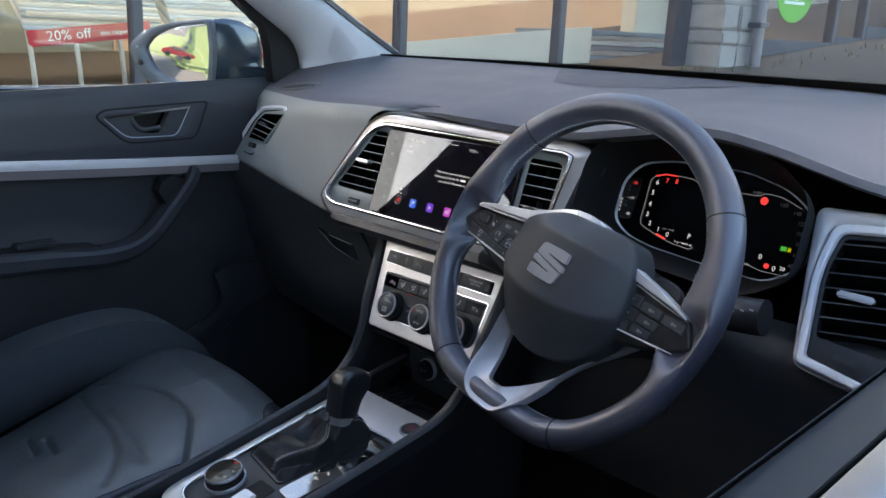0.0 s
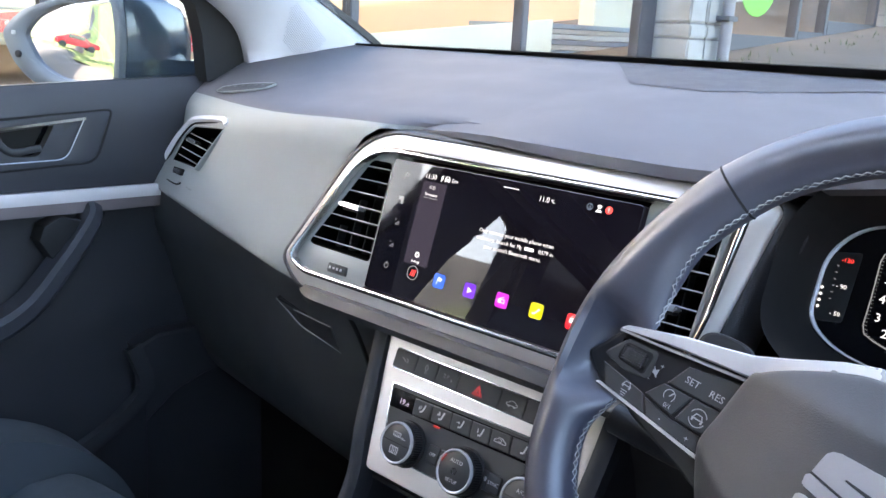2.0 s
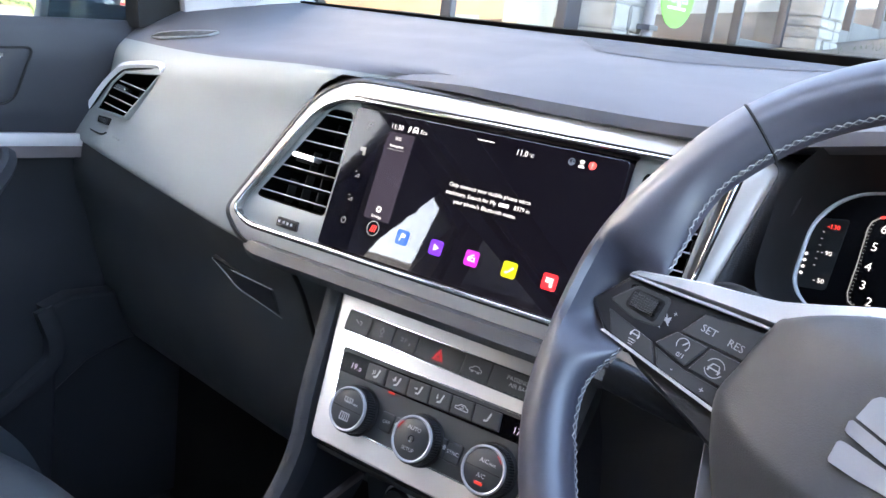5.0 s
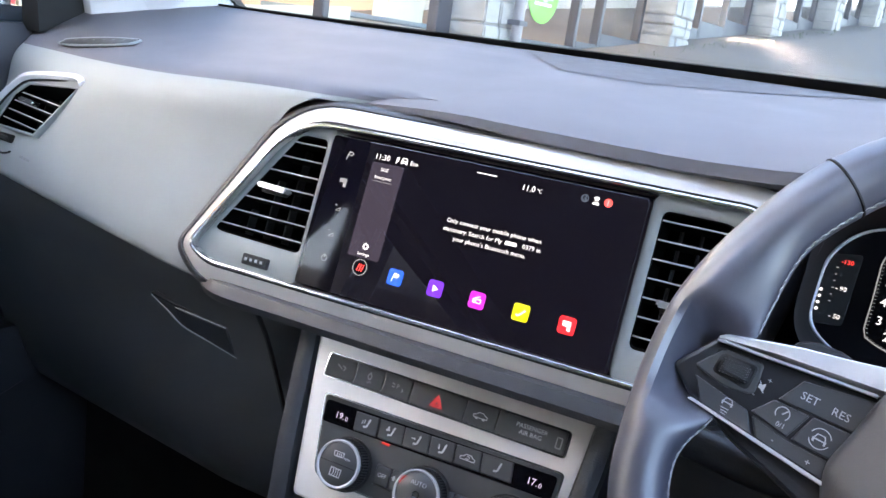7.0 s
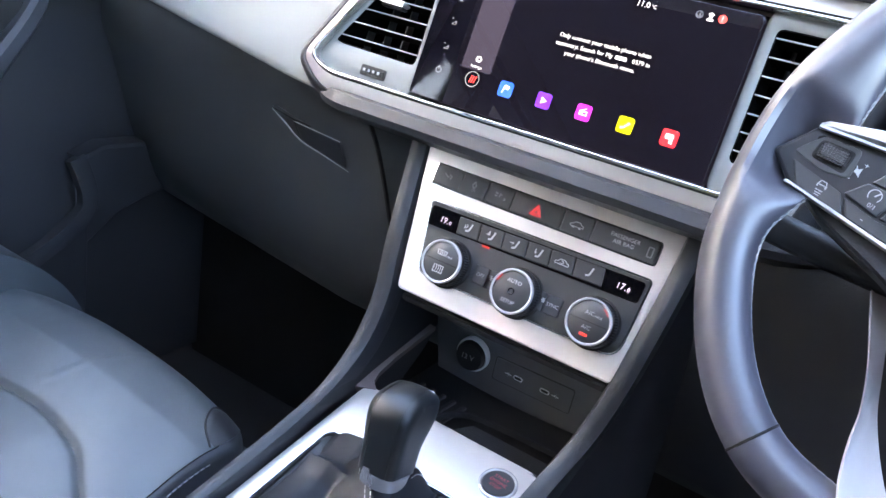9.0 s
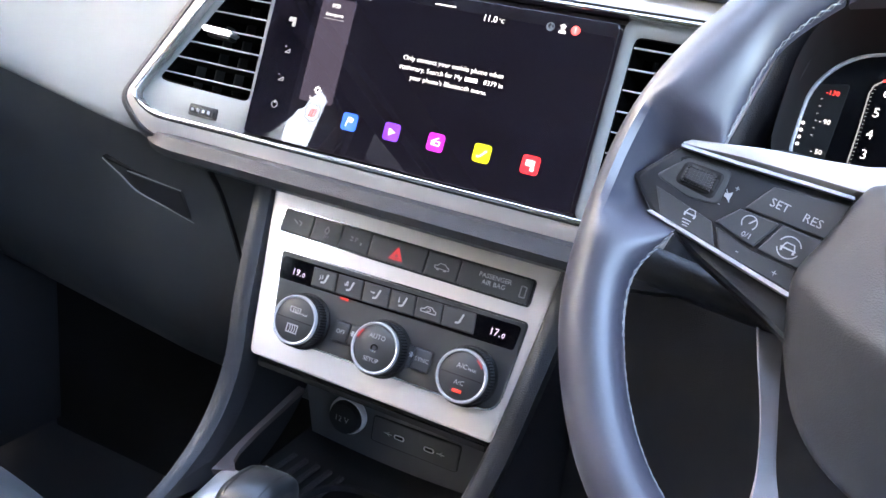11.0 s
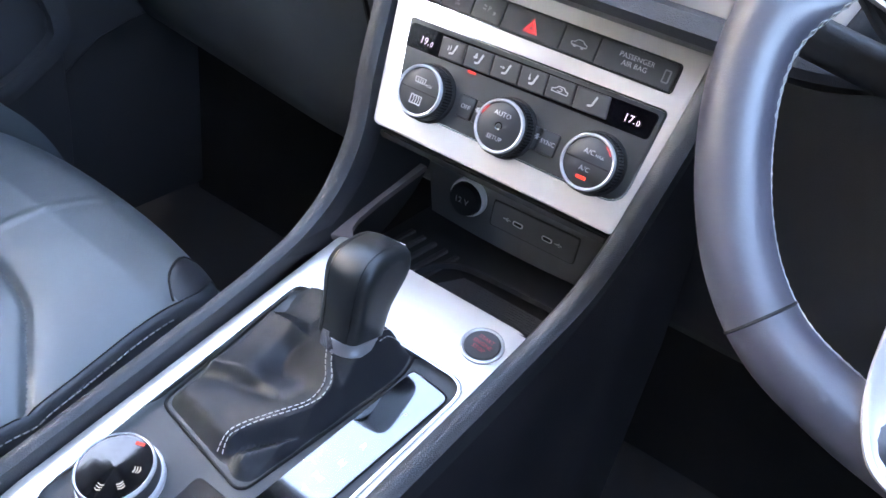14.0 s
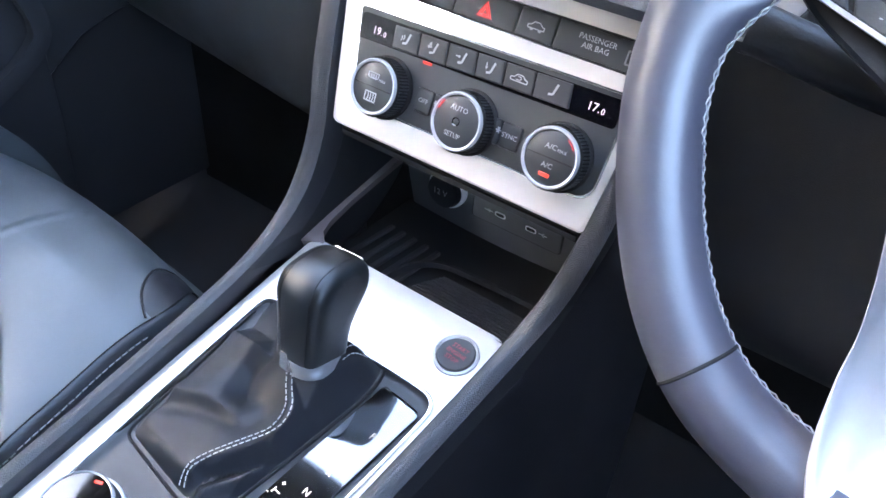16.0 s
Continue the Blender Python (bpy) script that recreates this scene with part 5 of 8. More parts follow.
# the grip: one side outline carried across its width, with a groove each side of the centre strip
SIDEV = smooth_path([Vector((v, 0.007 + (h - 0.007) * 0.87, 0)) for v, h in ((-0.0182, 0.007), (-0.0190, 0.030), (-0.0206, 0.052), (-0.0196, 0.064), (-0.0140, 0.0745), (-0.003, 0.0812), (0.010, 0.0842), (0.021, 0.0832), (0.0282, 0.0775), (0.0305, 0.068), (0.0290, 0.057), (0.0235, 0.043), (0.0195, 0.029), (0.0182, 0.007))], 4)
def grip_ring(s, inset):
    out = []
    for p in SIDEV:
        c = Vector((0.003 * min(p.y / 0.06, 1), min(max(p.y, 0.010), 0.060)))
        d = Vector((p.x, p.y)) - c
        q = c + d * (1 - inset / max(d.length, 0.012))
        w = float(np.interp(p.y, [0.007, 0.030, 0.055, 0.070, 0.085], [0.0178, 0.0184, 0.0202, 0.0196, 0.0176]))
        out.append(FK @ (ax0 + side_v * q.x + axis * q.y + side_u * s * w))
    return out
half_rows = [(1.0, 0.0125), (0.995, 0.0090), (0.97, 0.0056), (0.92, 0.0032), (0.84, 0.0015), (0.74, 0.0005), (0.640, 0.0001), (0.622, 0.0013), (0.604, 0.0), (0.50, -0.0005), (0.25, -0.0009), (0.0, -0.0010)]
part("grip", loft([grip_ring(-s, i) for s, i in half_rows] + [grip_ring(s, i) for s, i in half_rows[-2::-1]]), GRIPLEATHER, gear, "black leather grip")
for s in (-0.622, 0.622):
    part("grip_seam", sweep(grip_ring(s, 0.0009)[4:-5], circle(0.00045, 5), side=tuple(FK.to_3x3() @ side_u)), DEEP, gear)
tip = [grip_ring(k, -0.0006) for k in np.linspace(-0.58, 0.58, 9)]
part("release_button", sweep([r_[31] for r_ in tip], [(-0.0014, -0.0008), (0.0014, -0.0008), (0.0014, 0.0006), (-0.0014, 0.0006)], side=tuple((tip[4][33] - tip[4][29]).normalized())), CHROME, gear, "bright chrome trim at the top of the grip")

# ---- steering wheel ----
FWR = basis((0.3511, -0.1263, 1.1226), (0.9784, -0.0806, -0.1905), (0.2067, 0.4084, 0.8891))
sw = thing("steering_wheel", "black leather flat-bottomed steering wheel with silver spokes", "steering wheel", FW @ Vector((0, 0, -0.04)))
half = [(0, 0.1660), (-0.0606, 0.1545), (-0.1120, 0.1195), (-0.1450, 0.0675), (-0.1610, 0.0100), (-0.1535, -0.0600), (-0.1370, -0.1010), (-0.1085, -0.1370), (-0.0763, -0.1580), (-0.0400, -0.1645), (0, -0.1650)]
rimc = half + [(-x, y) for x, y in half[-2:0:-1]]
rim3 = smooth_path([FWR @ Vector((x + 0.001, y, -0.0045 * min(abs(x) / 0.12, 1))) for x, y in rimc], 14, closed=True)
wn_ = (FWR.to_3x3() @ Vector((0, 0, 1)))
def rim_section(n=24):
    return [(0.0168 * math.cos(2 * math.pi * i / n), 0.0150 * math.sin(2 * math.pi * i / n)) for i in range(n)]
nr = len(rim3)
rings = []
centre_w = FWR @ Vector((0, 0, 0))
for i, p in enumerate(rim3):
    q = FWR.inverted() @ p
    t = (rim3[(i + 1) % nr] - rim3[i - 1]).normalized()
    s = wn_
    nrm = s.cross(t)
    up_deg = math.degrees(math.asin(q.y / math.hypot(q.x, q.y)))      # above the spokes' level
    swell = 1.0 + 0.06 * math.exp(-((up_deg - 35) / 10) ** 2) + 0.06 * ease_(min(max((up_deg - 10) / 30, 0.0), 1.0))
    inward = 1 if nrm.dot(centre_w - p) > 0 else -1
    thumb = 0.62 * math.exp(-((up_deg - 16) / 8.0) ** 2)         # thumb rest above the spoke
    web = 1.05 * math.exp(-((up_deg + 3) / 15.0) ** 4)           # leather running in under the button pod
    scoop = math.exp(-((up_deg + 4.5) / 9.0) ** 4)                # hollow that takes the pod
    ring = []
    for x, y in rim_section():
        inn = y * inward > 0
        deep = min(1.0, max(0.0, (y * inward + 0.005) / 0.007))
        kx = 1 - (1.45 * scoop + 0.35 * web * min(1.0, abs(y) / 0.012)) * deep if x > 0 else 1.0
        ky = 1 + (thumb + web if inn else 0)
        ring.append(p + s * x * swell * max(kx, -0.45) + nrm * y * swell * ky)
    rings.append(ring)
rings.append(rings[0])
bm = loft(rings, caps=False)
bmesh.ops.remove_doubles(bm, verts=bm.verts, dist=1e-6)
rim = part("rim", bm, RIMLEATHER, sw, "black leather rim")
# seams across the rim, with a slight gather of the leather, and lacing along its inner edge
for deg in (141, 39, -118.5, -61.5):
    i = min(range(nr), key=lambda k: abs(((math.degrees(math.atan2((FWR.inverted() @ rim3[k]).y, (FWR.inverted() @ rim3[k]).x)) - deg + 180) % 360) - 180))
    c = sum(rings[i], Vector()) / len(rings[i])
    part("rim_seam", sweep([c + (p - c) * 0.9985 for p in rings[i]], circle(0.0008, 5), side=tuple((rim3[(i + 1) % nr] - rim3[i - 1]).normalized()), closed=True), DEEP, rim)
inner = []
for i in range(nr):
    c = sum(rings[i], Vector()) / len(rings[i])
    k = min(range(24), key=lambda j: ((rings[i][j] - centre_w).length) + (0.16 if (FWR.inverted() @ c).y < -0.02 else -0.18) * (rings[i][j] - c).dot(wn_))
    inner.append(rings[i][k])
lace = bmesh.new()
closed_in = inner + [inner[0]]
dist = [0.0]
for p, q in zip(closed_in, closed_in[1:]):
    dist.append(dist[-1] + (q - p).length)
steps = int(dist[-1] / 0.0050) // 2 * 2
line_in = [Vector([float(np.interp(dist[-1] * i / steps, dist, [p[k] for p in closed_in])) for k in range(3)]) for i in range(steps + 1)]
for i in range(steps):
    at = FWR.inverted() @ line_in[i]
    if abs(math.degrees(math.asin(at.y / math.hypot(at.x, at.y))) + 3) < 11:
        continue
    f0 = 1 if i % 2 else -1
    for f1 in (f0, -f0):
        p0, p1 = line_in[i] + wn_ * 0.0027 * f1, line_in[i + 1] - wn_ * 0.0027 * f1
        sweep([p0, (p0 + p1) / 2, p1], circle(0.00034, 5), side=(0.2, 0.5, 0.8), bm=lace)
tagged(part("rim_lacing", lace, STITCH, rim, "pale grey cross-stitched lacing"), kind="stuff")

# airbag cover: a flat badge facet over a creased, receding chin
hub_line = [(-0.0755, -0.0275), (-0.0718, -0.0090), (-0.0668, 0.0152), (-0.0610, 0.0207), (-0.0480, 0.0285), (-0.0255, 0.0392), (-0.0104, 0.0433), (0.0166, 0.0449), (0.0420, 0.0465), (0.0570, 0.0456), (0.0680, 0.0368), (0.0784, 0.0203), (0.0838, -0.0009), (0.0862, -0.0225),
            (0.0855, -0.0430), (0.0760, -0.0640), (0.0580, -0.0850), (0.0340, -0.0985), (0.0050, -0.1030), (-0.0230, -0.0980), (-0.0450, -0.0840), (-0.0610, -0.0625), (-0.0705, -0.0440)]
hub_o = smooth_path([(x, y, 0) for x, y in hub_line], 5, closed=True)
def hub_w(x, y):
    k = abs(x - 0.005) / 0.079
    dome = 0.0335 - 0.0285 * k ** 2.1
    crease = -0.0475 + 0.0185 * k ** 2.6
    w = smin(dome, dome - 0.72 * (crease - y), 0.0022)
    return smin(w, dome - 0.80 * (1 - 0.6 * min(k, 1)) * (y - 0.0195), 0.0016)
rows = []
for k, drop in [(1.0, None), (1.0, 0.0045), (0.993, 0.0022), (0.982, 0.0008), (0.965, 0.0002)] + [(0.94 - 0.03 * j, 0.0) for j in range(31)] + [(0.004, 0.0)]:
    row = []
    for p in hub_o:
        x, y = (p.x - 0.005) * k + 0.005, (p.y + 0.025) * k - 0.025
        row.append(FWR @ Vector((x, y, -0.034 if drop is None else hub_w(x, y) - drop)))
    rows.append(row)
part("airbag_cover", loft(rows), HUBGRAIN, sw, "dark grained airbag cover with a creased chin")
yoke_top = [(-0.1450, 0.0052), (-0.1417, 0.0079), (-0.1221, 0.0138), (-0.1076, 0.0180), (-0.0872, 0.0222), (-0.0702, 0.0262), (-0.0530, 0.0335), (-0.0313, 0.0436), (-0.0160, 0.0486)]
yoke_low = [(-0.0660, 0.0150), (-0.0877, 0.0127), (-0.1185, 0.0088)]
yoke = yoke_top + [(0, 0.0500)] + [(-x, y) for x, y in yoke_top[::-1]] + [(-x, y) for x, y in yoke_low[::-1]] + [(0, 0.018)] + yoke_low
def yoke_w(x, y, back):
    return -0.014 if back else 0.0015 + 0.007 * (1 - min(abs(x) / 0.10, 1.0)) - 0.0012 * abs(y - 0.03) / 0.02
bm = bmesh.new()
front = [bm.verts.new(FWR @ Vector((x, y, yoke_w(x, y, False)))) for x, y in yoke]
inset = [bm.verts.new(FWR @ Vector((x * 0.992, y + (0.0007 if i > 18 else -0.0007), yoke_w(x, y, False) + 0.0012))) for i, (x, y) in enumerate(yoke)]
rear = [bm.verts.new(FWR @ Vector((x, y, -0.014))) for x, y in yoke]
for i in range(len(yoke)):
    j = (i + 1) % len(yoke)
    bm.faces.new((rear[i], rear[j], front[j], front[i]))
    bm.faces.new((front[i], front[j], inset[j], inset[i]))
bm.faces.new(inset)
bm.faces.new(rear[::-1])
bmesh.ops.triangulate(bm, faces=[f for f in bm.faces if len(f.verts) > 4])
part("silver_yoke", bm, SILVER, sw, "satin silver yoke running over both spokes")

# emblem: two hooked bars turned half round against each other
FL = FWR @ Matrix.Translation((0.0045, -0.0121, 0.0340))
hook = [(-0.0182, 0.0044), (-0.0164, 0.0145), (-0.0142, 0.0168), (-0.0115, 0.0176), (0.0072, 0.0180), (0.0186, 0.0172), (0.0194, 0.0160), (0.0196, 0.0083), (0.0185, 0.0070), (0.0164, 0.0068), (-0.0046, 0.0089), (-0.0055, 0.0078), (0.0034, 0.0063), (0.0180, 0.0032), (0.0194, 0.0024), (0.0198, -0.0017), (0.0185, -0.0029)]
em = None
for turn in (0, 180):
    poly = [FL.inverted() @ (FL @ pose(0, 0, 0, 0, 0, turn) @ Vector((*p, 0))) for p in hook]
    bm = bmesh.new()
    lo_, hi_ = ([bm.verts.new(FL @ Vector((p.x, p.y, w))) for p in poly] for w in (-0.004, 0.0018))
    for i in range(len(poly)):
        j = (i + 1) % len(poly)
        bm.faces.new((lo_[i], lo_[j], hi_[j], hi_[i]))
    cap = bm.faces.new(hi_)
    bmesh.ops.inset_individual(bm, faces=[cap], thickness=0.0006, depth=0.0005)
    bmesh.ops.triangulate(bm, faces=[f for f in bm.faces if len(f.verts) > 4])
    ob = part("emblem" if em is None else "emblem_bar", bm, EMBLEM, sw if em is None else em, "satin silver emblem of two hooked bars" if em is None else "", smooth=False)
    em = em or ob

for s in (-1, 1):
    def q(pts, s=s):
        pts = [Vector((p[0] * (-s), p[1])) for p in pts]
        return pts if s < 0 else pts[::-1]
    part("spoke", slab(arcpoly(q([(-0.158, -0.018), (-0.146, 0.004), (-0.050, 0.016), (-0.050, -0.060), (-0.078, -0.050), (-0.120, -0.038)]), 0.004), -0.030, -0.012, FWR, 0.004), BLACK, sw)
    pod = part("button_pod", slab(arcpoly(q([(-0.1595, -0.0172), (-0.1455, 0.0050), (-0.0640, 0.0142), (-0.0690, -0.0362), (-0.1440, -0.0292)]), 0.0025), -0.022, -0.0045, FWR, 0.002), GLOSSPOD, sw, "black button pod")
    part("blade_edge", sweep([FWR @ Vector((x * -s, y, -0.0020)) for x, y in ((-0.1448, 0.0036), (-0.1185, 0.0064), (-0.0877, 0.0103), (-0.0690, 0.0124))], [(-0.0007, -0.003), (0.0007, -0.003), (0.0007, 0.0010), (-0.0007, 0.0010)], side=tuple(FWR.to_3x3() @ Vector((0.15, 1, 0)))), SATIN, pod)
    part("lower_trim", slab(arcpoly(q([(-0.1452, -0.0300), (-0.1435, -0.0287), (-0.0700, -0.0357), (-0.0700, -0.0376)]), 0.0004), -0.012, -0.0028, FWR, 0.0005), SILVER, pod)
    WB = -0.0042
    if s < 0:
        part("scroll_bed", slab(arcpoly(q([(-0.1500, -0.0130), (-0.1400, 0.0012), (-0.1195, 0.0032), (-0.1175, -0.0135), (-0.1320, -0.0165)]), 0.003), -0.006, WB + 0.0002, FWR), PANELGREY, pod)
        part("scroll_well", slab(arcpoly(q([(-0.1412, -0.0122), (-0.1405, -0.0008), (-0.1210, 0.0006), (-0.1212, -0.0132)]), 0.003), -0.006, WB + 0.0005, FWR), DEEP, pod)
        FSC = FWR @ pose(-0.1308, -0.0064, WB, 0, 0, 2)
        bm = bmesh.new()
        box(-0.0080, -0.0050, -0.001, 0.0080, 0.0050, 0.0034, FSC, 0.0022, bm)
        for i in range(9):
            for j in range(6):
                box(-0.0070 + i * 0.0016, -0.0040 + j * 0.0014, 0.002, -0.0061 + i * 0.0016, -0.0033 + j * 0.0014, 0.0040, FSC, 0, bm)
        part("scroll_wheel", bm, BUTTON, pod, "knurled scroll wheel")
        for poly in ([(-0.1008, 0.0042), (-0.1077, -0.0100), (-0.0700, -0.0080), (-0.0640, 0.0112)],
                     [(-0.1475, -0.0172), (-0.1166, -0.0216), (-0.1100, -0.0318), (-0.1390, -0.0292)],
                     [(-0.1161, -0.0212), (-0.1086, -0.0106), (-0.0904, -0.0100), (-0.0958, -0.0247)],
                     [(-0.0896, -0.0096), (-0.0700, -0.0088), (-0.0720, -0.0250), (-0.0944, -0.0248)],
                     [(-0.1150, -0.0228), (-0.0960, -0.0260), (-0.0725, -0.0257), (-0.0725, -0.0350), (-0.1088, -0.0320)]):
            ctr = sum((Vector(p) for p in poly), Vector((0, 0))) / len(poly)
            part("button", slab(arcpoly(q([Vector(p).lerp(ctr, 0.03) for p in poly]), 0.0008), -0.006, WB + 0.001, FWR, 0.0007), BUTTON, pod)
        WT = WB + 0.0011
        text("SET", 0.0056, FWR, -0.0943, -0.0027, WT, PRINT, pod)
        text("RES", 0.0056, FWR, -0.0792, -0.0031, WT, PRINT, pod)
        text("+", 0.0050, FWR, -0.0829, -0.0308, WT, PRINT, pod)
        text("-", 0.0050, FWR, -0.1009, -0.0288, WT, PRINT, pod)
        text("0/1", 0.0036, FWR, -0.1008, -0.0208, WT, PRINT, pod)
        text("+", 0.0042, FWR, -0.1140, -0.0035, WT - 0.001, PRINT, pod)
        text("-", 0.0042, FWR, -0.1180, -0.0128, WT - 0.001, PRINT, pod)
        def arc_mark(cu_, cv_, r_, a0, a1, width=0.0005, name="button_symbol"):
            angs = np.radians(np.linspace(a0, a1, 14))
            poly = [(cu_ + r_ * math.cos(a), cv_ + r_ * math.sin(a)) for a in angs] + [(cu_ + (r_ - width) * math.cos(a), cv_ + (r_ - width) * math.sin(a)) for a in angs[::-1]]
            bm = bmesh.new()
            v_ = [bm.verts.new(FWR @ Vector((*p, WT + 0.0002))) for p in poly]
            for i in range(13):
                bm.faces.new((v_[i], v_[i + 1], v_[26 - i], v_[27 - i]))
            return part(name, bm, PRINT, pod, smooth=False)
        arc_mark(-0.1022, -0.0152, 0.0036, -45, 225)
        mark([[(-0.1026, -0.0156), (-0.1018, -0.0156), (-0.0998, -0.0128), (-0.1003, -0.0125)]], FWR, WT, PRINT, pod, "needle_symbol")
        arc_mark(-0.0826, -0.0178, 0.0052, 20, 160)
        arc_mark(-0.0826, -0.0178, 0.0052, 200, 340)
        for cx, cy, k in ((-0.0826, -0.0176, 1.0), (-0.1268, -0.0222, 0.85)):
            mark([[(cx - 0.0034 * k, cy - 0.0006 * k), (cx + 0.0034 * k, cy - 0.0006 * k), (cx + 0.0034 * k, cy - 0.0013 * k), (cx - 0.0034 * k, cy - 0.0013 * k)],
                  [(cx - 0.0030 * k, cy - 0.0006 * k), (cx - 0.0020 * k, cy + 0.0018 * k), (cx - 0.0014 * k, cy + 0.0018 * k), (cx - 0.0024 * k, cy - 0.0006 * k)],
                  [(cx + 0.0030 * k, cy - 0.0006 * k), (cx + 0.0020 * k, cy + 0.0018 * k), (cx + 0.0014 * k, cy + 0.0018 * k), (cx + 0.0024 * k, cy - 0.0006 * k)],
                  rect(cx - 0.0018 * k, cy + 0.0014 * k, cx + 0.0018 * k, cy + 0.0019 * k), rect(cx - 0.0032 * k, cy - 0.0026 * k, cx - 0.0022 * k, cy - 0.0013 * k), rect(cx + 0.0022 * k, cy - 0.0026 * k, cx + 0.0032 * k, cy - 0.0013 * k)], FWR, WT, PRINT, pod, "car_symbol")
        mark([rect(-0.1290, -0.0263, -0.1248, -0.0258), rect(-0.1285, -0.0277, -0.1250, -0.0272), rect(-0.1280, -0.0289, -0.1254, -0.0285)], FWR, WT, PRINT, pod, "distance_symbol")
        mark([rect(-0.1178, -0.0090, -0.1166, -0.0070), [(-0.1166, -0.0090), (-0.1148, -0.0104), (-0.1148, -0.0056), (-0.1166, -0.0070)], [(-0.1182, -0.0056), (-0.1178, -0.0054), (-0.1142, -0.0104), (-0.1146, -0.0106)]], FWR, WT - 0.001, PRINT, pod, "mute_symbol")
    else:
        for a_, b_, c_, d_ in ((-0.146, -0.010, -0.122, 0.000), (-0.119, -0.009, -0.096, 0.001), (-0.094, -0.008, -0.0715, 0.0035), (-0.121, -0.0205, -0.098, -0.0115), (-0.096, -0.0215, -0.0735, -0.0105), (-0.118, -0.0305, -0.096, -0.0225), (-0.094, -0.0335, -0.074, -0.0235)):
            k = part("button", slab(arcpoly(q([(a_, b_), (a_, d_), (c_, d_), (c_, b_)][::1]), 0.0015), -0.006, WB + 0.001, FWR, 0.0008), BUTTON, pod)
            mu, mv = (a_ + c_) / 2 * (-s), (b_ + d_) / 2
            mark([rect(mu - 0.003, mv - 0.0015, mu + 0.0005, mv + 0.0015), rect(mu + 0.0012, mv - 0.001, mu + 0.003, mv + 0.001)], FWR, WB + 0.001, FAINT, pod, "button_symbol")
# lower spoke: one dished silver ribbon from hub to rim and back
OUTER = [(-0.082, -0.046, -0.055), (-0.0715, -0.066, -0.0385), (-0.0585, -0.0895, -0.020), (-0.049, -0.112, -0.008), (-0.045, -0.128, -0.001), (-0.0385, -0.147, 0.011), (-0.030, -0.161, 0.0185), (-0.018, -0.1715, 0.0195), (0, -0.1735, 0.0200)]
INNER = [(-0.068, -0.046, -0.068), (-0.060, -0.066, -0.055), (-0.050, -0.0895, -0.040), (-0.041, -0.109, -0.029), (-0.030, -0.1255, -0.018), (-0.020, -0.138, -0.004), (-0.012, -0.1455, 0.007), (-0.006, -0.1480, 0.0110), (0, -0.1485, 0.0115)]
def both(pts):
    return smooth_path([Vector(p) for p in pts] + [Vector((-p[0], p[1], p[2])) for p in pts[-2::-1]], 5)
rows = []
for o_, i_ in zip(both(OUTER), both(INNER)):
    out = (o_ - i_).normalized()
    deep = Vector((0, 0, 1))
    rows.append([FWR @ p for p in (o_ + out * 0.0010 - deep * 0.016, o_ + out * 0.0010 - deep * 0.0015, o_, o_ - out * 0.0022 - deep * 0.0002, o_ - out * 0.0030 - deep * 0.0016, o_.lerp(i_, 0.35) - deep * 0.0030, o_.lerp(i_, 0.7) - deep * 0.0028, i_, i_ - deep * 0.004, i_ + out * 0.003 - deep * 0.012)])
part("lower_spoke", loft(rows), LEGSILVER, sw, "satin silver lower spoke with two legs")
FXB = basis(FWR @ Vector((0, -0.1605, 0.0135)), FWR.to_3x3() @ Vector((1, 0, 0)), FWR.to_3x3() @ Vector((0, 0.89, -0.45)))
mark([[(-0.005, -0.0045), (-0.0028, -0.0045), (0.005, 0.0045), (0.0028, 0.0045)], [(0.005, -0.0045), (0.0028, -0.0045), (-0.005, 0.0045), (-0.0028, 0.0045)]], FXB, 0.0004, BUTTON, sw, "badge_cross")

# column, paddles and stalks
col = thing("steering_column", "black steering column shroud with stalks and paddles", "steering column", FW @ Vector((0, -0.03, -0.08)))
def col_ring(w, a, b, dv=0.0):
    return [FW @ Vector((0.007 + a * math.cos(2 * math.pi * i / 28), dv + b * math.sin(2 * math.pi * i / 28), w)) for i in range(28)]
part("shroud", loft([col_ring(-0.034, 0.050, 0.045, -0.02), col_ring(-0.05, 0.062, 0.055, -0.025), col_ring(-0.11, 0.066, 0.058, -0.02), col_ring(-0.17, 0.060, 0.05, -0.01), col_ring(-0.26, 0.058, 0.05, 0.0)]), BLACK, col)
for s in (-1, 1):
    part("paddle", slab(arcpoly([(s * 0.070, 0.004), (s * 0.0819, 0.0270), (s * 0.0888, 0.0297), (s * 0.1032, 0.0290), (s * 0.1125, 0.0252), (s * 0.1145, 0.012), (s * 0.112, 0.000)][::s], 0.006), -0.034, -0.028, FWR, 0.002), BLACK, col)
st = smooth_path([FW @ Vector(p) for p in ((0.055, -0.005, -0.090), (0.11, 0.002, -0.088), (0.150, 0.008, -0.086))], 5)
part("stalk", sweep(st, circle(0.0095, 12), side=(0, 1, 0)), BLACK, col)
kn = smooth_path([FW @ Vector(p) for p in ((0.128, 0.005, -0.087), (0.155, 0.008, -0.086), (0.182, 0.011, -0.085))], 5)
kob = part("stalk_knob", sweep(kn, circle(0.0175, 16), side=(0, 1, 0)), BLACK, col, "wiper stalk knob with pale symbols")
FST = basis(kn[5] + FW.to_3x3() @ Vector((0, 0.004, 0.0172)), FW.to_3x3() @ Vector((1, -0.16, 0.1)), FW.to_3x3() @ Vector((0.16, 1, -0.2)))
for i in range(6):
    u = -0.022 + 0.008 * i
    mark([rect(u, -0.006 + (i % 3) * 0.004, u + 0.004, -0.0048 + (i % 3) * 0.004)], FST, 0.0012, PRINT, kob, "stalk_mark")
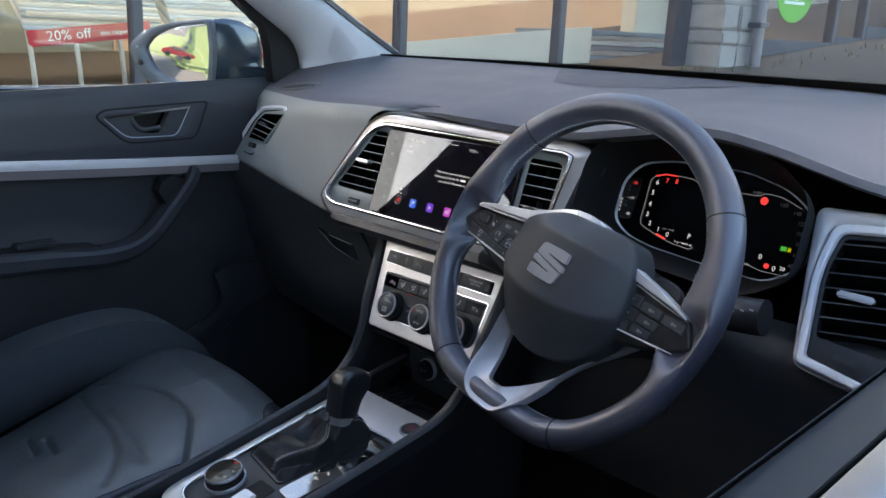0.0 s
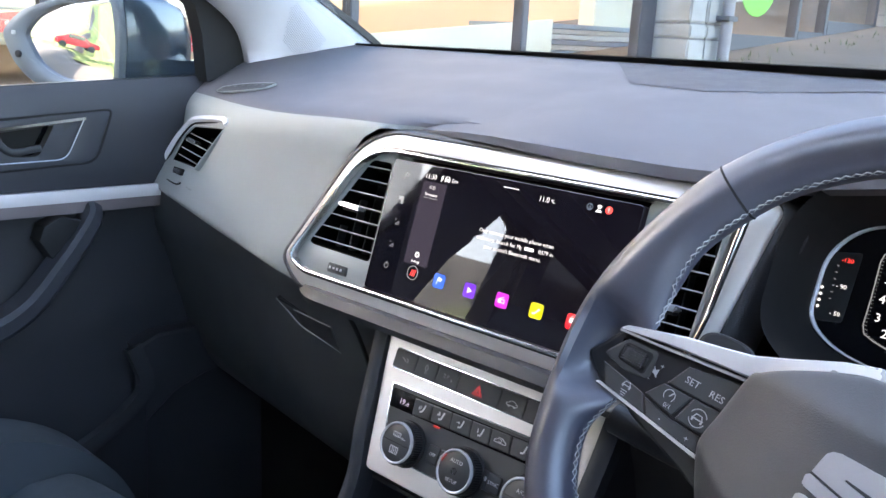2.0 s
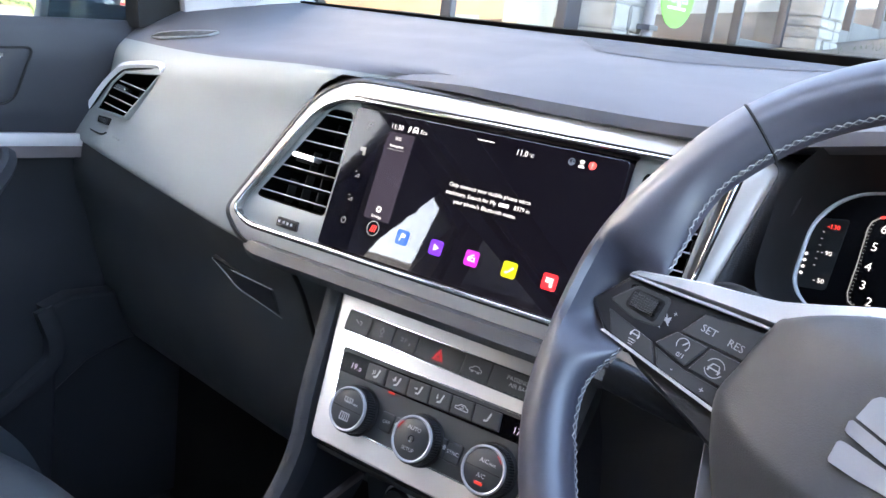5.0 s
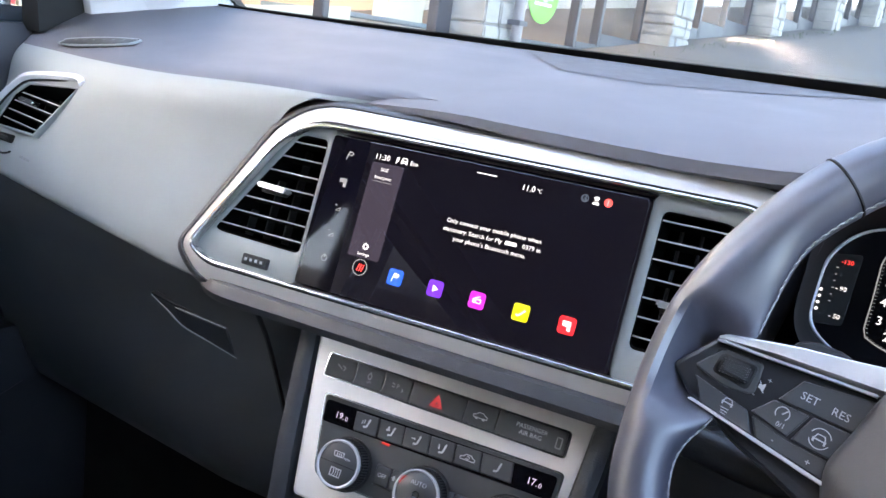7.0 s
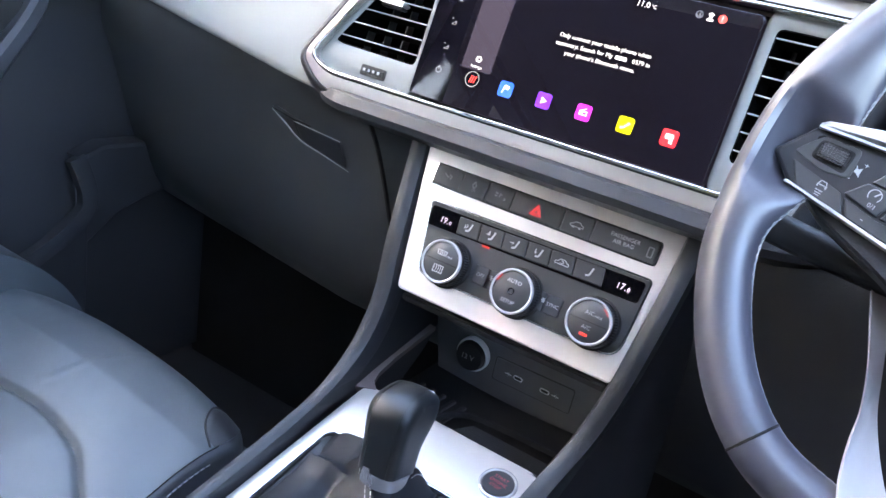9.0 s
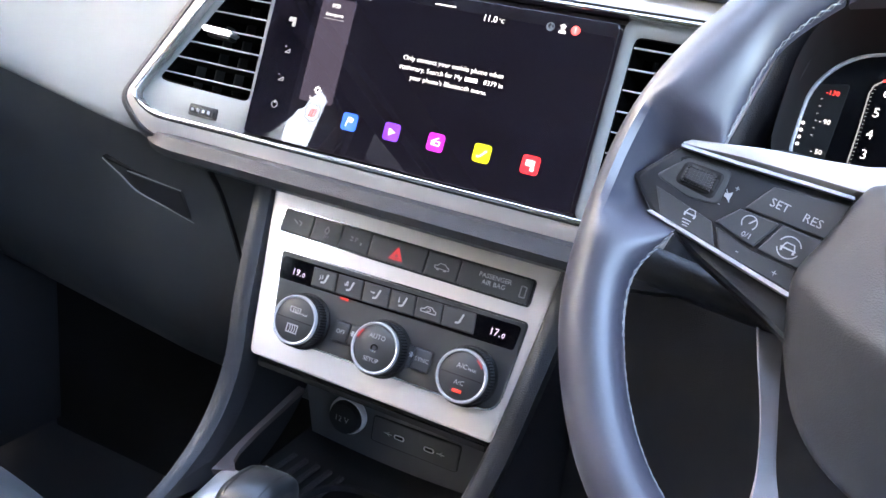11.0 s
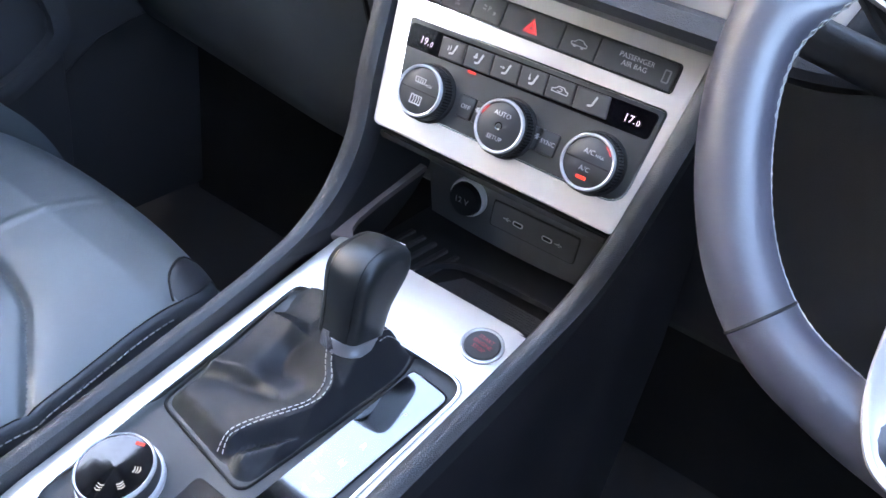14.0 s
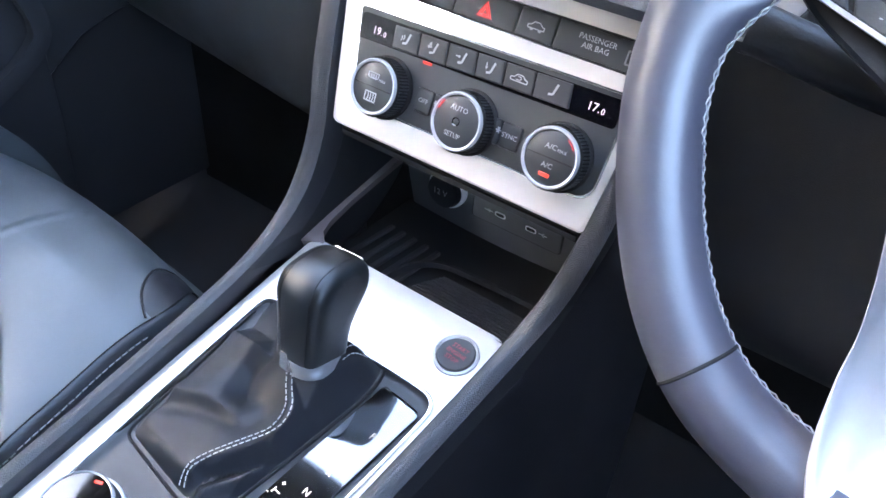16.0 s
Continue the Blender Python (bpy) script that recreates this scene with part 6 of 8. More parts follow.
st = smooth_path([FW @ Vector(p) for p in ((-0.05, -0.02, -0.07), (-0.10, -0.018, -0.066), (-0.150, -0.012, -0.062))], 5)
part("stalk", sweep(st, circle(0.010, 12), side=(0, 1, 0)), BLACK, col)

# ---- instrument cluster ----
FI = basis((0.375, 0.112, 1.140), (1, 0, 0), (0, 0.26, 0.966))
cl = thing("instrument_cluster", "digital instrument cluster with red-edged dials under a cowl", "instrument cluster", FI @ Vector((0, -0.06, -0.02)))
io = arcpoly([(-0.129, -0.022), (-0.1265, 0.030), (-0.106, 0.054), (-0.060, 0.0630), (0.035, 0.0630), (0.090, 0.049), (0.121, 0.027), (0.120, -0.036), (0.085, -0.058), (0.0, -0.0535), (-0.070, -0.0480), (-0.107, -0.039)], 0.016, 5)
ii = [Vector(p) * 0.978 for p in io]
part("cluster_glass", slab(ii, -0.01, 0.0, FI, 0.0005), DIALGLASS, cl)
part("cluster_rim", ring_plate(io, ii, -0.01, 0.004, FI, 0.0015), WHITERING, cl, "thin chrome rim")
rows = []
big = []
for p in io:
    big.append(Vector((p[0] * (1.19 if p[0] > 0 else 1.06), p[1] * (1.36 if p[1] > 0 else 1.32))))
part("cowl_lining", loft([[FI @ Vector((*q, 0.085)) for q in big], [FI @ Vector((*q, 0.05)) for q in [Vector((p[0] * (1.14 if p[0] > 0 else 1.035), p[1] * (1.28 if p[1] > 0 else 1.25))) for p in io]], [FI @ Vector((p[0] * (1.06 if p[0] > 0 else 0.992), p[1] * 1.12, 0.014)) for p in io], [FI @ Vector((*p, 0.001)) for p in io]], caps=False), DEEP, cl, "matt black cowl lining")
W1 = 0.0004
REVS = [(-0.070, 0.0446), (-0.083, 0.0400), (-0.0875, 0.0365), (-0.0890, 0.0310), (-0.0892, 0.0050), (-0.0900, -0.0165), (-0.0880, -0.0225), (-0.0810, -0.0262), (-0.0630, -0.0322), (-0.0480, -0.0362), (-0.0360, -0.0384), (-0.0160, -0.0403), (-0.0110, -0.0370)]
part("rev_scale", sweep([FI @ Vector((*p, W1)) for p in REVS], circle(0.00045, 5), side=(0, 1, 0)), DIMW, cl)
part("rev_scale", sweep([FI @ Vector((*p, W1)) for p in ((-0.053, 0.0446), (-0.032, 0.0440), (-0.023, 0.0393), (-0.012, 0.0383), (0.012, 0.0383))], circle(0.00045, 5), side=(0, 1, 0)), DIMW, cl)
part("red_band", sweep([FI @ Vector((*p, W1)) for p in ((-0.083, 0.0402), (-0.070, 0.0440), (-0.053, 0.0442))], circle(0.0009, 5), side=(0, 1, 0)), REDG, cl)
part("red_band", sweep([FI @ Vector((*p, W1)) for p in ((-0.0630, -0.0308), (-0.049, -0.0348))], circle(0.0013, 5), side=(0, 1, 0)), REDG, cl)
bm = bmesh.new()
for p, q in zip(REVS[2:9], REVS[3:10]):
    p, q = Vector(p), Vector(q)
    n_ = max(2, int((q - p).length / 0.0026))
    for i in range(n_):
        c_ = p.lerp(q, i / n_) + Vector((0.0016, 0.0004))
        slab([c_ + Vector(d) for d in ((-0.0007, -0.00018), (0.0007, -0.00018), (0.0007, 0.00018), (-0.0007, 0.00018))], W1 - 0.0002, W1 + 0.0002, FI, 0.00005, bm)
tagged(part("scale_ticks", bm, DIMW, cl), kind="stuff")
arcr = smooth_path([Vector((-p[0] if True else 0, p[1], W1)) for p in ((-0.006, 0.0375), (-0.050, 0.0375), (-0.060, 0.0410), (-0.080, 0.0400), (-0.104, 0.0315))], 5)
part("speed_scale", sweep([FI @ p for p in arcr], circle(0.00045, 5), side=(0, 1, 0)), DIMW, cl)
for w, u, v, m in (("8", -0.053, 0.0375, REDG), ("7", -0.066, 0.0362, REDG), ("6", -0.0788, 0.0325, WHITE), ("5", -0.0815, 0.0190, WHITE), ("4", -0.0818, 0.0045, WHITE), ("3", -0.0818, -0.0090, WHITE), ("2", -0.0752, -0.0194, WHITE), ("1", -0.062, -0.0246, WHITE), ("0", -0.048, -0.0288, WHITE),
                   ("P", -0.0190, -0.0255, WHITE), ("0", 0.0723, -0.0300, WHITE), ("0", 0.0905, -0.0400, WHITE), ("20", 0.1000, -0.0380, WHITE), ("40", 0.1080, -0.0330, FAINT), ("60", 0.1105, -0.0200, FAINT), ("80", 0.1105, -0.0080, FAINT), ("100", 0.1095, 0.0040, FAINT), ("120", 0.1085, 0.0150, FAINT), ("140", 0.1005, 0.0255, FAINT), ("160", 0.0840, 0.0320, FAINT)):
    text(w, 0.0088 if len(w) == 1 else 0.0065, FI, u, v, W1, m, cl)
text("Trip 7468.8 mi", 0.0040, FI, -0.0250, -0.0350, W1, WHITE, cl)
text("rpm x1000", 0.0036, FI, -0.0485, -0.0222, W1, DIMW, cl)
text("11.0\u00b0C", 0.0042, FI, 0.0510, 0.0405, W1, DIMW, cl)
part("speed_scale", sweep([FI @ Vector((*p, W1)) for p in ((0.052, -0.0400), (0.075, -0.0455), (0.110, -0.0455))], circle(0.00045, 5), side=(0, 1, 0)), DIMW, cl)
for w, v, m in (("-130", 0.0269, REDG), ("- 90", 0.0073, WHITE), ("- 50", -0.0133, WHITE)):
    text(w, 0.0047, FI, -0.1105, v, W1, m, cl)
for i in range(4):
    part("gauge_dot", disc(-0.1235, 0.0041 - 0.0048 * i, [(0.0012, 0), (0.0012, W1)], FI, 10), WHITE if i < 4 else FAINT, cl)
for i in range(6):
    mark([rect(-0.1170, 0.0218 - 0.0050 * i, -0.1155, 0.0225 - 0.0050 * i)], FI, W1, DIMW, cl, "gauge_tick")
part("gauge_panel", slab(arcpoly([(-0.1265, -0.0218), (-0.1255, 0.0315), (-0.101, 0.0352), (-0.104, -0.0196)], 0.003), -0.002, 0.0002, FI), DEEP, cl)
part("telltale", disc(0.0605, 0.0330, [(0.0046, 0), (0.0046, W1)], FI, 24), REDG, cl)
part("telltale", disc(0.0815, -0.0385, [(0.0030, 0), (0.0030, W1)], FI, 20), REDG, cl)
mark([rect(0.0925, -0.0180, 0.0990, -0.0132)], FI, W1, GREEN, cl, "telltale")
mark([rect(0.1005, -0.0180, 0.1040, -0.0135)], FI, W1, ICONS[3], cl, "telltale")
for r4 in (rect(0.048, -0.043, 0.062, -0.0405),):
    mark([r4], FI, W1, DIMW, cl, "trip_bar")


# ---- passenger door ----
door = thing("passenger_door", "closed dark passenger door with a silver strip and grab handle", "car door", (-0.72, -0.2, 0.5))
def dx(z):
    return float(np.interp(z, [0.45, 0.70, 0.88, 0.95, 1.05, 1.10, 1.18, 1.215, 1.23, 1.24], [-0.700, -0.700, -0.712, -0.728, -0.728, -0.712, -0.714, -0.722, -0.735, -0.765]))
def dtop(y):
    return 1.219 + 0.044 * y
def door_fn(z0, z1):
    def fn(a, b):
        y = -0.98 + 1.34 * a
        z = z0 + (z1 - z0) * b
        zz = z + (dtop(y) - 1.225) * min(max((z - 1.10) / 0.12, 0), 1)
        return Vector((dx(z), y, zz))
    return fn
part("lower_panel", sheet(24, 24, door_fn(0.45, 1.056)), DOORLOW, door, "black lower door panel")
strip = smooth_path([Vector((-0.709, y, z)) for y, z in ((-0.80, 1.096), (-0.55, 1.090), (-0.34, 1.0815), (-0.10, 1.0705), (0.10, 1.064), (0.135, 1.062))], 5)
part("silver_strip", sweep(strip, [(-0.006, -0.0085), (0.004, -0.0085), (0.006, 0.0), (0.004, 0.0085), (-0.006, 0.0085)], side=(1, 0, 0)), PALE, door, "satin silver strip")
lower = smooth_path([p + Vector((0.000, 0, -0.0165)) for p in strip], 1)
part("strip_shadow_trim", sweep(lower, [(-0.008, -0.008), (0.003, -0.008), (0.004, 0.008), (-0.008, 0.008)], side=(1, 0, 0)), TAUPE, door, "dark taupe lower half of the strip")
FH = basis((-0.7125, -0.06, 1.150), (0, 1, 0), (0, 0, 1))
OUTB = [(-0.1130, 0.0110), (-0.0980, 0.0230), (0.1160, 0.0350), (0.0880, -0.0380), (-0.0560, -0.0410)]
CHR = [(-0.0985, 0.0072), (-0.0930, 0.0098), (0.0745, 0.0252), (0.0455, -0.0308), (-0.0560, -0.0306)]
HOLE = [(-0.0434, 0.0040), (-0.0425, 0.0090), (0.0345, 0.0168), (0.0100, -0.0262), (-0.0270, -0.0225)]
radii = [0.010, 0.012, 0.010, 0.018, 0.020]
outb, chrb, holeb = arcpoly(OUTB, radii, 6), arcpoly(CHR, [0.004, 0.006, 0.004, 0.014, 0.018], 6), arcpoly(HOLE, [0.004, 0.004, 0.005, 0.010, 0.008], 6)
part("upper_panel", pierce(sheet(24, 18, door_fn(1.055, 1.2265)), FH, HOLE), DOORSKIN, door, "dark soft upper door panel")
hb = part("handle_bezel", ring_plate(outb, chrb, -0.012, 0.0035, FH, 0.003), DOORSKIN, door, "raised dark bezel round the door release")
part("bezel_groove", sweep([FH @ Vector((*p, 0.0012)) for p in outb], circle(0.0020, 6), side=(1, 0, 0), closed=True), DEEP, hb)
part("handle_plate", ring_plate(chrb, holeb, -0.016, -0.0010, FH, 0.0016), PANELGREY, hb, "smooth dark grey release plate")
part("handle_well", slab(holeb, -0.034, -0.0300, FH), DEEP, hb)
part("handle_chrome", sweep([FH @ Vector((*p, 0.0034)) for p in chrb], circle(0.0008, 6), side=(1, 0, 0), closed=True), SATIN, hb, "fine chrome line")
part("chrome_blade", loft([[FH @ Vector((u, v, 0.0022)), FH @ Vector((u, v - d, 0.0022)), FH @ Vector((u, v - d * 0.9, 0.0046)), FH @ Vector((u, v, 0.0050))] for u, v, d in ((-0.0970, 0.0100, 0.0022), (-0.040, 0.0158, 0.0034), (0.020, 0.0214, 0.0042), (0.0755, 0.0262, 0.0046))]), CHROME, hb, "bright upper edge of the release")
lever = smooth_path([FH @ Vector(p) for p in ((-0.0441, 0.0082, -0.004), (-0.0385, -0.0050, -0.001), (-0.0302, -0.0140, 0.0), (-0.0173, -0.0171, 0.0), (0.0137, -0.0139, -0.003))], 6)
part("release_lever", sweep(lever, [(0.0034 * math.cos(a), 0.0050 * math.sin(a)) for a in np.linspace(0, 2 * math.pi, 12, endpoint=False)], side=(1, 0, 0)), PANELGREY, hb, "curved dark release lever")
arm = smooth_path([Vector(p) for p in ((-0.690, -0.80, 0.935), (-0.686, -0.50, 0.922), (-0.682, -0.30, 0.912), (-0.682, -0.17, 0.905), (-0.684, -0.10, 0.925), (-0.690, -0.04, 0.980), (-0.698, 0.005, 1.030), (-0.712, 0.015, 1.045))], 7)
part("armrest", sweep(arm, [(-0.028, -0.022), (0.018, -0.022), (0.028, -0.012), (0.030, 0.010), (0.022, 0.019), (-0.028, 0.019)], side=(1, 0, 0), scale=lambda t: 1.0 - 0.45 * t), DOORSKIN, door, "padded armrest that bends up into a grab handle")
part("armrest_top", sweep([p + Vector((-0.004, 0, 0.016)) for p in arm[:20]], [(-0.024, -0.006), (0.024, -0.006), (0.022, 0.006), (-0.024, 0.006)], side=(1, 0, 0)), BLACK, door)
part("window_switch", box(-0.700, -0.34, 0.938, -0.672, -0.27, 0.9475, edge=0.003), BUTTON, door, "window switch")
pocket = smooth_path([Vector(p) for p in ((-0.672, -0.80, 0.80), (-0.672, -0.40, 0.762), (-0.674, -0.143, 0.714), (-0.675, -0.06, 0.694), (-0.675, 0.013, 0.719), (-0.677, 0.062, 0.753), (-0.679, 0.070, 0.780), (-0.682, 0.063, 0.810), (-0.686, 0.056, 0.832))], 6)
part("pocket_lip", sweep(pocket, [(-0.008, -0.012), (0.006, -0.012), (0.009, 0.0), (0.006, 0.012), (-0.008, 0.012)], side=(1, 0, 0)), DOORLOW, door, "lip of the door pocket")
part("pocket_wall", loft([[Vector((p.x, p.y, p.z)), Vector((p.x - 0.004, p.y, (p.z + 0.5) / 2)), Vector((p.x - 0.02, p.y, 0.47))] for p in pocket], closed=False, caps=False), DOORLOW, door)
FDP = basis((-0.690, 0, 0), (0, 1, 0), (0, 0, 1))
part("pocket_bulge", slab([Vector(p) for p in ((0.058, 0.833), (0.096, 0.846), (0.166, 0.841), (0.245, 0.816), (0.245, 0.770), (0.177, 0.758), (0.123, 0.742), (0.0, 0.656), (-0.02, 0.690), (0.016, 0.719), (0.066, 0.753), (0.074, 0.780))], -0.03, 0.010, FDP, 0.006), DOORLOW, door, "moulded front end of the door pocket")
# flat dark plate in place of the shaded hollow behind the handle
part("handle_shade_plate", slab([Vector(p) for p in ((-0.067, 1.014), (-0.059, 1.033), (-0.036, 1.044), (-0.008, 1.036), (-0.018, 1.012), (-0.050, 0.985))], -0.03, 0.000, FDP, 0.002), DEEP, door, "flat dark plate for the shade behind the grab handle")
part("window_seal", sweep([Vector((-0.768, y, dtop(y) - 0.006)) for y in np.linspace(-0.98, 0.30, 12)], [(-0.010, -0.006), (0.010, -0.006), (0.008, 0.006), (-0.010, 0.006)], side=(1, 0, 0)), RUBBER, door, "black rubber window seal")
def glass_fn(a, b):
    y = -0.97 + 1.22 * a
    top = 1.55 if y < -0.05 else 1.55 - (y + 0.05) * 0.95
    z = 1.215 + (top - 1.215) * b
    return Vector((-0.772 + (z - 1.215) * 0.36, y, z))
gl = part("window_pane", sheet(16, 6, glass_fn, 0.0035), GLASS, door, "clear window pane")
gl.visible_shadow = False
part("outer_skin", sheet(16, 10, lambda a, b: Vector((-0.86 - 0.05 * math.sin(math.pi * b) + 0.07 * max(0, b - 0.7) / 0.3, -0.98 + 1.38 * a, 0.35 + 0.86 * b)), 0.004), PAINT, door, "dark blue-grey outer skin")
part("corner_trim", slab([Vector(p) for p in ((0.206, 1.222), (0.300, 1.222), (0.284, 1.270), (0.262, 1.310), (0.232, 1.345), (0.150, 1.400), (0.120, 1.388), (0.188, 1.335), (0.200, 1.292))], -0.03, 0.0, basis((-0.704, 0, 0), (0, 1, 0), (0, 0, 1)), 0.002), DEEP, door, "black corner trim behind the mirror")

# ---- wing mirror ----
mir = thing("wing_mirror", "dark blue-grey wing mirror reflecting the green behind", "wing mirror", (-0.85, 0.13, 1.21))
FM = basis((-0.885, 0.085, 1.270), (0.925, 0.38, 0), (0, 0.025, 1))
go = arcpoly([(-0.091, 0.010), (-0.065, 0.038), (-0.016, 0.057), (0.077, 0.069), (0.085, 0.012), (0.079, -0.056), (0.030, -0.060), (-0.025, -0.056), (-0.066, -0.034)], [0.012, 0.02, 0.03, 0.012, 0.03, 0.014, 0.03, 0.03, 0.02], 6)
glass_ = part("mirror_glass", slab(go, -0.004, 0.0, FM, 0.001), MIRROR, mir, "clear convex mirror glass")
for face in glass_.data.polygons:
    face.use_smooth = True
gb_ = arcpoly([(-0.137, 0.012), (-0.096, 0.047), (-0.010, 0.069), (0.091, 0.078), (0.099, 0.012), (0.091, -0.062), (0.030, -0.067), (-0.078, -0.068), (-0.120, -0.030)], [0.014, 0.03, 0.04, 0.014, 0.03, 0.016, 0.03, 0.03, 0.03], 6)
part("housing_rim", ring_plate(gb_, go, -0.02, 0.008, FM, 0.004), mat("grey_mirror_rim", (0.10, 0.115, 0.13), 0.4, vary=0.08, size=60), mir, "grey plastic rim")
rg = []
for k, w in ((1.0, -0.006), (1.06, -0.03), (1.02, -0.07), (0.85, -0.105), (0.55, -0.128), (0.2, -0.138)):
    rg.append([FM @ Vector((p.x * k + (1 - k) * 0.06 - w * 0.35, p.y * k + (1 - k) * 0.0, w)) for p in gb_])
part("housing", loft(rg), PAINT, mir, "painted mirror shell")
part("foot", loft([[Vector((x, y, z)) for x, y, z in ((-0.845, 0.12, 1.215), (-0.845, 0.20, 1.215), (-0.845, 0.20, 1.25), (-0.845, 0.12, 1.25))], [Vector((x, y, z)) for x, y, z in ((-0.78, 0.17, 1.205), (-0.78, 0.29, 1.205), (-0.78, 0.29, 1.25), (-0.78, 0.17, 1.25))]]), PAINT, mir)
part("side_camera", disc(-0.100, -0.022, [(0.006, 0.002), (0.006, 0.010), (0.004, 0.011)], FM, 14), DEEP, mir)
part("blind_spot_lamp", slab(arcpoly(rect(-0.112, 0.008, -0.104, 0.014), 0.001), 0.0, 0.0095, FM), PRINT, mir)

# ---- passenger seat ----
seat = thing("passenger_seat", "black leather passenger seat with pale stitching and deep seams", "car seat", (-0.385, -0.35, 0.42))
def flat_line(pts, n=2):
    return [p.xy for p in smooth_path([Vector((u, v, 0)) for u, v in pts], n)]
SEAM = flat_line(((-0.53, -0.262), (-0.49, -0.245), (-0.40, -0.226), (-0.34, -0.221), (-0.29, -0.227), (-0.258, -0.236), (-0.236, -0.249), (-0.205, -0.268), (-0.172, -0.290)))
SEAM2 = flat_line(((-0.53, -0.30), (-0.46, -0.313), (-0.335, -0.330), (-0.25, -0.355), (-0.19, -0.40)))
SEAM3 = flat_line(((-0.40, -0.302), (-0.30, -0.318), (-0.205, -0.335)))
SLOTS = [[Vector((-0.46, -0.412)), Vector((-0.37, -0.430))], [Vector((-0.42, -0.398)), Vector((-0.34, -0.412))]]
WRINKLE = flat_line(((-0.356, -0.196), (-0.346, -0.149), (-0.331, -0.108)))
PATCH = flat_line(((-0.186, -0.150), (-0.205, -0.139), (-0.217, -0.126), (-0.227, -0.106), (-0.226, -0.085), (-0.224, -0.05)), 3)
def near(p, line):
    best = 9.0
    for a, b in zip(line, line[1:]):
        t = min(max((p - a).dot(b - a) / (b - a).length_squared, 0), 1)
        best = min(best, (p - a.lerp(b, t)).length)
    return best
def ease(k):
    k = min(max(k, 0.0), 1.0)
    return k * k * (3 - 2 * k)
def seat_edge(y):
    return -0.172 - 0.012 * ease((y + 0.30) / 0.15) - 0.050 * ease((y + 0.13) / 0.08)
def cushion_fn(a, b):
    y = -0.64 + 0.594 * b
    x = -0.570 + (seat_edge(y) + 0.570) * a
    c = 2 * a - 1
    z = 0.742 + 0.012 * (1 - c * c) - 0.006 * abs(c) ** 7
    z -= max(0.0, -0.16 - y) * (0.06 + 0.28 * max(0.0, 1 - a) ** 1.2)
    z += 0.006 * math.exp(-((y + 0.17) / 0.08) ** 2)
    e = max(0.0, (y + 0.120 + 0.012 * c * c) / 0.075)
    z -= 0.100 * e ** 2.6
    p = Vector((x, y))
    for line, deep, wide in ((SEAM, 0.0042, 0.0030), (SEAM2, 0.004, 0.0036), (SEAM3, 0.0022, 0.004), (SLOTS[0], 0.007, 0.0045), (SLOTS[1], 0.007, 0.0045)):
        d = near(p, line)
        if d < 0.05:
            z -= deep * math.exp(-(d / wide) ** 2) + 0.0022 * math.exp(-(d / 0.014) ** 2)
    d = near(p, WRINKLE)
    z += 0.0005 * math.exp(-(d / 0.005) ** 2) - 0.0003 * math.exp(-((d - 0.008) / 0.005) ** 2)
    z += 0.0014 * noise.noise(Vector((x * 14, y * 14, 0))) + 0.0003 * noise.noise(Vector((x * 60, y * 30, 3)))
    return Vector((x, y, z))
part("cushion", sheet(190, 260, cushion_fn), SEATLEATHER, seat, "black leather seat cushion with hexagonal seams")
def corner_fn(a, b):
    y = -0.149 + 0.102 * b
    xb = float(np.interp(y, [p.y for p in PATCH], [p.x for p in PATCH]))
    xe = seat_edge(y)
    lift = 0.0016 * min(1.0, a * 6, b * 8)
    return cushion_fn((xb + (max(xe, xb) - xb) * a + 0.570) / (xe + 0.570), (y + 0.64) / 0.594) + Vector((0.6 * lift, 0.4 * lift, lift - 0.0004))
# same leather as the cushion; the darker colour paints the shade on this corner
part("corner_patch", sheet(12, 24, corner_fn), LEATHER, seat, "leather patch wrapping the front corner, darkened as turned from the light")
part("patch_seam", sweep([cushion_fn((p.x + 0.570) / (seat_edge(p.y) + 0.570), (p.y + 0.64) / 0.594) + Vector((0, 0, 0.0002)) for p in PATCH if p.y < -0.052], circle(0.0012, 6), side=(0, 0, 1)), DEEP, seat)
part("cushion_base", box(-0.60, -0.64, 0.46, -0.185, -0.115, 0.650, edge=0.03), SEATCLOTH, seat)
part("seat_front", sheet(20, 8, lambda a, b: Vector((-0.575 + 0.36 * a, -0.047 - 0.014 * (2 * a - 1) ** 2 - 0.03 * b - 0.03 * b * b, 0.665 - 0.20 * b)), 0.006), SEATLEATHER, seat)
pts = smooth_path([Vector((-0.60, y, zt - 0.034)) for y, zt in ((-0.66, 0.66), (-0.50, 0.69), (-0.407, 0.719), (-0.315, 0.745), (-0.217, 0.752), (-0.175, 0.738), (-0.142, 0.712), (-0.120, 0.675), (-0.105, 0.62))], 6)
prof = [(-0.028, -0.10), (0.058, -0.10), (0.052, -0.034), (0.036, 0.008), (0.014, 0.032), (-0.012, 0.031), (-0.031, -0.01)]
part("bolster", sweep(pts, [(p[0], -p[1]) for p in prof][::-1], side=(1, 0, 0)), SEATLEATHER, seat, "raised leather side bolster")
SIDE = [(-0.0030, -0.0014), (0.0006, -0.0006), (0.0030, -0.0022), (0.0048, -0.0055), (0.0060, -0.0110), (0.0075, -0.035), (0.006, -0.090), (-0.012, -0.19)]
def side_fn(a, b):
    y = -0.64 + 0.588 * a
    e = cushion_fn(1.0, (y + 0.64) / 0.594)
    o, d = SIDE[round(b * 7)]
    return Vector((e.x + o, e.y, e.z + d * (1.0 if e.z > 0.70 else 0.8)))
sp_ = part("side_panel", sheet(90, 7, side_fn), SEATSIDE, seat, "black leather seat side below the seam")
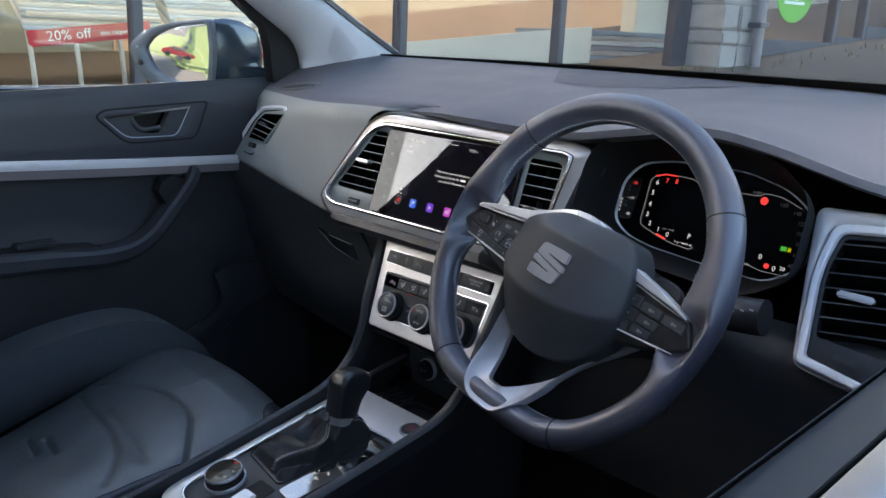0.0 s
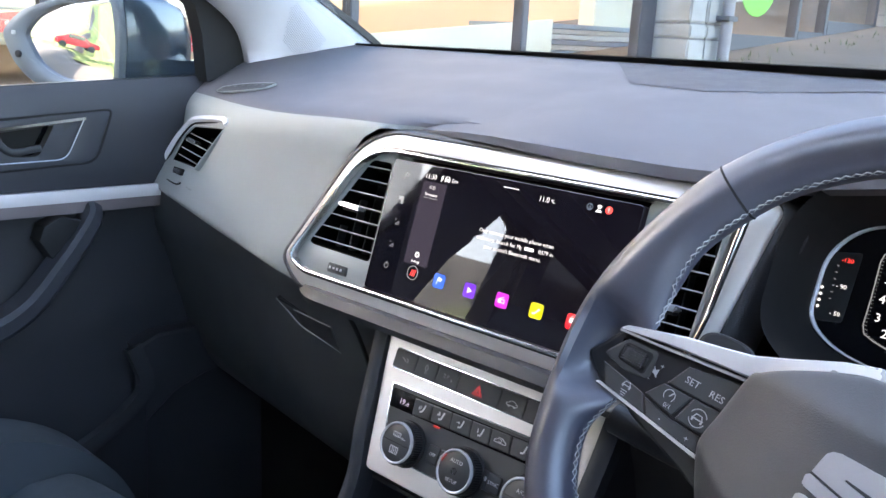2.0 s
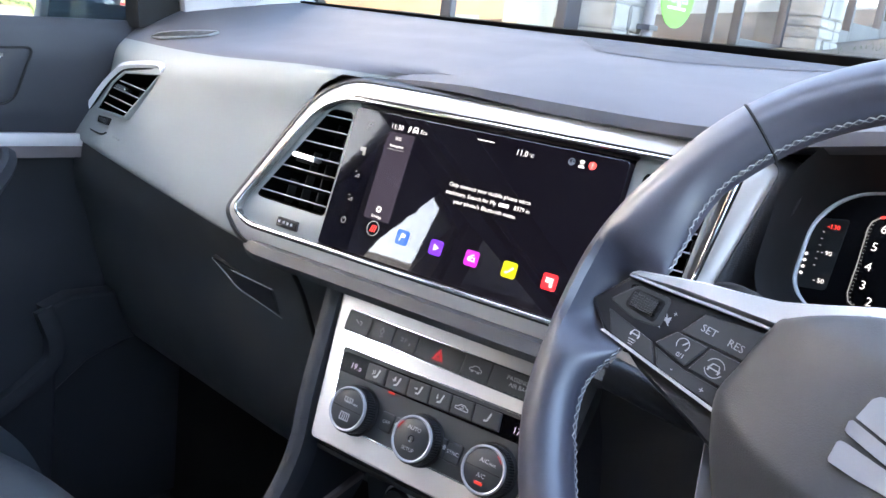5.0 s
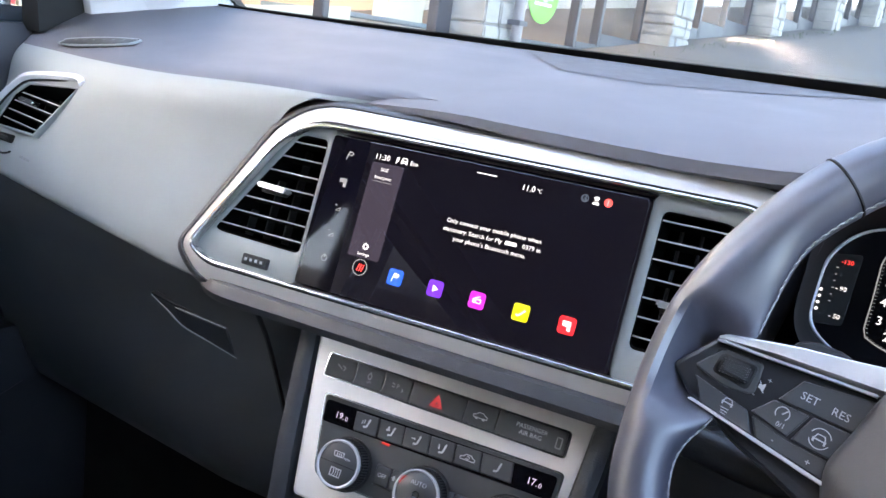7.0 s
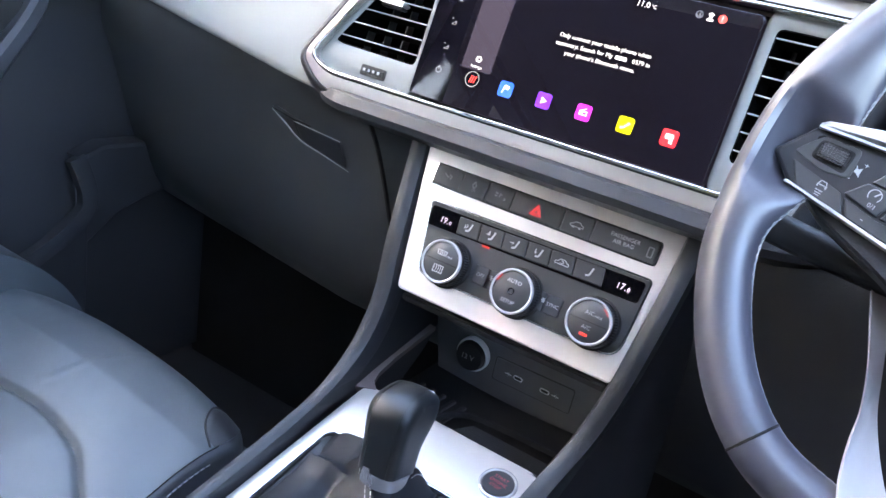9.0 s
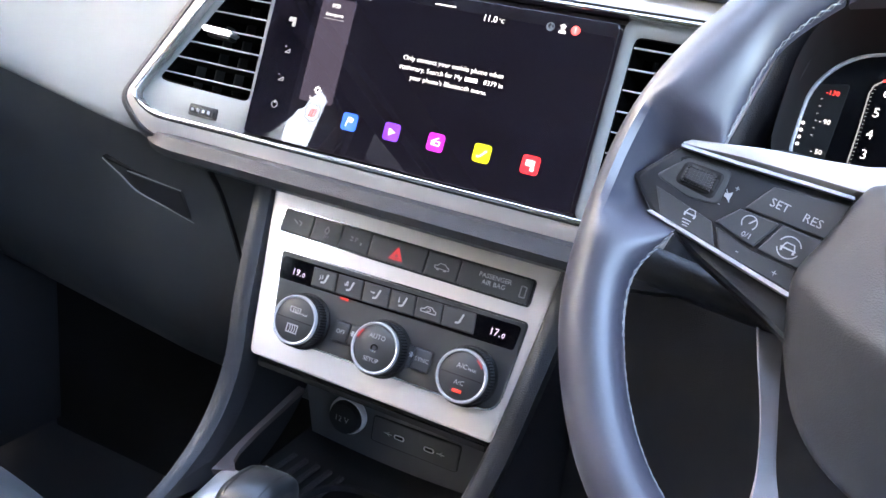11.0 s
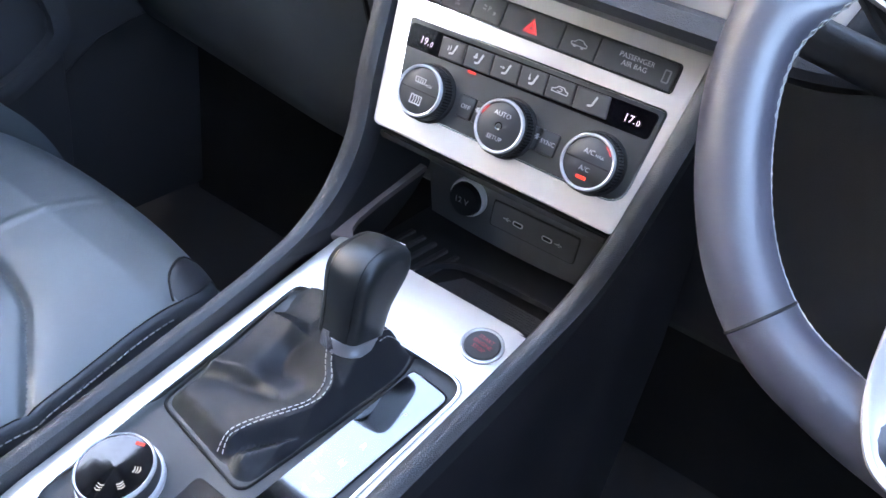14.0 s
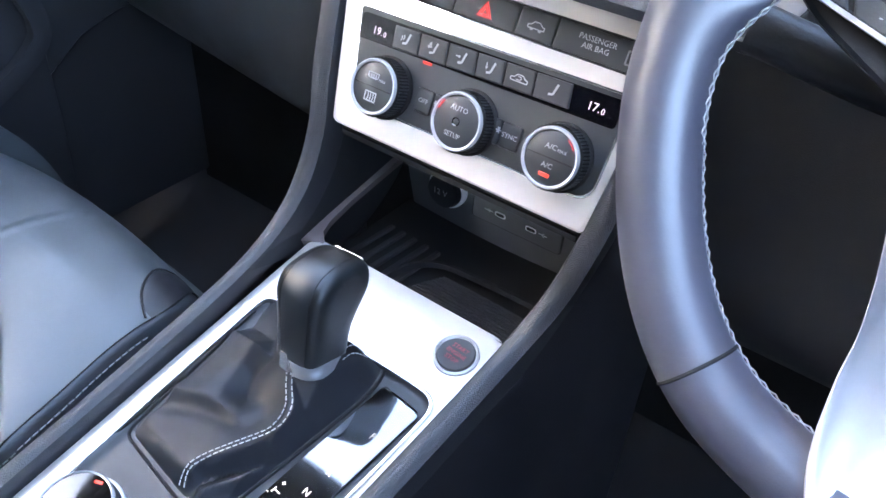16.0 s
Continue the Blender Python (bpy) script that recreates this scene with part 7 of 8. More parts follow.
stitches([side_fn(i / 90, 4 / 7) + Vector((0.0004, 0, 0.0003)) for i in range(76)], lambda p: (0, 0, 0), 0.0046, 0.0020, 0.0006, "side_stitching", sp_)
part("edge_seam", sweep([cushion_fn(1.0, i / 80) + Vector((0.0008, 0, -0.0003)) for i in range(68)], circle(0.0007, 6), side=(0, 0, 1)), DEEP, seat)
def back_fn(a, b):
    x = -0.60 + 0.43 * a
    c = (x + 0.385) / 0.215
    z = 0.70 + 0.60 * b
    return Vector((x, -0.66 - 0.25 * b + 0.05 * abs(c) ** 3 - 0.02 * math.sin(3 * b), z))
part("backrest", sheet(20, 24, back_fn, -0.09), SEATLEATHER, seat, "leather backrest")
part("seat_rail", box(-0.56, -0.60, 0.41, -0.20, -0.14, 0.47, edge=0.01), DEEP, seat)

# ---- driver's door ----
dd = thing("driver_door", "driver's door with its window lowered and a bright waist strip", "car door", (0.74, -0.2, 0.5))
def ddx(z):
    return float(np.interp(z, [0.45, 0.88, 0.95, 1.10, 1.18, 1.195, 1.205], [0.700, 0.712, 0.728, 0.714, 0.716, 0.726, 0.745]))
part("upper_panel", sheet(16, 14, lambda a, b: Vector((ddx(0.45 + 0.755 * b), -0.98 + 1.32 * a, 0.45 + 0.755 * b + 0.03 * a * b))), DOORSKIN, dd, "dark soft door panel")
part("waist_strip", sweep([Vector((0.775, y, 1.196 + 0.026 * (y + 0.8))) for y in np.linspace(-0.98, 0.34, 8)], [(-0.012, -0.010), (0.012, -0.010), (0.010, 0.008), (-0.010, 0.008)], side=(1, 0, 0)), CHROME, dd, "bright waist strip")
part("window_seal", sweep([Vector((0.754, y, 1.196 + 0.026 * (y + 0.8))) for y in np.linspace(-0.98, 0.34, 8)], [(-0.010, -0.012), (0.010, -0.012), (0.009, 0.009), (-0.009, 0.009)], side=(1, 0, 0)), RUBBER, dd)
part("outer_skin", sheet(16, 10, lambda a, b: Vector((0.86 + 0.05 * math.sin(math.pi * b) - 0.07 * max(0, b - 0.7) / 0.3, -0.98 + 1.38 * a, 0.35 + 0.84 * b)), 0.004), PAINT, dd)

# ---- pillars, windscreen and shell ----
for s in (-1, 1):
    rr, ll = [], []
    R = smooth_path([Vector(p) for p in ((-0.632, 0.500, 1.262), (-0.60, 0.460, 1.286), (-0.590, 0.335, 1.349), (-0.585, 0.215, 1.414), (-0.575, 0.07, 1.49), (-0.55, -0.08, 1.56))], 6)
    Lp = smooth_path([Vector(p) for p in ((-0.712, 0.300, 1.180), (-0.690, 0.277, 1.240), (-0.690, 0.252, 1.308), (-0.684, 0.165, 1.368), (-0.660, 0.03, 1.455), (-0.60, -0.12, 1.54))], 6)
    rows = []
    for a, b in zip(R, Lp):
        m = (a + b) / 2
        up_ = Vector((0.030, -0.020, 0.004))
        rows.append([Vector((-s * p.x * -1 * -1 if False else p.x * (1 if s < 0 else -1), p.y, p.z)) for p in (a + Vector((-0.01, 0.02, 0.01)), a, a.lerp(b, 0.25) + up_ * 0.5, m + up_ * 0.8, a.lerp(b, 0.8) + up_ * 0.5, b, b + Vector((-0.03, 0.004, 0)))])
    pl_ = solo("pillar_lining", loft(rows, closed=False, caps=False), PILLAR, "pale grey windscreen pillar lining", "pillar lining", kind="structure")
    if s < 0:
        c = rows[9][3]
        nrm = (rows[9][4] - rows[9][2]).cross(rows[11][3] - rows[7][3]).normalized()
        if nrm.x < 0:
            nrm = -nrm
        uax = (rows[11][3] - rows[7][3]).normalized()
        Ft = basis(c + nrm * 0.0015, uax, nrm.cross(uax))
        bm = bmesh.new()
        for i in range(-15, 16):
            for j in range(-11, 12):
                if abs(i + 0.5 * j) < 11 - 0.35 * j and abs(j) < 10:
                    disc(i * 0.0032 + (j % 2) * 0.0016, j * 0.0029, [(0.0009, 0.0), (0.0009, 0.0006)], Ft, 5, bm)
        tagged(part("grille_holes", bm, mat("grille_hole_grey", (0.52, 0.52, 0.55), 0.8), pl_, smooth=False), kind="stuff")
    part("pillar_seal", sweep([Vector((p.x * (1 if s < 0 else -1), p.y + 0.006, p.z + 0.004)) for p in R], [(-0.006, -0.005), (0.006, -0.005), (0.006, 0.005), (-0.006, 0.005)], side=(1, 0, 0)), RUBBER, pl_)


def screen_fn(a, b):
    x = -0.66 + 1.32 * a
    y0, z0 = rear_y(x) + 0.06, 1.262
    y1, z1 = -0.17 + 0.05 * (1 - (x / 0.66) ** 2), 1.572
    return Vector((x * (1 - 0.12 * b), y0 + (y1 - y0) * b, z0 + (z1 - z0) * b + 0.012 * math.sin(math.pi * b)))


ws = solo("windscreen", sheet(20, 10, screen_fn, 0.005), GLASS, "clear laminated windscreen", "windscreen", kind="structure")
ws.visible_shadow = False
part("screen_border", sheet(30, 2, lambda a, b: screen_fn(a, (0.088 + 0.04 * a) * b) + Vector((0, -0.004, -0.003)), 0.002), DEEP, ws, "black printed border")
rows = []
for i in range(31):
    x = -0.70 + 1.40 * i / 30
    rows.append([Vector((x, rear_y(x) - 0.004, 1.2875)), Vector((x, rear_y(x) + 0.012, 1.2895)), Vector((x, rear_y(x) + 0.03, 1.283)), Vector((x, rear_y(x) + 0.07, 1.255))])
part("dash_rear_seal", loft(rows, closed=False, caps=False), RUBBER, dash)

LINER = mat("dark_grey_headlining", (0.07, 0.07, 0.074), 0.9, vary=0.08, size=90, bump=0.4)
RO = arcpoly(rect(-0.61, -2.40, 0.61, -0.15), 0.05, 8)
# unseen roof opening, added to let more skylight onto seats and console
RI = arcpoly(rect(-0.46, -0.60, 0.46, -0.30), 0.06, 8)
FRF = basis((0, 0, 1.57), (1, 0, 0), (0, 1, 0))
solo("ceiling", ring_plate(RO, RI, 0.0, 0.045, FRF, 0.006), LINER, "dark grey headlining round an added roof opening", "headlining", kind="structure")
pane = solo("added_roof_pane", slab(arcpoly(rect(-0.53, -0.64, 0.53, -0.24), 0.06, 8), 0.046, 0.051, FRF, 0.001), GLASS, "clear glass pane over the roof opening added for skylight", "sunroof", kind="structure")
pane.visible_shadow = False
for s, name in ((-1, "wall_left"), (1, "wall_right")):
    sh = thing(name, "dark lined side of the car with pillars", "car side", (s * 0.75, -1.2, 0.4), kind="structure")
    part("centre_pillar", box(-0.05, -1.06, 1.16, 0.05, -0.94, 1.58, Matrix.Translation((s * 0.70, 0, 0)) @ pose(0, 0, 0, 0, 0, 0), 0.02), LINER, sh)
    if s < 0:
        FB = basis((-0.685, 0, 0), (0, -1, 0), (0, 0, 1))
        part("belt_pillar", slab([Vector(p) for p in ((0.455, 1.150), (0.640, 1.150), (0.665, 1.20), (0.710, 1.315), (0.752, 1.376), (0.757, 1.392), (0.776, 1.408), (0.780, 1.425), (0.818, 1.484), (0.840, 1.600), (0.600, 1.600), (0.590, 1.50), (0.545, 1.375), (0.470, 1.21))], -0.02, 0.015, FB, 0.003), LINER, sh, "dark lined pillar with the belt slide")
        part("window_header", slab([Vector(p) for p in ((0.818, 1.487), (0.970, 1.455), (1.020, 1.455), (1.020, 1.600), (0.838, 1.600))], -0.02, 0.012, FB, 0.003), LINER, sh)
        part("rear_door_frame", slab([Vector(p) for p in ((0.932, 1.150), (1.05, 1.150), (1.05, 1.452), (0.972, 1.452), (0.940, 1.390), (0.932, 1.320))], -0.02, 0.010, FB, 0.003), LINER, sh)
    part("rear_pillar", box(-0.06, -2.40, 1.16, 0.06, -1.62, 1.58, Matrix.Translation((s * 0.67, 0, 0)), 0.03), LINER, sh)
    part("rear_panel", box(-0.06, -2.40, 0.42, 0.06, -0.98, 1.17, Matrix.Translation((s * 0.76, 0, 0)), 0.03), DEEP, sh)
    # the unseen left pane is near black to keep its reflection off the screen
    rear_pane = part("privacy_glass", box(-0.012, -1.64, 1.15, 0.0, -1.04, 1.56, Matrix.Translation((s * 0.70, 0, 0)), 0.004), DARKPANE if s < 0 else TINT, sh, "dark tinted rear side glass")
    rear_pane.visible_shadow = False
    part("front_panel", box(-0.05, 0.36, 0.42, 0.05, 0.62, 1.20, Matrix.Translation((s * 0.79, 0, 0)), 0.02), DEEP, sh)
    part("roof_rail", box(-0.05, -2.38, 1.475, 0.05, -0.30, 1.60, Matrix.Translation((s * 0.60, 0, 0)), 0.02), LINER, sh)
solo("wall_rear", ring_plate([Vector(p) for p in rect(-0.80, 0.42, 0.80, 1.58)], [Vector(p) for p in rect(-0.56, 1.14, 0.56, 1.50)], -0.08, 0.0, basis((0, -2.38, 0), (-1, 0, 0), (0, 0, 1))), DEEP, "dark rear end of the car round its window", "rear wall", kind="structure")
solo("wall_front", box(-0.80, 0.60, 0.40, 0.80, 0.66, 1.24, edge=0.01), DEEP, "black bulkhead", "bulkhead", kind="structure")
solo("floor", sheet(24, 30, lambda a, b: Vector((-0.80 + 1.6 * a, -2.42 + 3.04 * b, 0.42 + 0.10 * max(0, (b - 0.86) / 0.14) ** 2)), 0.03), CARPET, "black carpeted car floor", "floor", kind="structure")
bonnet = solo("car_bonnet", sheet(16, 12, lambda a, b: Vector((-0.86 + 1.72 * a, 0.66 + 0.95 * b, 1.12 - 0.16 * b ** 2 - 0.10 * abs(2 * a - 1) ** 4)), 0.01), PAINT, "dark blue-grey bonnet ahead of the windscreen", "bonnet", kind="structure")
roof = solo("car_roof", ring_plate([Vector((p.x * 1.06, p.y)) for p in RO], arcpoly(rect(-0.535, -0.645, 0.535, -0.235), 0.06, 8), 0.047, 0.075, FRF, 0.012), PAINT, "dark blue-grey painted roof skin", "car roof", kind="structure")
for s in (-1, 1):
    solo("front_wing", sheet(14, 8, lambda a, b: Vector((s * (0.86 + 0.035 * math.sin(math.pi * b)), 0.42 + 1.20 * a, 0.70 + (0.42 - 0.10 * a * a) * b)), 0.004), PAINT, "dark blue-grey painted front wing", "car wing", kind="structure")
    solo("rear_quarter", sheet(14, 10, lambda a, b: Vector((s * (0.84 + 0.05 * math.sin(math.pi * b) - 0.05 * max(0, b - 0.7) / 0.3), -2.46 + 1.46 * a, 0.38 + 0.80 * b)), 0.004), PAINT, "dark blue-grey painted rear side panel", "car side", kind="structure")
solo("front_bumper", sheet(20, 10, lambda a, b: Vector((-0.88 + 1.76 * a, 1.70 - 0.16 * abs(2 * a - 1) ** 4 - 0.06 * (2 * b - 1) ** 2, 0.30 + 0.64 * b)), 0.004), PAINT, "dark blue-grey painted front bumper", "car bumper", kind="structure")
def tail_fn(a, b):
    return Vector((-0.84 + 1.68 * a, -2.52 + 0.10 * max(0, b - 0.55) - 0.03 * math.sin(math.pi * b) + 0.08 * abs(2 * a - 1) ** 4, 0.34 + 1.26 * b))
FTG = basis((0, -2.50, 0), (-1, 0, 0), (0, 0, 1))
solo("tailgate", pierce(sheet(16, 12, tail_fn), FTG, rect(-0.60, 1.12, 0.60, 1.52), 0.3), PAINT, "dark blue-grey painted tailgate", "tailgate", kind="structure")
rear_screen = solo("rear_screen", slab(arcpoly(rect(-0.60, 1.12, 0.60, 1.52), 0.03), -0.004, 0.0, basis((0, -2.49, 0), (-1, 0, 0), (0, 0, 1)), 0.001), TINT, "tinted rear window of the car", "rear window", kind="structure")
rear_screen.visible_shadow = False
for x in (-0.77, 0.77):
    for y in (1.05, -1.58):
        F = basis((x, y, 0.34), (0, 1, 0), (0, 0, 1))
        w = thing("road_wheel", "black tyre on a silver alloy wheel", "wheel", (x, y, 0.0), "road wheels")
        part("tyre", disc(0, 0, [(0.22, -0.10), (0.32, -0.11), (0.34, -0.08), (0.34, 0.08), (0.32, 0.11), (0.22, 0.10)], F, 36), RUBBER, w)
        part("rim", disc(0, 0, [(0.215, -0.09), (0.215, 0.09), (0.10, 0.06)], F, 30), SILVER, w)
solo("car_chassis", box(-0.66, -2.42, 0.28, 0.66, 1.60, 0.395, edge=0.03), DEEP, "black underside of the car", "chassis", kind="structure")


# ---- street and shop ----
ASPHALT = mat("brown_grey_paving", (0.088, 0.068, 0.050), 0.9, vary=0.30, size=8, bump=0.6)
STONE = mat("pale_rough_stone", (0.33, 0.31, 0.28), 0.9, vary=0.40, size=12, bump=1.0)
MORTAR = mat("grey_mortar", (0.22, 0.21, 0.20), 0.95, vary=0.2, size=20)
FRAMEM = mat("anthracite_window_frame", (0.055, 0.055, 0.062), 0.45, 0.2, vary=0.1, size=20)
RENDERM = mat("pale_render", (0.55, 0.52, 0.48), 0.9, vary=0.12, size=6)
OLIVE = mat("dull_olive_shop_wall", (0.24, 0.23, 0.17), 0.85, vary=0.15, size=4)
PEACH = mat("peach_shop_wall", (0.72, 0.46, 0.28), 0.8, vary=0.08, size=4)
SHOPFLOOR = mat("brown_shop_floor", (0.16, 0.12, 0.09), 0.6, vary=0.25, size=6)
CREAM = mat("cream_board", (0.70, 0.68, 0.58), 0.7, vary=0.08, size=8)
REDP = mat("red_price_board", (0.55, 0.02, 0.03), 0.45, vary=0.06, size=20)
WHITEP = mat("white_print", (0.82, 0.82, 0.80), 0.6, vary=0.02)
GREENP = mat("green_window_sticker", (0.14, 0.45, 0.03), 0.5, vary=0.04, size=20)
YELP = mat("yellow_notice", (0.70, 0.55, 0.10), 0.5, vary=0.05)
GRASS = mat("sunny_grass", (0.20, 0.22, 0.05), 0.95, vary=0.5, size=12, bump=1.0)
LEAF = mat("hedge_leaf", (0.06, 0.10, 0.02), 0.8, vary=0.5, size=30)
TUBE = mat("cream_steel_tube", (0.62, 0.58, 0.48), 0.4, vary=0.08)


HILL = 0.42     # the slope behind the car


def ground_fn(a, b):
    x = -45 + 90 * (0.5 + 0.5 * (2 * a - 1) * abs(2 * a - 1) ** 0.9)
    y = -45 + 150 * (0.30 + (b - 0.30) * (abs(b - 0.30) / 0.70) ** 0.8 if b > 0.30 else 0.30 - (0.30 - b) * ((0.30 - b) / 0.30) ** 0.8)
    z = ground_z(x, y) if y < 40 else ground_z(x, 40)
    if y < -14:
        z += HILL * (-14 - y)
    return Vector((x, y, z - 0.0))


solo("ground", sheet(120, 140, ground_fn), ASPHALT, "brown-grey sloping paved street", "ground", kind="structure")
TH = radians(10)
DIR, NRM = Vector((math.sin(TH), math.cos(TH), 0)), Vector((math.cos(TH), -math.sin(TH), 0))
P0 = Vector((-2.75, 5.73, 0))
FF = basis(P0, DIR, (0, 0, 1))      # u along the shop front, v up, w out to the street


def sz(s):
    return base_z(P0.y + DIR.y * s)


shop = thing("shop_building", "shop with dark-framed display windows between stone piers", "shop", P0 + Vector((0, 0, 1.19)))
TOP = 3.7
bars = [-9.0, -7.4, -5.95, -4.59, -2.95, -1.61, -0.30]
rb = [0.20, 1.82, 2.33, 3.30]
bays = [(4.10, 6.95), (7.65, 10.5), (11.2, 14.1), (14.7, 17.6), (18.2, 21.0)]
def bar(s0, s1, z0, z1, w0=-0.06, w1=0.04):
    part("window_frame", box(s0, z0, w0, s1, z1, w1, FF, 0.006), FRAMEM, shop)
for s in bars[:-1]:
    bar(s - 0.03, s + 0.03, sz(s) - 0.15, TOP)
bar(-0.42, -0.24, sz(0) - 0.2, TOP)
for a, b in zip(bars, bars[1:]):
    bar(a + 0.03, b - 0.03, sz(a) - 0.25, sz(a) - 0.04)
    bar(a + 0.03, b - 0.03, 3.4, 3.5)
    p = part("window_pane", box(a + 0.03, sz(a) - 0.04, -0.012, b - 0.03, 3.4, -0.006, FF, 0), GLASS, shop, smooth=False)
    p.visible_shadow = False
for s in rb:
    bar(s - 0.03, s + 0.03, sz(s) - 0.1, TOP)
for a, b in zip(rb, rb[1:]):
    bar(a + 0.03, b - 0.03, sz(a) - 0.1, sz(b) + 0.02)
    p = part("window_pane", box(a + 0.03, sz(b) + 0.02, -0.012, b - 0.03, 3.6, -0.006, FF, 0), GLASS, shop, smooth=False)
    p.visible_shadow = False
for a, b in bays:
    n = 3
    for i in range(n + 1):
        s = a + (b - a) * i / n
        bar(s - 0.03, s + 0.03, sz(s) - 0.1, TOP + 2)
    for i in range(n):
        s0, s1 = a + (b - a) * i / n + 0.03, a + (b - a) * (i + 1) / n - 0.03
        bar(s0, s1, sz(s0) - 0.1, sz(s1) + 0.12)
        p = part("window_pane", box(s0, sz(s1) + 0.12, -0.012, s1, TOP + 2, -0.006, FF, 0), GLASS, shop, smooth=False)
        p.visible_shadow = False
# wall height and roof out of view, added to shade the car and street
part("shading_upper_wall", box(-8.3, TOP, -0.30, 3.6, TOP + 0.3, 0.05, FF, 0.02), RENDERM, shop)
part("shading_upper_wall", box(3.6, TOP + 2, -0.30, 24, TOP + 2.9, 0.05, FF, 0.02), RENDERM, shop)
part("shop_wall", box(-3.9, 0.2, -3.6, 3.6, TOP + 0.3, -3.4, FF, 0.02), PEACH, shop, "peach inner wall")
part("shop_wall", box(-8.1, 0.2, -3.6, -3.9, TOP + 0.3, -3.42, FF, 0.02), OLIVE, shop, "dull olive inner wall")
part("shop_wall", box(3.6, 0.2, -3.6, 24, TOP + 2.9, -3.4, FF, 0.02), RENDERM, shop)
part("sun_block_roof", box(3.6, TOP + 2.8, -3.6, 24, TOP + 2.9, -0.3, FF, 0.02), RENDERM, shop)
part("shop_wall", box(-8.3, 0.2, -3.6, -8.1, TOP + 0.3, 0.0, FF, 0.02), PEACH, shop)
part("shop_ceiling", box(-8.1, 3.72, -3.4, 3.6, 3.80, -0.3, FF, 0.02), RENDERM, shop)
part("shop_floor", loft([[FF @ Vector((s, sz(s) - 0.06, 0.0)), FF @ Vector((s, sz(s) - 0.06, -3.4)), FF @ Vector((s, sz(s) - 0.3, -3.4)), FF @ Vector((s, sz(s) - 0.3, 0.0))] for s in (-8.1, -6, -3, 0, 3, 6, 12, 24)]), SHOPFLOOR, shop, "brown shop floor", smooth=False)
# unseen lamps added under the ceiling to brighten the shop's inside
for i, s in enumerate((-7.5, -4.2, -1.0, 2.0)):
    a = new("unseen_shop_lamp", bpy.data.lights.new("unseen_shop_lamp", "AREA"))
    a.data.energy, a.data.size, a.data.color = 11, 1.2, (1.0, 0.90, 0.76)
    a.matrix_world = look(FF @ Vector((s, 3.68, -1.6)), FF @ Vector((s, 0.5, -1.6001)))
    tagged(a, "unseen ceiling lamp added to light the shop", "lamp")

# stone piers
rnd = random.Random(4)
def pier(s0, s1, z0, z1, name_group):
    p = thing("stone_pier", "pier of rough pale stone blocks on the shop front", "pier", FF @ Vector(((s0 + s1) / 2, z0, 0.15)), name_group)
    part("core", box(s0 + 0.02, z0 - 0.3, -0.05, s1 - 0.02, z1, 0.33, FF, 0.01), MORTAR, p)
    z = z0 - 0.3
    while z < min(z1, z0 + 2.6):
        h = rnd.uniform(0.10, 0.22)
        s = s0
        while s < s1 - 0.05:
            l = min(rnd.uniform(0.16, 0.40), s1 - s)
            if s1 - s - l < 0.08:
                l = s1 - s
            d = rnd.uniform(0.0, 0.018)
            b = box(s + 0.006, z + 0.006, -0.04, s + l - 0.006, z + h - 0.006, 0.345 + d, FF, 0.012)
            part("stone", b, STONE, p)
            s += l
        z += h
    return p
pier(-0.24, 0.20, sz(0), TOP + 0.5, "stone piers")
for s0 in (3.42, 7.05, 10.6, 14.15, 17.65):
    pier(s0, s0 + 0.58, sz(s0), TOP + 2, "stone piers")
dp = thing("downpipe", "grey plastic rainwater downpipe beside the pier", "downpipe", FF @ Vector((0.13, 1.2, 0.42)))
part("pipe", sweep([FF @ Vector((0.13, z, 0.42)) for z in (1.10, 2.0, 3.0, 4.5)], circle(0.045, 16), side=(1, 0, 0)), mat("grey_pipe_plastic", (0.22, 0.20, 0.20), 0.5), dp)
for z in (1.5, 2.8):
    part("bracket", box(0.07, z, 0.34, 0.19, z + 0.04, 0.475, FF, 0.004), FRAMEM, dp)
st_ = thing("window_sticker", "round green sticker on the shop door glass", "sticker", FF @ Vector((1.18, 1.84, 0.0)))
part("sticker_disc", disc(1.18, 1.85, [(0.27, -0.004), (0.27, 0.0), (0.26, 0.001)], FF, 48), GREENP, st_)
text("new", 0.13, FF, 1.18, 1.97, 0.003, WHITEP, st_)
text("ranges", 0.13, FF, 1.18, 1.84, 0.003, WHITEP, st_)
mark([rect(1.03, 1.74, 1.33, 1.765)], FF, 0.002, WHITEP, st_, "small_print_bar", 0.001)
nt_ = thing("window_notice", "yellow and cream notice hung in the shop window", "notice", FF @ Vector((-2.0, 1.6, -0.03)))
part("notice_board", box(-2.33, 1.60, -0.04, -2.14, 1.74, -0.03, FF, 0.002), YELP, nt_)
part("notice_board", box(-2.135, 1.61, -0.04, -1.75, 1.74, -0.03, FF, 0.002), CREAM, nt_)
mark([rect(-2.08, 1.65 + 0.028 * i, -1.80, 1.66 + 0.028 * i) for i in range(3)], FF, -0.029, MORTAR, nt_, "print_bar", 0.001)

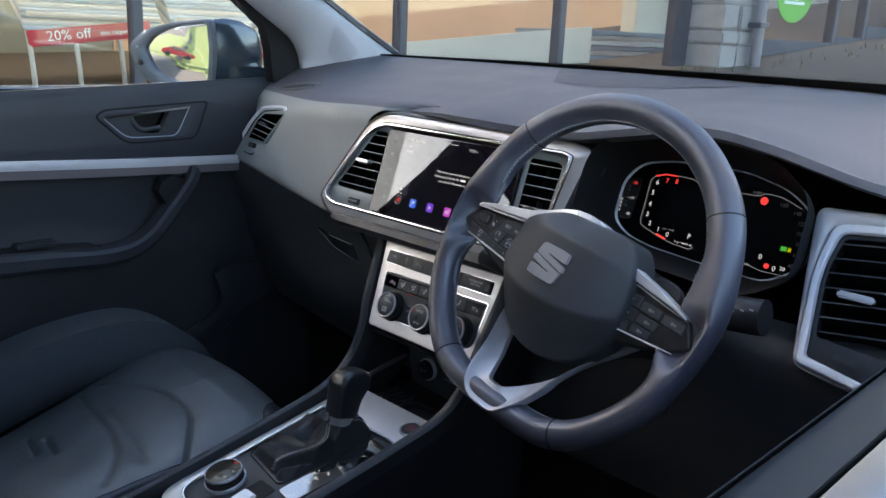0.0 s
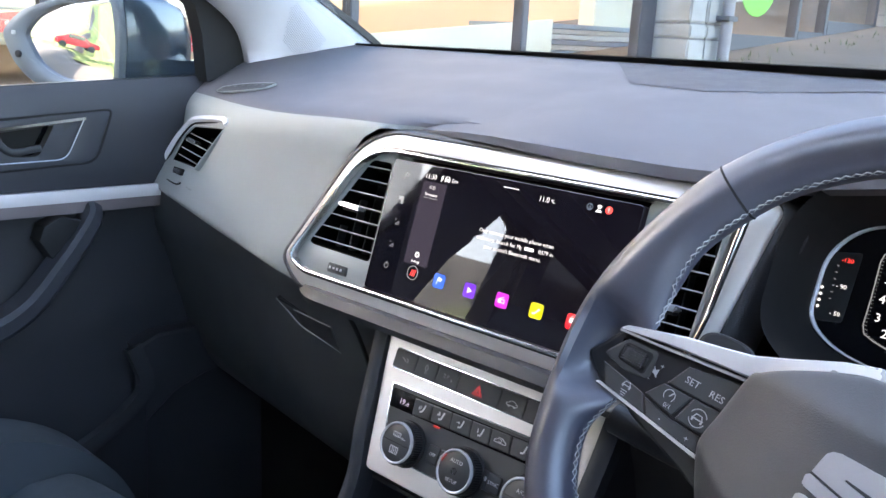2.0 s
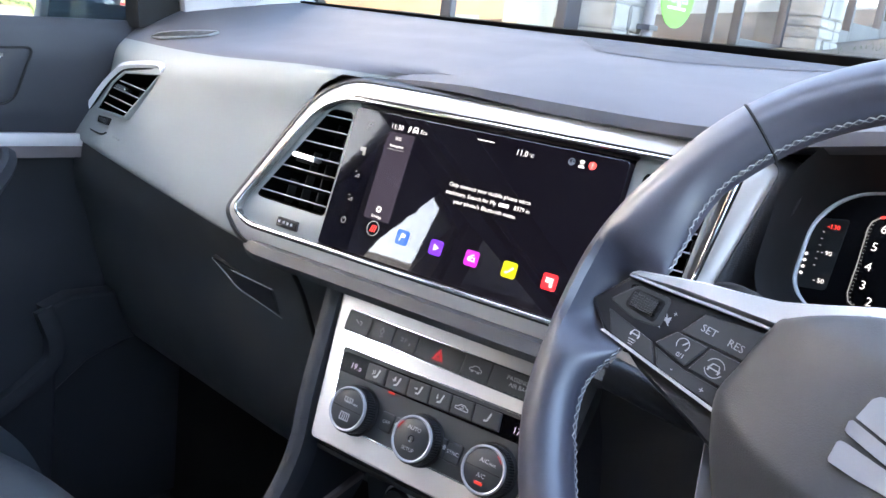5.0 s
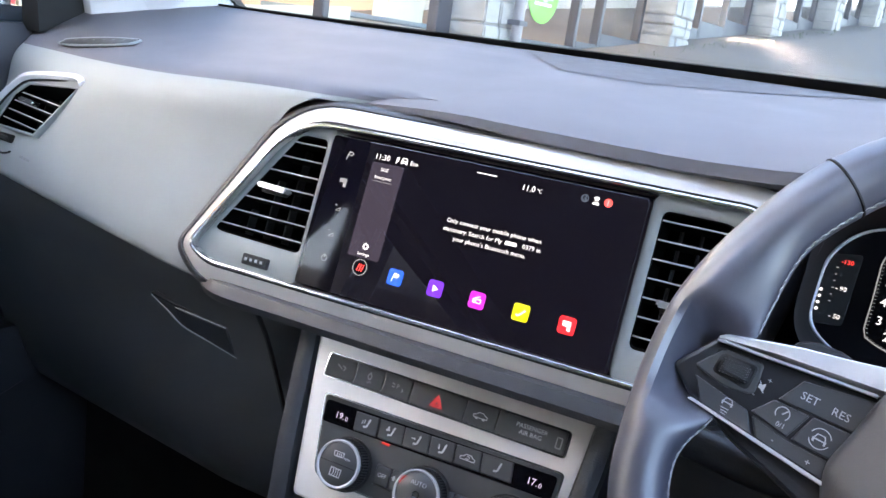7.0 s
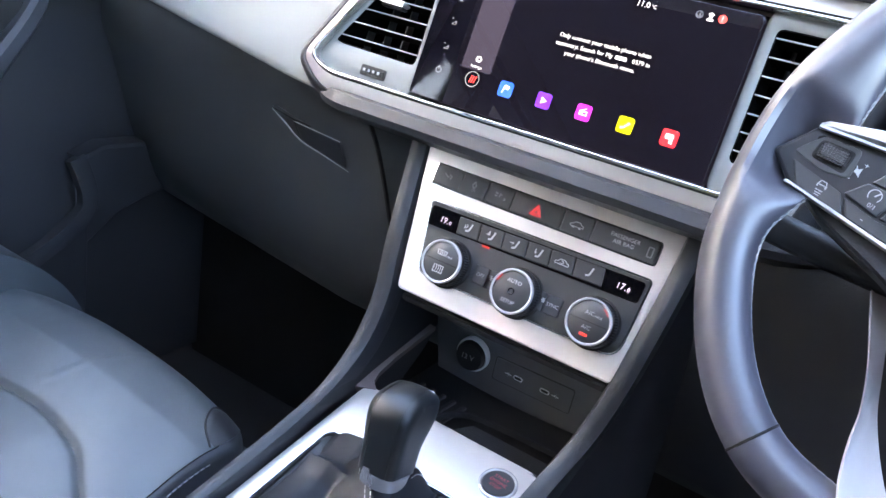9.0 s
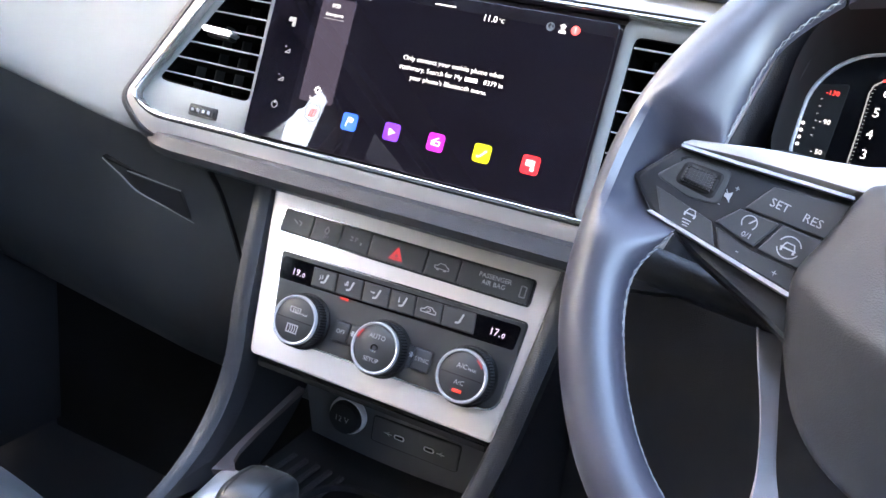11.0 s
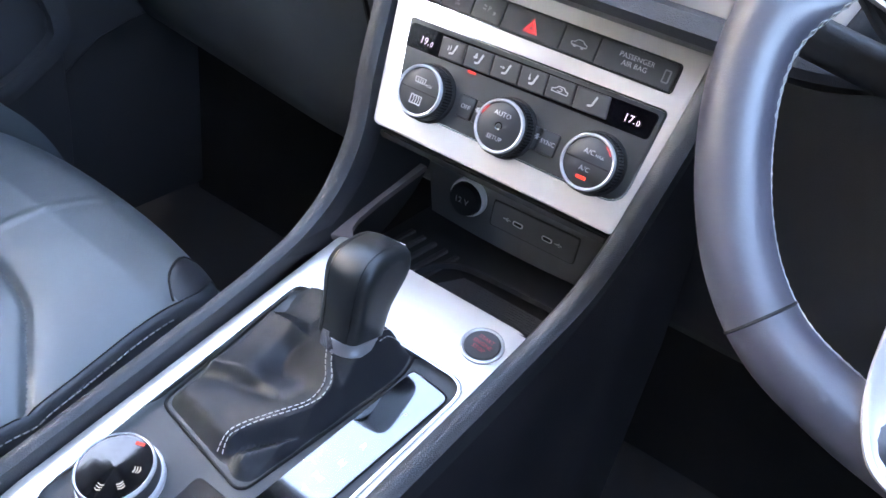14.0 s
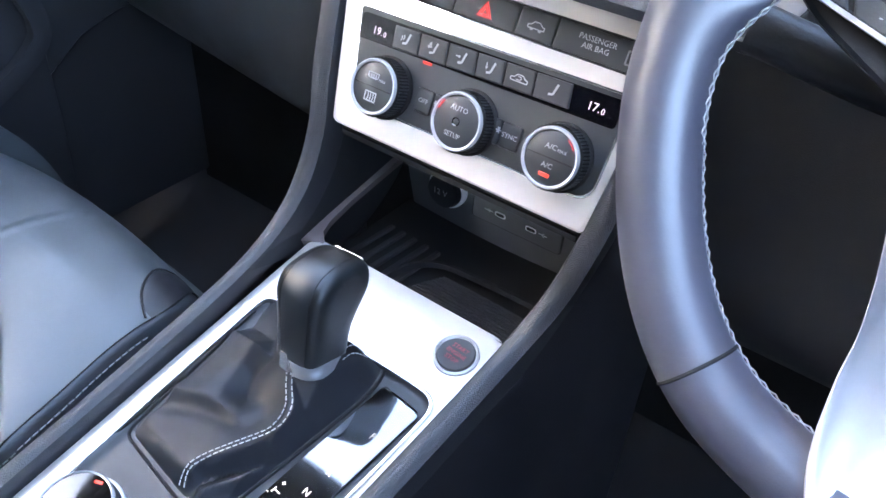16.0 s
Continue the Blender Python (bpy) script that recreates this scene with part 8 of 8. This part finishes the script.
# goods inside
pn = thing("display_panel", "long cream display panel standing in the shop window", "display panel", FF @ Vector((-1.6, 1.1, -0.6)))
part("panel_board", slab([Vector(p) for p in ((-3.3, 1.00), (-0.72, 1.06), (-0.72, 1.46), (-3.3, 1.20))], -0.62, -0.58, FF), CREAM, pn, smooth=False)
def stack(name, s0, s1, w0, w1, z0, n, t, label):
    r = random.Random(int(abs(s0) * 100))
    th = thing(name, label, "carpet stack", FF @ Vector(((s0 + s1) / 2, z0, (w0 + w1) / 2)), "carpet stacks")
    for i in range(n):
        c = [(0.42, 0.40, 0.36), (0.25, 0.33, 0.40), (0.55, 0.50, 0.42), (0.20, 0.22, 0.25), (0.60, 0.60, 0.58)][i % 5]
        key = "carpet_pile_%d" % (i % 5)
        m = bpy.data.materials.get(key) or mat(key, c, 0.95, vary=0.2, size=15, bump=0.6)
        d = r.uniform(-0.04, 0.04)
        part("carpet", box(s0 + d, z0 + i * t, w0 + d, s1 + d, z0 + i * t + t * 0.85, w1, FF, 0.006), m, th)
    return th
stack("carpet_stack", -0.45, 1.0, -1.9, -0.9, sz(0) - 0.06, 7, 0.045, "low stack of folded carpets on the shop floor")
part("cream_column", box(0.55, sz(0) - 0.06, -1.5, 1.1, 3.7, -1.3, FF, 0.01), CREAM, shop)


def stand(s0, s1, w, words, tilt):
    th = thing("carpet_stand", "cream tube stand holding carpet samples with a red price board", "display stand", FF @ Vector(((s0 + s1) / 2, sz(s0) - 0.06, w)), "carpet stands")
    zf, zt = sz(s0) - 0.06, 1.34
    for s in (s0, (s0 * 2 + s1) / 3, (s0 + 2 * s1) / 3, s1):
        pth = smooth_path([FF @ Vector(p) for p in ((s, zt + 0.25, w - 0.7), (s, zt - 0.05, w - 0.05), (s + 0.02, zf + 0.02, w), (s + 0.05, zf + 0.012, w - 0.30))], 5)
        part("tube_leg", sweep(pth, circle(0.014, 8), side=(1, 0, 0)), TUBE, th)
    part("tube_rail", sweep([FF @ Vector((s0, zt, w)), FF @ Vector((s1, zt, w))], circle(0.014, 8), side=(0, 0, 1)), TUBE, th)
    for i in range(9):
        key = "sample_board_%d" % (i % 3)
        m = bpy.data.materials.get(key) or mat(key, ((0.45, 0.52, 0.56), (0.60, 0.58, 0.52), (0.30, 0.36, 0.40))[i % 3], 0.9, vary=0.15, size=15, bump=0.4)
        part("sample", box(s0 - 0.02, 0, -0.60, s1 + 0.02, 0.018, 0.02, FF @ Matrix.Translation((0, zt - 0.078 + i * 0.030, w + 0.005 - i * 0.03)) @ pose(0, 0, 0, 18, 0, 0), 0.004), m, th)
    FB = FF @ Matrix.Translation((s0, zt - 0.17, w + 0.02)) @ pose(0, 0, 0, 0, 0, tilt)
    sg = part("price_board", box(0, 0, 0, s1 - s0 - 0.05, 0.086, 0.008, FB, 0.002), REDP, th, "red price board")
    text(words, 0.074, FB, 0.09, 0.046, 0.009, WHITEP, sg, align="LEFT")
    text("this carpet", 0.034, FB, 0.36, 0.040, 0.009, WHITEP, sg, align="LEFT")
    return th
stand(-5.08, -4.40, -0.22, "20% off", 7)
stand(-4.30, -3.45, -0.25, "20% off", -3)
stand(-7.2, -5.9, -1.3, "20% off", 3)

# weeds at the foot of the pier
bm = bmesh.new()
r = random.Random(9)
for i in range(260):
    s, w = r.uniform(-0.9, 14.0), r.uniform(0.36, 0.62)
    p = FF @ Vector((s, 0, w))
    p.z = ground_z(p.x, p.y) - 0.01
    a, h = r.uniform(0, 6.28), r.uniform(0.02, 0.07)
    d = Vector((math.cos(a), math.sin(a), 0))
    t = d.cross(Vector((0, 0, 1))) * 0.006
    v = [bm.verts.new(q) for q in (p - t, p + t, p + d * h * 0.4 + Vector((0, 0, h)), p + d * h * 0.2 + t * 1.6 + Vector((0, 0, h * 0.6)))]
    bm.faces.new(v)
tagged(part("weeds", bm, LEAF, smooth=False), "low green weeds along the foot of the shop front", "weeds", kind="stuff")

# behind the car, as the mirror shows it
def lawn_fn(a, b):
    x, y = -22 + 32 * a, -30 + 22.4 * b
    return Vector((x, y, ground_z(x, y) + (HILL * (-14 - y) if y < -14 else 0) + 0.02))
solo("lawn", sheet(30, 24, lawn_fn, 0.01), GRASS, "sunny green lawn behind the car", "lawn", kind="structure")
bm = bmesh.new()
for i in range(2600):
    x, y = r.uniform(-14, 2), r.uniform(-9.0, -8.3)
    z = ground_z(x, y) + r.uniform(0.0, 0.38)
    p, q, w = Vector((x, y, z)), Vector((r.gauss(0, 1), r.gauss(0, 1), r.gauss(0, 1))).normalized() * 0.05, Vector((r.gauss(0, 1), r.gauss(0, 1), r.gauss(0, 1))).normalized() * 0.03
    bm.faces.new([bm.verts.new(k) for k in (p - q, p + w, p + q, p - w)])
tagged(part("hedge", bm, LEAF, smooth=False), "low clipped hedge along the lawn", "hedge", kind="stuff")
car = thing("parked_car", "small red hatchback parked beyond the hedge", "car", (-5.2, -12.5, 0.77))
REDC = mat("red_car_paint", (0.42, 0.01, 0.015), 0.25, vary=0.04, size=100, coat=1.0)
z0 = 0.77
prof = [(-1.9, 0.35), (-1.95, 0.75), (-1.75, 0.92), (-1.0, 1.0), (-0.45, 1.42), (0.7, 1.46), (1.35, 1.05), (1.85, 0.92), (1.95, 0.6), (1.9, 0.35)]
Fc = pose(-5.2, -12.5, z0, 0, 0, 62)
part("body", loft([[Fc @ Vector((u, v, z)) for v, z in [(p[0] * k, p[1]) for p in prof]] for u, k in ((-0.85, 0.94), (-0.80, 1.0), (0.80, 1.0), (0.85, 0.94))]), REDC, car, smooth=False)
for u in (-0.86, 0.86):
    part("side_window", box(u - 0.005, -0.55, 1.02, u + 0.005, 0.85, 1.36, Fc, 0.002), PIANO, car)
    for v in (-1.2, 1.25):
        part("wheel", disc(0, 0, [(0.18, -0.09), (0.31, -0.09), (0.31, 0.09), (0.18, 0.09)], basis(Fc @ Vector((u * 0.93, v, 0.31)), Fc.to_3x3() @ Vector((0, 1, 0)), (0, 0, 1)), 24), RUBBER, car)
part("windscreen", loft([[Fc @ Vector(p) for p in ((-0.70, 1.38, 1.06), (0.70, 1.38, 1.06), (0.62, 0.82, 1.42), (-0.62, 0.82, 1.42))], [Fc @ Vector(p) for p in ((-0.70, 1.41, 1.08), (0.70, 1.41, 1.08), (0.62, 0.85, 1.44), (-0.62, 0.85, 1.44))]]), PIANO, car, smooth=False)
